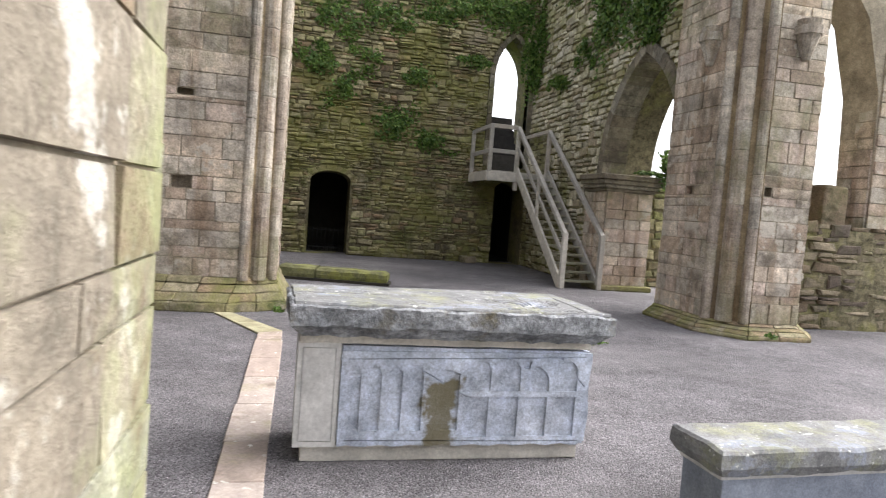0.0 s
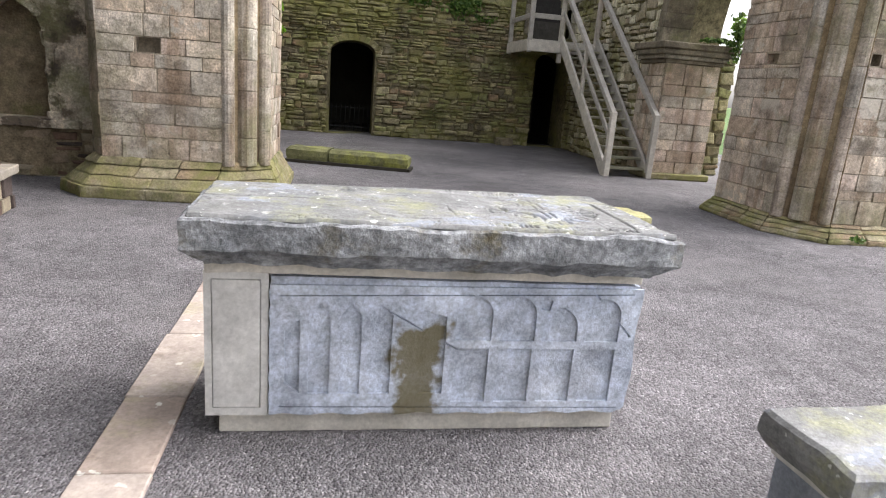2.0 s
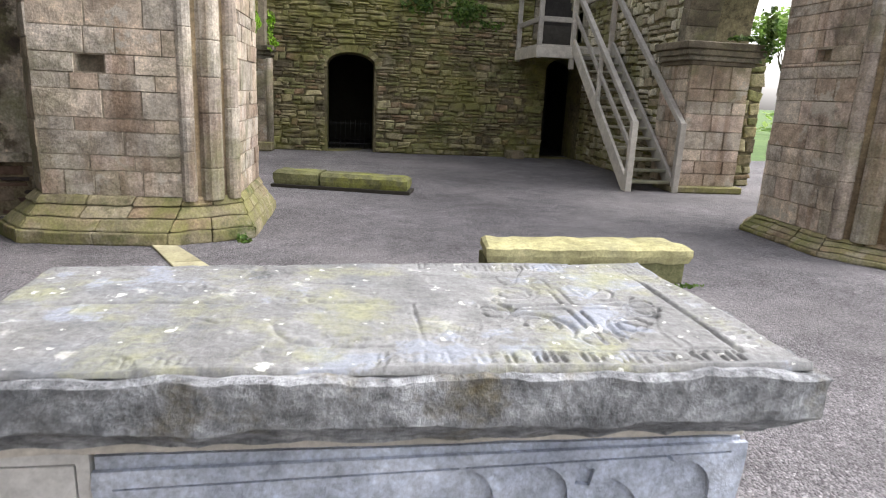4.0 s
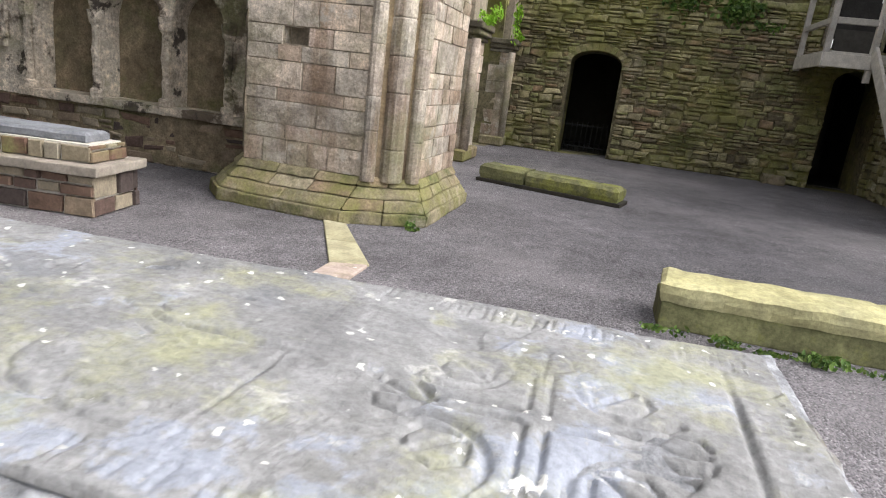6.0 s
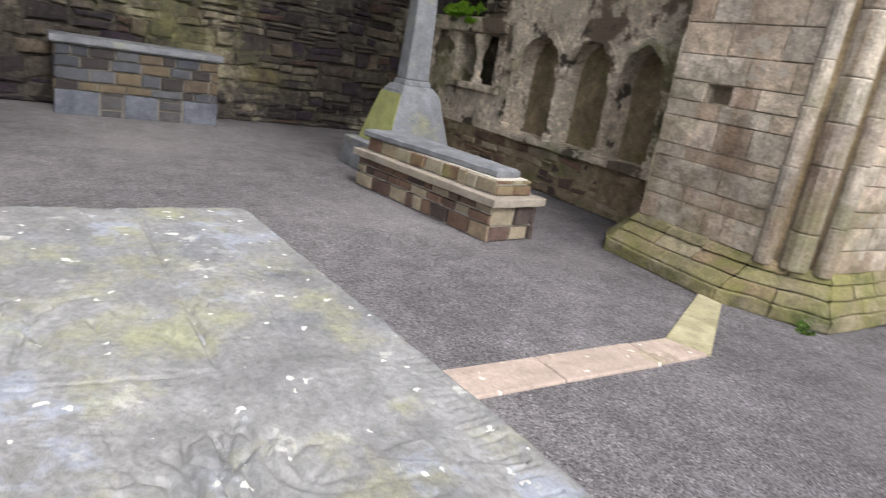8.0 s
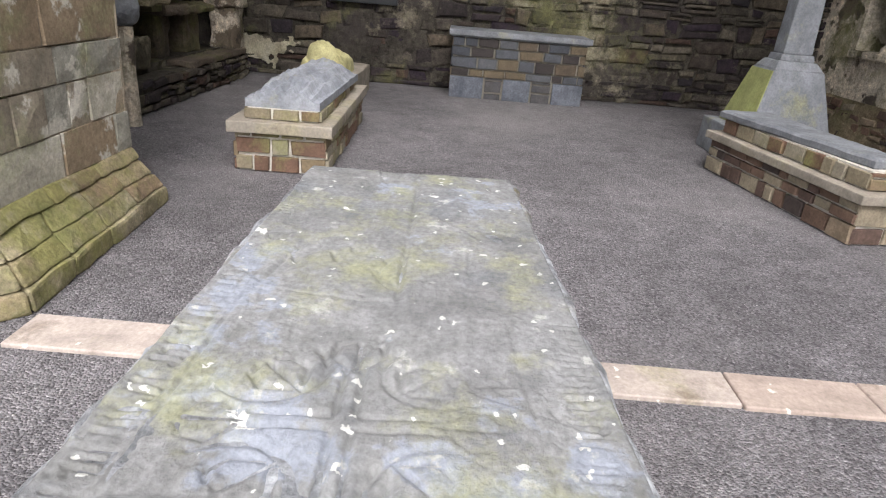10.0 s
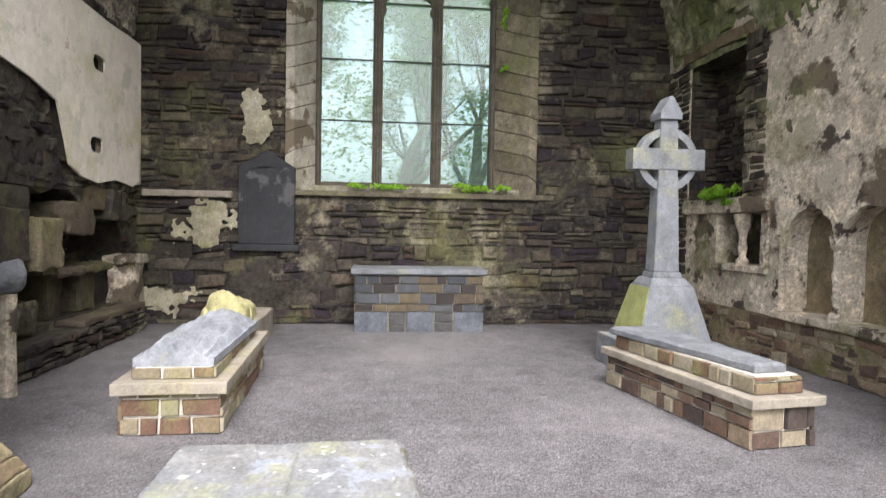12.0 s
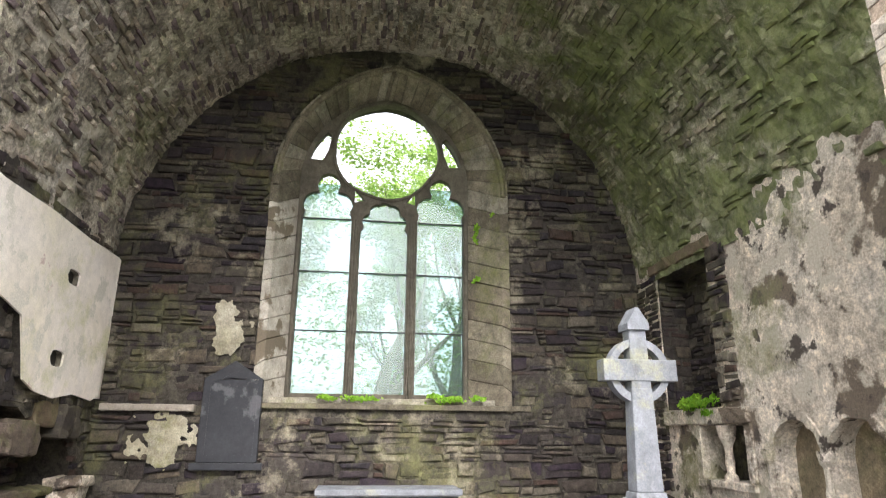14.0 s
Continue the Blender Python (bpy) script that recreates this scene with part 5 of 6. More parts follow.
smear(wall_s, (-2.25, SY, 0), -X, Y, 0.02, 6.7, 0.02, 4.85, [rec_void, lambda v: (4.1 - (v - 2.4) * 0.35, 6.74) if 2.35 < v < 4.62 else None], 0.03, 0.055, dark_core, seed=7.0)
bm = bmesh.new()
top = [(-4.4, 4.66), (-5.2, 4.62), (-6.4, 4.66), (-7.6, 4.64), (-8.88, 4.68), (-8.92, 4.5), (-8.93, 2.42), (-8.6, 2.30), (-7.9, 2.36), (-7.3, 2.27), (-6.75, 2.33), (-6.42, 2.45), (-6.3, 2.75), (-6.1, 3.2), (-5.5, 3.35), (-4.4, 3.5)]
hl = lambda x, z, r: [(x + r * (1.25 + 0.12 * math.sin(5 * k)) * math.copysign(abs(math.cos(k * math.pi / 6)) ** 0.6, math.cos(k * math.pi / 6)), z + 0.66 * r * math.copysign(abs(math.sin(k * math.pi / 6)) ** 0.6, math.sin(k * math.pi / 6))) for k in range(12)]
HOLES = ((-7.32, 3.96), (-7.23, 2.80))
backing = bmesh.new()
panel(backing, (0, SY + 0.10, 0), X, UP, Y, [(x, z - 0.02 if z > 4 else z + 0.04) for x, z in top], [hl(hx, hz, 0.19) for hx, hz in HOLES], 0.09)
tagged(part("plaster_bed", backing, dark_core), "dark rubble bed behind the plaster", "wall", kind="structure")
# near-black plates, inside the dark bed, paint in the shade of the sockets
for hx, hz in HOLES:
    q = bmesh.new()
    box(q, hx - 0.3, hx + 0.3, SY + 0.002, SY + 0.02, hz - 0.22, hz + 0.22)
    tagged(part("putlog_hole", q, shade_and_base_black), "near-black plate behind a scaffold-beam socket, its shade put into the colour", "hole", kind="structure")
panel(bm, (0, SY + 0.13, 0), X, UP, Y, top, [hl(hx, hz, 0.17) for hx, hz in HOLES], 0.028)
tagged(part("plaster_coat", bm, plaster), "smooth cream plaster with stains and two holes", "plaster", kind="structure")
bm = bmesh.new()
tube(bm, [(-8.9, SY + 0.02, 2.35), (-8.9, SY + 0.02, 4.66)], [0.12, 0.12], 14)
tagged(part("plaster_edge", bm, plaster, smooth=True), "rounded cream plaster corner", "plaster", kind="structure")
bench = group_of("stone_bench", "low broken stone bench along the chapel wall", "bench", "structure")
part("core", rough_box(-8.6, -4.3, SY - 0.74, SY + 0.32, 0.0, 0.36, 0.03, 0.25, 0.02), dark_core, bench)
masonry(bench, (-4.3, SY + 0.32, 0), -X, Y, 4.3, 0.36, (0.09, 0.16), (0.15, 0.4), (0.03, 0.09), dark_rubble, dark_rubble_far, near=(0, 7, 0, 4.0), limit=60, gap=0.016, seed=39)
part("slab", rough_box(-8.5, -6.3, SY - 0.7, SY + 0.36, 0.36, 0.44, 0.02, 0.2, 0.02), fallen_stone, bench)
ruin = group_of("tomb_recess", "broken canopy stones and shelf of a ruined wall tomb", "niche", "structure")
rs = random.Random(5)
for x0, x1, y0, y1, z0, z1, mt in ((-7.9, -6.2, -0.35, 0.35, 1.0, 1.12, fallen_stone), (-7.6, -7.1, -0.3, 0.2, 0.44, 1.0, fallen_stone), (-6.7, -6.3, -0.4, 0.15, 0.44, 1.0, dark_rubble),
                                   (-8.75, -8.25, 0.1, 0.5, 0.0, 1.05, render_coat), (-8.8, -8.2, 0.05, 0.55, 1.05, 1.2, render_coat), (-7.0, -6.3, -0.2, 0.45, 1.55, 1.95, fallen_stone),
                                   (-5.9, -5.3, -0.1, 0.55, 1.15, 1.75, fallen_stone), (-5.2, -4.6, -0.2, 0.5, 1.3, 2.1, dark_rubble), (-6.4, -5.9, -0.35, 0.3, 1.05, 1.35, render_coat), (-8.3, -7.7, -0.2, 0.4, 1.75, 2.2, dark_rubble),
                                   (-7.7, -7.1, -0.3, 0.32, 1.9, 2.25, fallen_stone), (-5.6, -4.9, -0.4, 0.4, 0.44, 0.8, dark_rubble)):
    part("broken_stone", rough_box(x0, x1, y0, y1, z0, z1, 0.04, 0.14, 0.045, 4.0), mt, ruin)
col = group_of("wall_shaft", "slim broken shaft with a rounded corbel block", "column", "structure")
bm = bmesh.new()
tube(bm, [(-4.35, 0.72, 0.0), (-4.35, 0.72, 0.55), (-4.37, 0.72, 1.0)], [0.085, 0.075, 0.08], 10)
part("shaft", bm, render_coat, col)
bm = bmesh.new()
bmesh.ops.create_icosphere(bm, subdivisions=3, radius=0.22, matrix=Matrix.Translation((-4.4, 0.68, 1.18)) @ Matrix.Diagonal((1.2, 0.8, 0.9, 1)))
roughen(bm, 0.2, 0.03, 5.0, 0)
part("corbel", bm, grey_stone, col)
part("corbel_block", rough_box(-4.75, -4.1, 0.1, 0.75, 1.3, 1.85, 0.04, 0.14, 0.04, 4.0), dark_rubble, col)

# ---- table tomb ----


def strip(a, b, w):
    w *= 0.72
    a, b = Vector(a), Vector(b)
    d = (b - a).normalized() * 1.0
    n = Vector((-d.y, d.x)) * (w / 2)
    return [tuple(p) for p in (a - n, b - n, b + n, a + n)]


def arc_band(cx, cy, r, w, a0, a1, n=10):
    o = [(cx + (r + w / 2) * math.cos(a0 + (a1 - a0) * k / n), cy + (r + w / 2) * math.sin(a0 + (a1 - a0) * k / n)) for k in range(n + 1)]
    i = [(cx + (r - w / 2) * math.cos(a0 + (a1 - a0) * k / n), cy + (r - w / 2) * math.sin(a0 + (a1 - a0) * k / n)) for k in range(n + 1)]
    return o + i[::-1]


tomb = group_of("table_tomb", "carved grey limestone table tomb with a lichened lid", "tomb", at=(0, 0, 0))
part("base_course", rough_box(0.10, 1.84, 3.76, 4.26, 0.0, 0.105, 0.008, 0.12, 0.003), mortar_pale, tomb, "pale concrete base course")
part("core", rough_box(0.12, 1.82, 3.78, 4.22, 0.105, 0.72, 0.0, 0.3, 0.0), pale_stone, tomb)
# left end pilaster with a sunk border
bm = bmesh.new()
panel(bm, (0, 3.722, 0), X, UP, -Y, [(0.055, 0.10), (0.30, 0.10), (0.30, 0.72), (0.055, 0.72)],
      [strip((0.085, 0.135), (0.27, 0.135), 0.007), strip((0.085, 0.685), (0.27, 0.685), 0.007), strip((0.085, 0.135), (0.085, 0.685), 0.007), strip((0.27, 0.135), (0.27, 0.685), 0.007)], 0.01)
part("end_panel_face", bm, pale_stone, tomb, "pale limestone end panel with an incised border")
part("end_panel", rough_box(0.055, 0.30, 3.733, 4.25, 0.10, 0.72, 0.0, 0.2, 0.0), pale_stone, tomb)
# carved front panel
fh = []
for k in range(4):
    u = 1.06 + k * 0.19
    fh.append(arch_points(u, u + 0.155, 0.445, 0.56, 0.645, 6))
    fh.append([(u + 0.004, 0.16), (u + 0.15, 0.16), (u + 0.15, 0.41), (u + 0.004, 0.41)])
fh[4] = arch_points(1.44, 1.595, 0.445, 0.50, 0.60, 6)
for u in (0.46, 0.585, 0.71):
    fh.append([(u, 0.2), (u + 0.085, 0.2), (u + 0.085, 0.55), (u + 0.0425, 0.6), (u, 0.55)])
fh.append([(0.365, 0.25), (0.425, 0.2), (0.425, 0.53), (0.365, 0.48)])
fh.append([(0.92, 0.2), (1.02, 0.2), (1.02, 0.55), (0.92, 0.58)])
fh.append(strip((0.345, 0.625), (1.83, 0.665), 0.008))
fh.append(strip((0.345, 0.142), (1.83, 0.128), 0.008))
fh.append(strip((0.78, 0.57), (1.08, 0.40), 0.010))
fh.append(strip((1.66, 0.66), (1.84, 0.47), 0.012))
fh.append([(1.42, 0.59), (1.46, 0.585), (1.47, 0.63), (1.43, 0.645)])
bm = bmesh.new()
edge = [(0.305 + 0.004 * math.sin(9 * k), 0.11 + k * 0.04) for k in range(15)]
rt = [(1.868 + 0.006 * math.sin(7 * k + 1), 0.69 - k * 0.04) for k in range(15)]
panel(bm, (0, 3.712, 0), X, UP, -Y, [(0.31, 0.105)] + [(0.31 + 1.55 * k / 30, 0.108 + 0.006 * math.sin(k * 1.7)) for k in range(1, 30)] + rt[::-1] + edge[::-1], fh, 0.014)
part("carved_face", bm, panel_stone, tomb, "blue-grey slab carved with arcading and stained olive")
part("front_slab", rough_box(0.31, 1.86, 3.727, 3.83, 0.108, 0.70, 0.0, 0.12, 0.003), panel_stone, tomb)
part("bed_course", rough_box(0.06, 1.86, 3.712, 4.28, 0.712, 0.775, 0.01, 0.08, 0.005), mortar_pale, tomb, "pale mortar bed under the lid")
# lid
bm = bmesh.new()
rings = []
for z, o in ((0.765, -0.075), (0.775, -0.07), (0.835, 0.0), (0.94, 0.004), (0.950, -0.008)):
    rings.append([(0.0 - o, 3.585 - o, z), (1.93 + o, 3.565 - o, z), (1.90 + o, 4.47 + o, z), (-0.03 - o, 4.345 + o, z)])
loft(bm, rings)
roughen(bm, 0.045, 0.013, 8.0, 6)
lid = part("lid", bm, edge_stone, tomb, "rough-hewn chamfered lid slab")
GROOVES = []


def groove(p, q, w):
    GROOVES.append((p[0], p[1], q[0], q[1], w))


def arc_groove(cx, cy, r, w, a0, a1, n):
    ps = [(cx + r * math.cos(a0 + (a1 - a0) * k / n), cy + r * math.sin(a0 + (a1 - a0) * k / n)) for k in range(n + 1)]
    for p, q in zip(ps, ps[1:]):
        groove(p, q, w * 1.3)


groove((0.10, 4.00), (1.03, 4.01), 0.012)
groove((1.03, 4.01), (1.03, 3.70), 0.009)
groove((0.82, 3.72), (1.03, 3.70), 0.011)
groove((1.77, 3.66), (1.775, 4.33), 0.013)
groove((1.10, 4.25), (1.77, 4.31), 0.009)
groove((1.06, 3.685), (1.77, 3.675), 0.006)
# interlaced cross with leaf ends
cx, cy = 1.46, 3.97
for a in range(4):
    q = a * math.pi / 2 + 0.03
    d, s = (math.cos(q), math.sin(q)), (-math.sin(q), math.cos(q))
    at = lambda r, t: (cx + d[0] * r + s[0] * t, cy + d[1] * r + s[1] * t)
    groove(at(0.025, 0.016), at(0.15, 0.016), 0.009)
    groove(at(0.025, -0.016), at(0.15, -0.016), 0.009)
    o = at(0.15, 0.15)
    arc_groove(o[0], o[1], 0.10, 0.012, q + 2.45, q + 5.4, 14)
    for turn, reach in ((0.0, 0.155), (math.pi / 4, 0.12)):
        e = q + turn
        f, h = (math.cos(e), math.sin(e)), (-math.sin(e), math.cos(e))
        tip = lambda r, t: (cx + f[0] * r + h[0] * t, cy + f[1] * r + h[1] * t)
        groove(tip(reach, 0.0), tip(reach + 0.09, 0.0), 0.010)
        for side in (-1, 1):
            groove(tip(reach + 0.01, 0.012 * side), tip(reach + 0.045, 0.05 * side), 0.013)
            groove(tip(reach + 0.045, 0.05 * side), tip(reach + 0.085, 0.042 * side), 0.011)
            groove(tip(reach + 0.085, 0.042 * side), tip(reach + 0.095, 0.02 * side), 0.008)
# scroll and short rows of worn letters
for p, q in (((0.68, 3.85), (0.695, 3.79)), ((0.695, 3.79), (0.73, 3.745)), ((0.73, 3.745), (0.80, 3.725)), ((0.80, 3.725), (0.87, 3.75)), ((0.80, 3.83), (0.84, 3.845))):
    groove(p, q, 0.013)
rs = random.Random(19)
for k in range(7):
    groove((1.095 + k * 0.013, 3.71 + k * 0.002), (1.11 + k * 0.013, 3.755), 0.007)
    groove((1.09 + k * 0.013, 3.79), (1.105 + k * 0.013, 3.84), 0.007)
for y0, y1, x0, x1, wd in ((3.612, 3.668, 0.92, 1.76, 0.009), (4.335, 4.395, 1.08, 1.76, 0.005), (3.615, 3.66, 0.25, 0.5, 0.004)):
    x = x0
    while x < x1:
        for _ in range(rs.choice((2, 3, 3, 4))):
            groove((x, y0 + rs.uniform(0, 0.006)), (x + rs.uniform(-0.004, 0.006), y1 - rs.uniform(0, 0.008)), wd)
            if rs.random() < 0.6:
                groove((x, y1 - 0.006), (x + 0.017, y1 - rs.uniform(0.004, 0.016)), wd * 0.9)
            elif rs.random() < 0.5:
                groove((x, y0 + 0.006), (x + 0.017, y0 + rs.uniform(0.004, 0.012)), wd * 0.9)
            x += rs.uniform(0.018, 0.022)
        x += rs.uniform(0.012, 0.03)
y = 3.74
while y < 4.28:
    groove((1.80, y), (1.85, y + 0.008), 0.008)
    y += rs.uniform(0.018, 0.045)
# flaked hollows along the bedding
for _ in range(9):
    x, y = rs.uniform(0.35, 1.2), rs.uniform(3.8, 4.25)
    for k in range(3):
        x2, y2 = x + rs.uniform(0.02, 0.07), y + rs.uniform(-0.03, 0.03)
        groove((x, y), (x2, y2), rs.uniform(0.005, 0.011))
        x, y = x2, y2
GA = np.array(GROOVES)


def lid_relief(x, y):
    """Depth of the worn carving at a point of the lid."""
    p, d = GA[:, 0:2], GA[:, 2:4] - GA[:, 0:2]
    t = np.clip(((np.array((x, y)) - p) * d).sum(1) / np.maximum(1e-9, (d * d).sum(1)), 0, 1)
    e = np.hypot(*(p + d * t[:, None] - np.array((x, y))).T)
    return float(np.max(np.exp(-(e / (0.55 * GA[:, 4])) ** 2) * np.minimum(1.0, GA[:, 4] / 0.009)))


bm = bmesh.new()
LU, LV = 460, 200
top = []
for j in range(LV + 1):
    row, t = [], j / LV
    for i in range(LU + 1):
        s = i / LU
        x = (0.02 + 1.885 * s) * (1 - t) + (-0.005 + 1.875 * s) * t + 0.007 * noise.noise((t * 6, s * 20, 4)) * (1 if 0 < s < 1 else 1.5)
        y = (3.602 - 0.02 * s) + ((4.33 + 0.125 * s) - (3.602 - 0.02 * s)) * t + 0.006 * noise.noise((s * 11, t * 9, 8))
        wear = 0.22 + 1.3 * max(0.0, noise.noise((x * 3.2, y * 3.2, 1)) + 0.30)
        z = 0.966 - 0.0125 * min(1.0, wear) * lid_relief(x, y) + 0.003 * noise.noise((x * 5, y * 5, 2)) + 0.0022 * noise.noise((x * 17, y * 17, 5)) + 0.0012 * noise.noise((x * 48, y * 48, 6))
        k = noise.noise((x * 4.2, y * 4.2, 11))
        z -= 0.0035 * min(1.0, max(0.0, (k - 0.16) * 30)) + 0.003 * min(1.0, max(0.0, (k + 0.5 * noise.noise((x * 13, y * 13, 3)) - 0.30) * 30))
        if i in (0, LU) or j in (0, LV):
            z = 0.948
        row.append(bm.verts.new((x, y, z)))
    top.append(row)
for j in range(LV):
    for i in range(LU):
        bm.faces.new((top[j][i], top[j][i + 1], top[j + 1][i + 1], top[j + 1][i]))
part("carved_top", bm, lichen_top, tomb, "lichened top carved with a cross and worn lettering", smooth=True)

# ---- low tomb beside it ----
tomb2 = group_of("low_tomb", "low grey limestone tomb with a thick worn lid", "tomb", at=(2.10, 2.73, 0), turn=2.0)
part("body", rough_box(0.06, 1.86, 0.04, 0.36, 0.0, 0.29, 0.01, 0.12, 0.004), blue_stone, tomb2)
part("bed_course", rough_box(0.04, 1.88, 0.03, 0.37, 0.285, 0.31, 0.006, 0.12, 0.003), pale_stone, tomb2)
bm = bmesh.new()
loft(bm, [[(0.0 - o, -0.02 - o, z), (1.92 + o, -0.02 - o, z), (1.92 + o, 0.41 + o, z), (0.0 - o, 0.41 + o, z)] for z, o in ((0.31, -0.03), (0.36, 0.0), (0.435, 0.0), (0.45, -0.015))])
roughen(bm, 0.06, 0.010, 7.0, 6)
part("lid", bm, lichen_top, tomb2, "thick lid with lichen")

# ---- grave slabs in the nave ----
gs = group_of("grave_slab", "low grave slab with a yellow lichened rough lid", "grave", at=(1.97, 7.28, 0), turn=1.0)
part("body", rough_box(0.03, 1.78, 0.03, 0.40, 0.0, 0.2, 0.01, 0.12, 0.006), mossy_slab, gs, "damp grey base of the slab")
bm = bmesh.new()
loft(bm, [[(0.0 - o, -o, z), (1.83 + o, -o, z), (1.76 + o, 0.46 + o, z), (0.05 - o, 0.44 + o, z)] for z, o in ((0.18, -0.02), (0.24, 0.0), (0.30, 0.0), (0.32, -0.03))])
roughen(bm, 0.06, 0.014, 6.0, 6)
part("lid", bm, yellow_lichen, gs)
gs2 = group_of("coffin_slab", "long moss-covered coffin slab broken in two", "grave", at=(-0.3, 12.32, 0), turn=-14.0)
part("base", rough_box(-0.03, 2.12, -0.03, 0.44, 0.0, 0.05, 0.006, 0.2, 0.004), shade_and_base_black, gs2)
bm = bmesh.new()
loft(bm, [[(0.0 - o, -o, z), (0.70, -o, z), (0.73, 0.42 + o, z), (0.0 - o, 0.40 + o, z)] for z, o in ((0.05, -0.02), (0.12, 0.0), (0.21, 0.0), (0.26, -0.06))])
roughen(bm, 0.08, 0.016, 5.0, 5)
part("slab_piece", bm, mossy_slab, gs2)
bm = bmesh.new()
loft(bm, [[(0.74, -o, z), (2.08 + o, -o, z), (2.08 + o, 0.42 + o, z), (0.77, 0.42 + o, z)] for z, o in ((0.05, -0.02), (0.12, 0.0), (0.20, 0.0), (0.25, -0.06))])
roughen(bm, 0.08, 0.016, 5.0, 5)
part("slab_piece", bm, mossy_slab, gs2)


# ---- monuments in the chapel ----
def stepped_plinth(name, label, at, turn, length, width, low, stones, ledge_top, tier):
    p = group_of(name, label, "monument", at=at, turn=turn)
    part("core", rough_box(0.03, length - 0.03, 0.03, width - 0.03, 0, low, 0.0, 0.4, 0.0), mortar_pale, p, "pale mortar")
    m = pose(*at, 0, 0, turn)
    r3 = m.to_3x3()
    for o, u, n, l, sd in (((0, 0.03, 0), (1, 0, 0), (0, -1, 0), length, 1), ((length - 0.03, 0, 0), (0, 1, 0), (1, 0, 0), width, 2), ((length, width - 0.03, 0), (-1, 0, 0), (0, 1, 0), length, 3), ((0.03, width, 0), (0, -1, 0), (-1, 0, 0), width, 4)):
        masonry(p, m @ Vector(o), r3 @ Vector(u), r3 @ Vector(n), l, low, (0.08, 0.17), (0.12, 0.32), (0.025, 0.045), stones, stones, SQUARED, near=(0, 9, 0, 9), gap=0.02, seed=sd + int(length * 10))
    part("ledge", rough_box(-0.05, length + 0.05, -0.05, width + 0.05, low, ledge_top, 0.012, 0.12, 0.005), ledge_stone, p, "pale stone ledge")
    i = 0.07
    part("upper_core", rough_box(i + 0.03, length - i - 0.03, i + 0.03, width - i - 0.03, ledge_top, ledge_top + tier, 0.0, 0.4, 0.0), mortar_pale, p, "pale mortar")
    for o, u, n, l, sd in (((i, i + 0.03, ledge_top), (1, 0, 0), (0, -1, 0), length - 2 * i, 5), ((length - i - 0.03, i, ledge_top), (0, 1, 0), (1, 0, 0), width - 2 * i, 6), ((length - i, width - i - 0.03, ledge_top), (-1, 0, 0), (0, 1, 0), length - 2 * i, 7)):
        masonry(p, m @ Vector(o), r3 @ Vector(u), r3 @ Vector(n), l, tier, (0.09, 0.14), (0.12, 0.30), (0.025, 0.045), pale_rubble, pale_rubble, SQUARED, near=(0, 9, 0, 9), gap=0.02, seed=sd + 7)
    return p


mon = stepped_plinth("grave_monument", "stepped rubble grave plinth with a tapering slate-grey slab", (-4.58, 6.88, 0), 9.0, 2.22, 0.62, 0.34, plinth_rubble, 0.42, 0.15)
bm = bmesh.new()
loft(bm, [[(0.02 - o, 0.02 - o, z), (2.05 + o, 0.16 - o, z), (2.05 + o, 0.47 + o, z), (0.02 - o, 0.60 + o, z)] for z, o in ((0.57, -0.01), (0.585, 0.0), (0.63, 0.0), (0.65, -0.03))])
roughen(bm, 0.07, 0.007, 6.0, 6)
part("slab", bm, grey_stone, mon, "tapering blue-grey grave slab")

# Celtic cross
cross = group_of("celtic_cross", "tall grey limestone Celtic cross on a tapered pedestal", "cross", at=(-5.33, 7.86, 0), turn=1.0)


def taper(z0, z1, wx0, wy0, wx1, wy1, bev=0.02, amp=0.003):
    bm = bmesh.new()
    loft(bm, [[(-a, -b, z), (a, -b, z), (a, b, z), (-a, b, z)] for z, a, b in ((z0, wx0, wy0), (z1, wx1, wy1))])
    soften(bm, bev, 2)
    roughen(bm, 0.2, amp, 5.0, 3)
    return bm


ped = part("pedestal", taper(0.38, 1.06, 0.42, 0.46, 0.27, 0.28), grey_stone, cross, "tapered pedestal with one algae-green side")
bm = bmesh.new()
v = [bm.verts.new(q) for q in ((-0.41, -0.462, 0.39), (0.41, -0.462, 0.39), (0.265, -0.287, 1.04), (-0.265, -0.287, 1.04))]
bm.faces.new(v)
r = bmesh.ops.extrude_face_region(bm, geom=bm.faces[:])
for q in r["geom"]:
    if isinstance(q, bmesh.types.BMVert):
        q.co.y -= 0.008
part("green_side", bm, green_stone, cross, "yellow-green algae on the pedestal side")
part("base_slab", taper(0.0, 0.38, 0.60, 0.62, 0.58, 0.60), grey_stone, cross)
part("cap", taper(1.06, 1.15, 0.265, 0.275, 0.18, 0.215, 0.015), grey_stone, cross)
part("collar", taper(1.15, 1.22, 0.155, 0.195, 0.14, 0.18, 0.01), grey_stone, cross)
part("shaft", taper(1.22, 2.40, 0.13, 0.165, 0.11, 0.13), grey_stone, cross)
part("head", taper(2.32, 3.16, 0.105, 0.128, 0.10, 0.11), grey_stone, cross)
bm = bmesh.new()
box(bm, -0.115, 0.115, -0.47, 0.47, 2.48, 2.74)
soften(bm, 0.015, 2)
part("arm", bm, grey_stone, cross)
bm = bmesh.new()
loft(bm, [[(-0.14, -0.14, z), (0.14, -0.14, z), (0.14, 0.14, z), (-0.14, 0.14, z)] for z in (3.10, 3.18)])
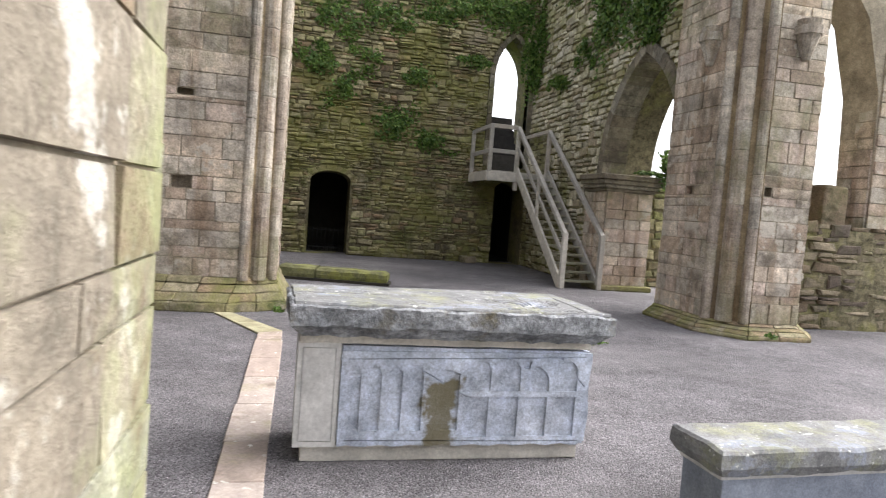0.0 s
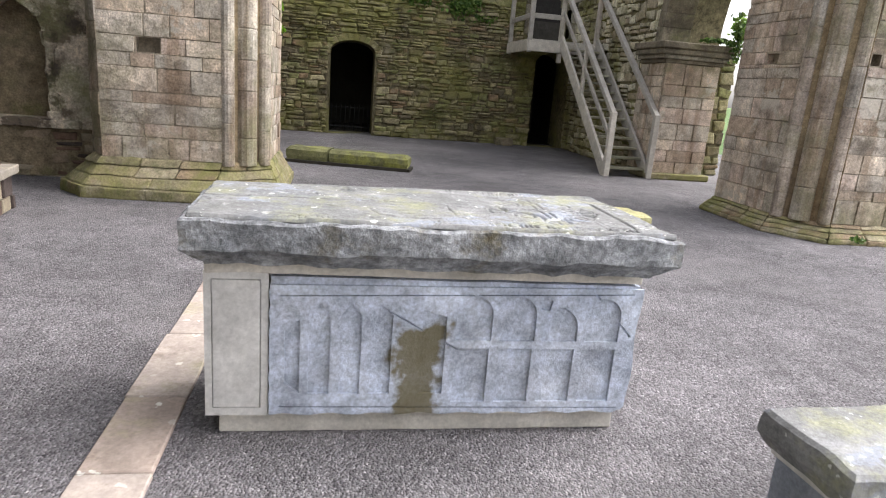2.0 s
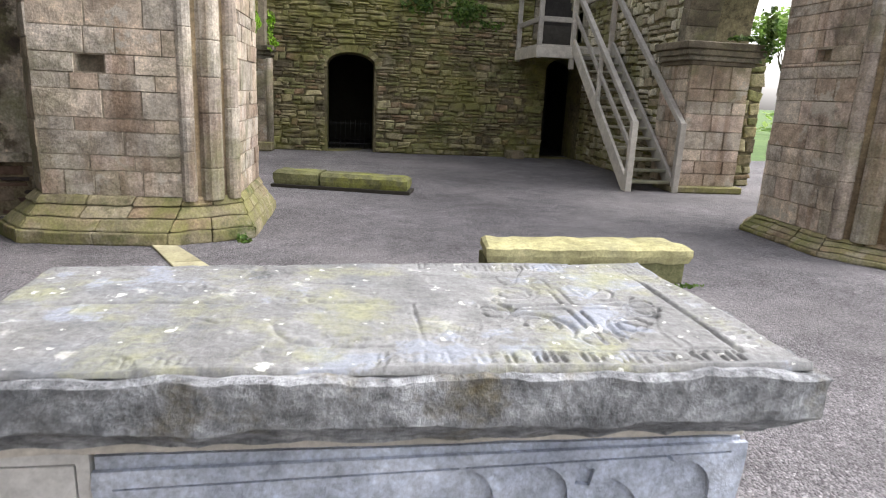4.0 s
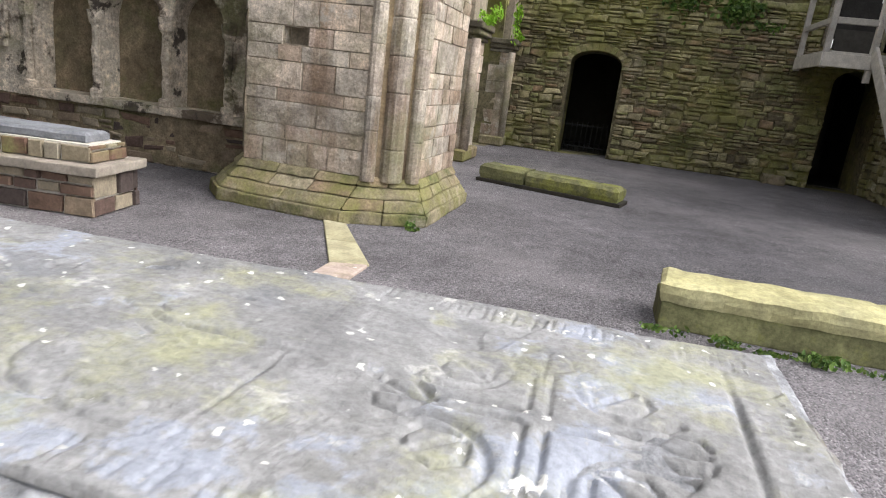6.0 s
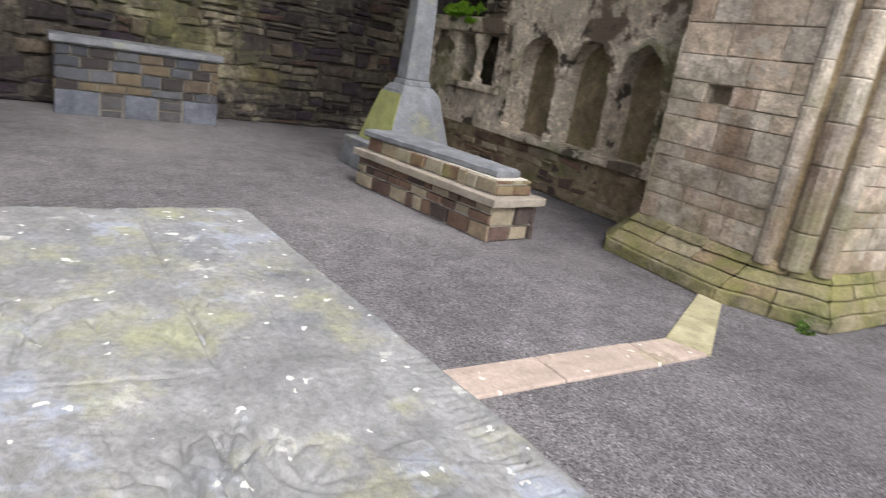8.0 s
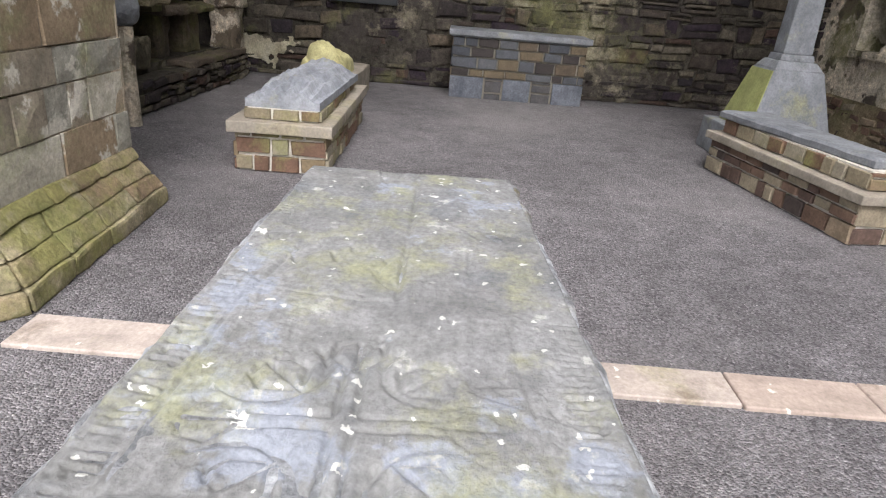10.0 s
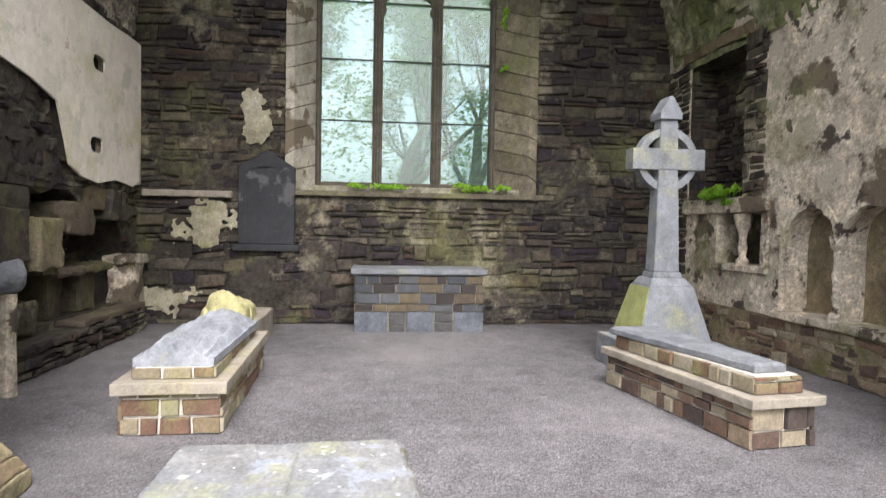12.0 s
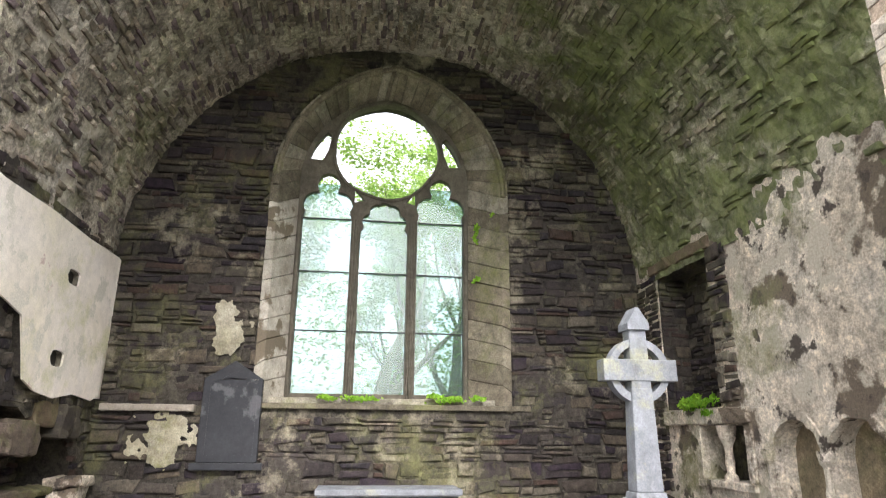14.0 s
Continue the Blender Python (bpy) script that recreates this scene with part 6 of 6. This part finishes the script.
loft(bm, [[(-0.14, -0.14, 3.18), (0.14, -0.14, 3.18), (0.14, 0.14, 3.18), (-0.14, 0.14, 3.18)], [(-0.13, -0.02, 3.38), (0.13, -0.02, 3.38), (0.13, 0.02, 3.38), (-0.13, 0.02, 3.38)]])
part("gabled_cap", bm, grey_stone, cross)
for k in range(4):
    a0 = k * math.pi / 2 + 0.27
    bm = bmesh.new()
    ring = []
    for j in range(9):
        a = a0 + (math.pi / 2 - 0.54) * j / 8
        ring.append([(xx, rr * math.cos(a), 2.61 + rr * math.sin(a)) for xx, rr in ((-0.075, 0.30), (0.075, 0.30), (0.075, 0.39), (-0.075, 0.39))])
    loft(bm, ring)
    part("ring_segment", bm, grey_stone, cross)

# recumbent effigy on its plinth, and the second one behind
effp = stepped_plinth("effigy_plinth", "stepped pale rubble plinth for a recumbent effigy", (-5.5, 2.17, 0), 1.5, 2.45, 0.80, 0.34, pale_rubble, 0.44, 0.10)


def effigy(name, label, at, turn, length, material, head_up):
    """A worn lying figure: slab, draped body with folds, joined into one plain mesh."""
    bm = bmesh.new()
    nx, ny = 70, 40
    top = []
    for i in range(nx + 1):
        row = []
        for j in range(ny + 1):
            u, t = i / nx, j / ny * 2 - 1
            body = 0.10 * max(0.0, 1 - (t / (0.80 + 0.16 * math.sin(u * 3.0))) ** 4) * (0.75 + 0.45 * math.sin(u * 2.6 + 0.4))
            fold = 0.022 * math.sin(t * 21 + 1.2 * noise.noise((u * 2, t, 1))) * (0.9 - 0.7 * u) * (1 if abs(t) < 0.8 else 0)
            ridge = 0.035 * noise.noise((u * 6, t * 3, 4.0)) + 0.018 * noise.noise((u * 17, t * 8, 9.0))
            head = head_up * math.exp(-((u - 0.93) / 0.07) ** 2 - (t / 0.4) ** 2)
            z = 0.07 + max(0.0, body + fold + ridge + head)
            row.append(bm.verts.new((u * length, t * (0.36 - 0.04 * (1 - u)), z)))
        top.append(row)
    for i in range(nx):
        for j in range(ny):
            bm.faces.new((top[i][j], top[i + 1][j], top[i + 1][j + 1], top[i][j + 1]))
    rim2 = [r[0] for r in top] + top[-1][1:] + [r[-1] for r in top[-2::-1]] + top[0][-2:0:-1]
    low = [bm.verts.new((v.co.x, v.co.y, 0.0)) for v in rim2]
    n = len(rim2)
    for k in range(n):
        bm.faces.new((rim2[k], rim2[(k + 1) % n], low[(k + 1) % n], low[k]))
    bm.faces.new(low)
    ob = part(name, bm, material)
    ob.matrix_world = pose(*at, 0, 0, turn)
    return tagged(ob, label, "effigy")


effigy("effigy", "worn pale blue-grey recumbent stone effigy on a plinth", (-3.16, 2.63, 0.54), 181.0, 2.05, effigy_stone, 0.1)
block2 = tagged(part("grave_block", rough_box(-8.1, -5.78, 2.0, 2.70, 0.0, 0.40, 0.02, 0.15, 0.012), ledge_stone), "pale stone block beneath a broken effigy", "grave")
LUMPS = ((0, 0, 0.12, 0.42, 0.30, 0.20), (-0.32, 0.03, 0.14, 0.5, 0.26, 0.16), (0.12, 0.0, 0.30, 0.20, 0.19, 0.17), (-0.75, 0, 0.10, 0.5, 0.25, 0.13), (0.2, 0.12, 0.2, 0.15, 0.12, 0.16))
bm = bmesh.new()
rows = []
for i in range(91):
    x, row = -1.25 + 1.72 * i / 90, []
    for j in range(41):
        y = -0.32 + 0.64 * j / 40
        h = max(c * math.sqrt(max(0.0, 1 - ((x - px) / a) ** 2 - ((y - py) / b) ** 2)) + (pz if ((x - px) / a) ** 2 + ((y - py) / b) ** 2 < 1 else 0) for px, py, pz, a, b, c in LUMPS)
        row.append(bm.verts.new((x, y, max(0.0, h + (0.05 * noise.noise((x * 6, y * 6, 1)) + 0.025 * noise.noise((x * 17, y * 17, 4)) if h > 0 else 0)))))
    rows.append(row)
for i in range(90):
    for j in range(40):
        bm.faces.new((rows[i][j], rows[i + 1][j], rows[i + 1][j + 1], rows[i][j + 1]))
bmesh.ops.delete(bm, geom=[f for f in bm.faces if max(v.co.z for v in f.verts) <= 0.0], context="FACES")
bmesh.ops.smooth_vert(bm, verts=[v for v in bm.verts if not v.is_boundary], factor=0.4, use_axis_x=True, use_axis_y=True, use_axis_z=True)
bust = tagged(part("effigy", bm, yellow_lichen), "broken effigy covered in yellow-green lichen on a block", "effigy")
bust.matrix_world = pose(-6.3, 2.34, 0.40, 0, 0, 0)

# altar
altar = group_of("altar", "rubble-built stone altar with a grey slab top", "altar")
part("core", rough_box(-8.93, -8.14, 4.0, 6.06, 0.0, 0.93, 0.0, 0.4, 0.0), mortar_altar, altar, "mortar core")
masonry(altar, (-8.14, 3.98, 0), Y, X, 2.12, 0.93, (0.10, 0.19), (0.16, 0.42), (0.03, 0.045), altar_rubble, altar_rubble, SQUARED, near=(0, 9, 0, 9), gap=0.02, seed=51, v0=0.335)
masonry(altar, (-8.94, 4.0, 0), X, -Y, 0.83, 0.93, (0.09, 0.19), (0.14, 0.42), (0.02, 0.03), altar_rubble, altar_rubble, SQUARED, near=(0, 9, 0, 9), gap=0.020, seed=52)
masonry(altar, (-8.11, 6.06, 0), -X, Y, 0.83, 0.93, (0.09, 0.19), (0.14, 0.42), (0.02, 0.03), altar_rubble, altar_rubble, SQUARED, near=(0, 9, 0, 9), gap=0.020, seed=53)
for y0, y1 in ((0.0, 0.53), (0.855, 1.285), (1.645, 2.12)):
    part("foot_block", rough_box(-8.2, -8.1, 3.98 + y0, 3.98 + y1, 0.0, 0.33, 0.01, 0.1, 0.004), altar_foot, altar, "large blue-grey foot block")
for y0, y1, z0, z1 in ((0.565, 0.82, 0.115, 0.285), (0.565, 0.82, 0.0, 0.085), (1.32, 1.61, 0.17, 0.275), (1.32, 1.61, 0.0, 0.14), (0.56, 0.83, 0.305, 0.325), (1.32, 1.61, 0.30, 0.325)):
    part("infill_stone", rough_box(-8.2, -8.115, 3.98 + y0, 3.98 + y1, z0, z1, 0.008, 0.1, 0.004), dark_infill, altar, "dark stone filling a former opening")
part("altar_slab", rough_box(-8.96, -8.05, 3.92, 6.15, 0.95, 1.04, 0.015, 0.15, 0.003), grey_stone, altar, "grey slab top with a chamfered edge")
part("slab_moulding", rough_box(-8.94, -8.09, 3.95, 6.11, 0.93, 0.955, 0.008, 0.2, 0.002), grey_stone, altar)

# wall plaque
plaque = group_of("memorial_plaque", "dark slate gabled memorial plaque on the wall", "plaque")
bm = bmesh.new()
panel(bm, (-8.87, 0, 0), Y, UP, X, [(1.98, 1.38), (2.93, 1.38), (2.93, 2.70), (2.455, 3.0), (1.98, 2.70)], [], 0.11)
soften(bm, 0.012)
part("tablet", bm, slate, plaque)
bm = bmesh.new()
panel(bm, (-8.862, 0, 0), Y, UP, X, [(2.06, 1.46), (2.85, 1.46), (2.85, 2.62), (2.455, 2.86), (2.06, 2.62)], [[(2.10, 1.5), (2.81, 1.5), (2.81, 2.6), (2.455, 2.81), (2.10, 2.6)]], 0.01)
part("border", bm, slate, plaque)
part("sill", rough_box(-8.96, -8.82, 1.90, 3.02, 1.27, 1.38, 0.012, 0.2, 0.002), slate, plaque)

# ---- wooden stair ----
stair = group_of("wooden_stair", "weathered grey timber stair with handrails and a landing", "stair")


def beam(name, a, b, w, h, material):
    a, b = Vector(a), Vector(b)
    d = (b - a).normalized()
    s = d.cross(UP).normalized() if abs(d.z) < 0.99 else X
    t = s.cross(d)
    bm = bmesh.new()
    loft(bm, [[p + s * i * w / 2 + t * j * h / 2 for i, j in ((-1, -1), (1, -1), (1, 1), (-1, 1))] for p in (a, b)])
    soften(bm, 0.008)
    return part(name, bm, material, stair)


DECK, Y0, Y1, NS = 2.67, 12.95, 16.4, 14
for x in (5.68, 6.56):
    beam("stringer", (x, Y0 - 0.02, 0.06), (x, Y1, DECK + 0.02), 0.06, 0.26, timber)
    beam("newel", (x, Y0 - 0.08, 0.0), (x, Y0 - 0.08, 1.22), 0.11, 0.11, timber)
    beam("handrail", (x, Y0 - 0.08, 1.18), (x, Y1 + 0.05, DECK + 1.16), 0.10, 0.10, timber)
    if x < 6:
        beam("mid_rail", (x, Y0 - 0.08, 0.72), (x, Y1 + 0.05, DECK + 0.66), 0.05, 0.09, timber)
        beam("post", (x, (Y0 + Y1) / 2, DECK / 2 - 0.1), (x, (Y0 + Y1) / 2, DECK / 2 + 1.12), 0.07, 0.09, timber)
    beam("post", (x, Y1 + 0.05, DECK - 0.5), (x, Y1 + 0.05, DECK + 1.22), 0.10, 0.10, timber)
for k in range(NS):
    y, z = Y0 + 0.1 + (Y1 - Y0 - 0.1) * k / NS, DECK * (k + 1) / (NS + 1)
    bm = bmesh.new()
    box(bm, 5.70, 6.54, y - 0.10, y + 0.13, z - 0.045, z)
    soften(bm, 0.006)
    part("tread", bm, tread_wood, stair)
for k in range(12):
    bm = bmesh.new()
    box(bm, 4.90, 6.62, Y1 + 0.02 + k * 0.163, Y1 + 0.17 + k * 0.163, DECK - 0.05, DECK)
    part("deck_board", bm, timber, stair)
beam("fascia", (4.88, Y1, DECK - 0.16), (6.62, Y1, DECK - 0.16), 0.05, 0.24, timber)
beam("fascia", (4.88, Y1, DECK - 0.16), (4.88, 18.3, DECK - 0.16), 0.05, 0.24, timber)
for x, y in ((4.92, Y1 + 0.04), (4.92, 18.25)):
    beam("post", (x, y, DECK - 0.3), (x, y, DECK + 1.22), 0.10, 0.10, timber)
for z in (DECK + 0.52, DECK + 1.18):
    beam("rail", (4.92, Y1 + 0.04, z), (5.68, Y1 + 0.04, z), 0.06, 0.11, timber)
    beam("rail", (4.92, Y1 + 0.04, z), (4.92, 18.25, z), 0.06, 0.11, timber)
beam("rail", (6.56, Y1 + 0.05, DECK + 1.18), (6.56, 18.25, DECK + 1.18), 0.06, 0.1, timber)
for k in range(9):
    bm = bmesh.new()
    box(bm, 5.47, 6.3, 18.0 + k * 0.12, 18.16 + k * 0.12, DECK + k * 0.2, DECK + 0.19 + k * 0.2)
    part("upper_step", bm, dark_wood, stair, "dark timber step in the window opening")

# loose stone by the wall
tagged(part("stone_block", rough_box(4.75, 5.2, 17.95, 18.3, 0.0, 0.2, 0.03, 0.12, 0.02), fallen_stone), "small loose stone block at the wall foot", "stone")

# ---- growth ----
rs = random.Random(8)


def ivy(name, label, O, U, N, patches, size, material, category="ivy"):
    bm = bmesh.new()
    O, U, N = Vector(O), Vector(U), Vector(N)
    for u, v, ru, rv, n in patches:
        subs = [(rs.gauss(0, 0.5), rs.gauss(0, 0.5), rs.uniform(0.15, 0.4)) for _ in range(max(3, n // 55))]
        for _ in range(n):
            a, b, q = rs.choice(subs)
            du, dv = a + rs.gauss(0, q), b + rs.gauss(0, q)
            leaf_sheet(bm, O + U * (u + du * ru) + UP * (v + dv * rv) + N * (0.06 + rs.random() * 0.14 * math.exp(-du * du - dv * dv)), N, size, rs)
    return tagged(part(name, bm, material), label, category, kind="stuff")


ivy("ivy", "green ivy clinging to the rubble wall", (0, NY, 0), X, -Y,
    [(0.3, 5.3, 0.5, 0.45, 500), (1.1, 4.7, 0.35, 0.5, 350), (0.9, 6.6, 0.8, 0.5, 450), (2.6, 3.75, 0.6, 0.4, 600), (3.6, 3.45, 0.6, 0.25, 450), (2.4, 6.9, 0.7, 0.5, 450), (3.9, 7.3, 0.9, 0.35, 800), (5.3, 7.5, 0.9, 0.5, 900),
     (4.6, 5.9, 0.5, 0.22, 350), (3.2, 5.3, 0.5, 0.4, 260), (6.6, 6.2, 0.22, 1.0, 900), (1.9, 5.6, 0.5, 0.4, 220), (6.2, 7.6, 0.4, 0.6, 500), (2.0, 8.2, 1.6, 0.5, 900), (0.0, 7.6, 0.8, 0.6, 400)], 0.11, leaf_mat)
ivy("ivy", "thick green ivy on the arch wall", (EX, NY, 0), -Y, -X,
    [(0.5, 6.4, 0.4, 1.0, 900), (2.2, 5.1, 0.8, 0.25, 380), (3.6, 5.6, 0.5, 0.5, 350), (4.7, 6.2, 0.8, 0.9, 1300), (6.4, 6.0, 0.9, 0.7, 1100), (7.6, 6.6, 0.7, 0.8, 800), (3.0, 7.4, 1.0, 0.6, 700), (6.6, 5.35, 0.5, 0.2, 250)], 0.11, leaf_mat)
ivy("wall_fern", "small plants growing on the respond capitals", (-1.0, 14.0, 0), Y, X, [(0.3, 2.45, 0.4, 0.12, 160), (1.2, 2.6, 0.4, 0.2, 160), (4.0, 2.45, 0.2, 0.1, 120), (3.6, 2.9, 0.4, 0.3, 160)], 0.09, fern_mat, "plant")
ivy("wall_fern", "small plants growing on the impost", (6.9, 12.8, 0), X, -Y, [(0.5, 2.66, 0.3, 0.06, 120), (1.0, 2.9, 0.15, 0.3, 200)], 0.09, leaf_mat, "plant")
ivy("sill_fern", "bright green ferns on the window sill", (WX + 0.0, 0, 0), Y, X, [(3.95, 2.42, 0.18, 0.05, 130), (4.7, 2.42, 0.32, 0.05, 220), (5.9, 2.42, 0.32, 0.06, 240), (6.6, 2.44, 0.12, 0.06, 70)], 0.06, fern_mat, "plant")
ivy("sill_fern", "bright green plant on the recess sill", (WX, NYC, 0), X, -Y, [(1.9, 2.34, 0.35, 0.12, 420)], 0.08, fern_mat, "plant")
ivy("reveal_plant", "small green plants in the window reveal", (WX - 0.2, 0, 0), Y, X, [(6.62, 5.6, 0.06, 0.2, 120), (6.62, 4.6, 0.05, 0.08, 50), (6.9, 5.9, 0.05, 0.1, 40)], 0.06, fern_mat, "plant")
ivy("weeds", "low green weeds along the foot of the slab", (1.95, 7.27, 0), X, -Y, [(0.1, 0.03, 0.12, 0.03, 60), (0.55, 0.03, 0.28, 0.03, 150), (1.0, 0.035, 0.25, 0.04, 170), (1.5, 0.03, 0.3, 0.03, 120)], 0.035, leaf_mat, "plant")
ivy("weeds", "low green tuft at the pier foot", (-0.1, 8.75, 0), X, -Y, [(-0.05, 0.03, 0.08, 0.03, 60)], 0.04, leaf_mat, "plant")
ivy("weeds", "low green tuft at the pier foot", (6.3, 7.7, 0), X, -Y, [(0.25, 0.12, 0.1, 0.04, 50)], 0.05, leaf_mat, "plant")


def tree(at, h, seed, lean=0.0, leaves=2600, size=0.32):
    rs = random.Random(seed)
    t = group_of("tree", "broadleaf tree with light green spring leaves", "tree", group="trees outside the chapel", at=at)
    bm, tips = bmesh.new(), []

    def limb(p, d, r, length, level):
        pts, rad = [p], [r]
        for k in range(4):
            d = (d + Vector((rs.uniform(-0.22, 0.22), rs.uniform(-0.22, 0.22), rs.uniform(-0.02, 0.16)))).normalized()
            pts.append(pts[-1] + d * length / 4)
            rad.append(r * (1 - 0.16 * (k + 1)))
        tube(bm, pts, rad, 7 if level < 2 else 5)
        if level >= 2:
            tips.extend(pts[1:])
        if level < 4:
            for _ in range(3 if level else 4):
                k = rs.randrange(2, 5)
                limb(pts[k], (d + Vector((rs.uniform(-0.9, 0.9), rs.uniform(-0.9, 0.9), rs.uniform(0.0, 0.5)))).normalized(), rad[k] * 0.62, length * rs.uniform(0.55, 0.75), level + 1)

    limb(Vector((0, 0, -0.1)), Vector((lean, rs.uniform(-0.1, 0.1), 1)).normalized(), h * 0.026, h * 0.42, 0)
    part("trunk", bm, bark, t)
    bm = bmesh.new()
    tips = rs.sample(tips, int(len(tips) * 0.3))
    for _ in range(leaves):
        p = rs.choice(tips)
        leaf_sheet(bm, p + Vector((rs.gauss(0, 0.23), rs.gauss(0, 0.23), rs.gauss(0, 0.16))), UP, size, rs)
    part("crown", bm, tree_leaf, t)
    return t


for k, (x, y, h) in enumerate(((-17.5, 4.6, 13), (-21, 7.8, 14), (-20, 1.8, 13), (-27, 5.5, 15), (-26, -1.5, 14), (-28, 11, 15), (-16.5, 9.5, 10))):
    tree((x, y, 0), h, 20 + k, leaves=10000, size=0.15)
for k, (x, y, h) in enumerate(((24, 20, 7), (30, 26, 8), (22, 14.5, 5), (34, 17, 8), (19, 27, 7))):
    tree((x, y, 0), h, 40 + k, leaves=1800)
bm = bmesh.new()
for _ in range(330):
    c = Vector((rs.uniform(-31, -17), rs.uniform(-9, 19), rs.uniform(0.4, 13.0) * rs.uniform(0.4, 1.0)))
    r = rs.uniform(0.5, 1.3)
    for _ in range(80):
        leaf_sheet(bm, c + Vector((rs.gauss(0, r * 0.6), rs.gauss(0, r), rs.gauss(0, r * 0.5))), UP, 0.20, rs)
tagged(part("woodland", bm, tree_leaf), "pale green woodland foliage outside the window", "foliage", kind="stuff")
bm = bmesh.new()
for _ in range(5000):
    leaf_sheet(bm, (rs.uniform(26, 40), rs.uniform(2, 40), abs(rs.gauss(0, 0.9))), UP, 0.6, rs)
tagged(part("hedge", bm, tree_leaf), "far green hedge in the field", "hedge", kind="stuff")

# ---- the stones of walls, piers and plinths ----
for job in LATER:
    lay(*job)
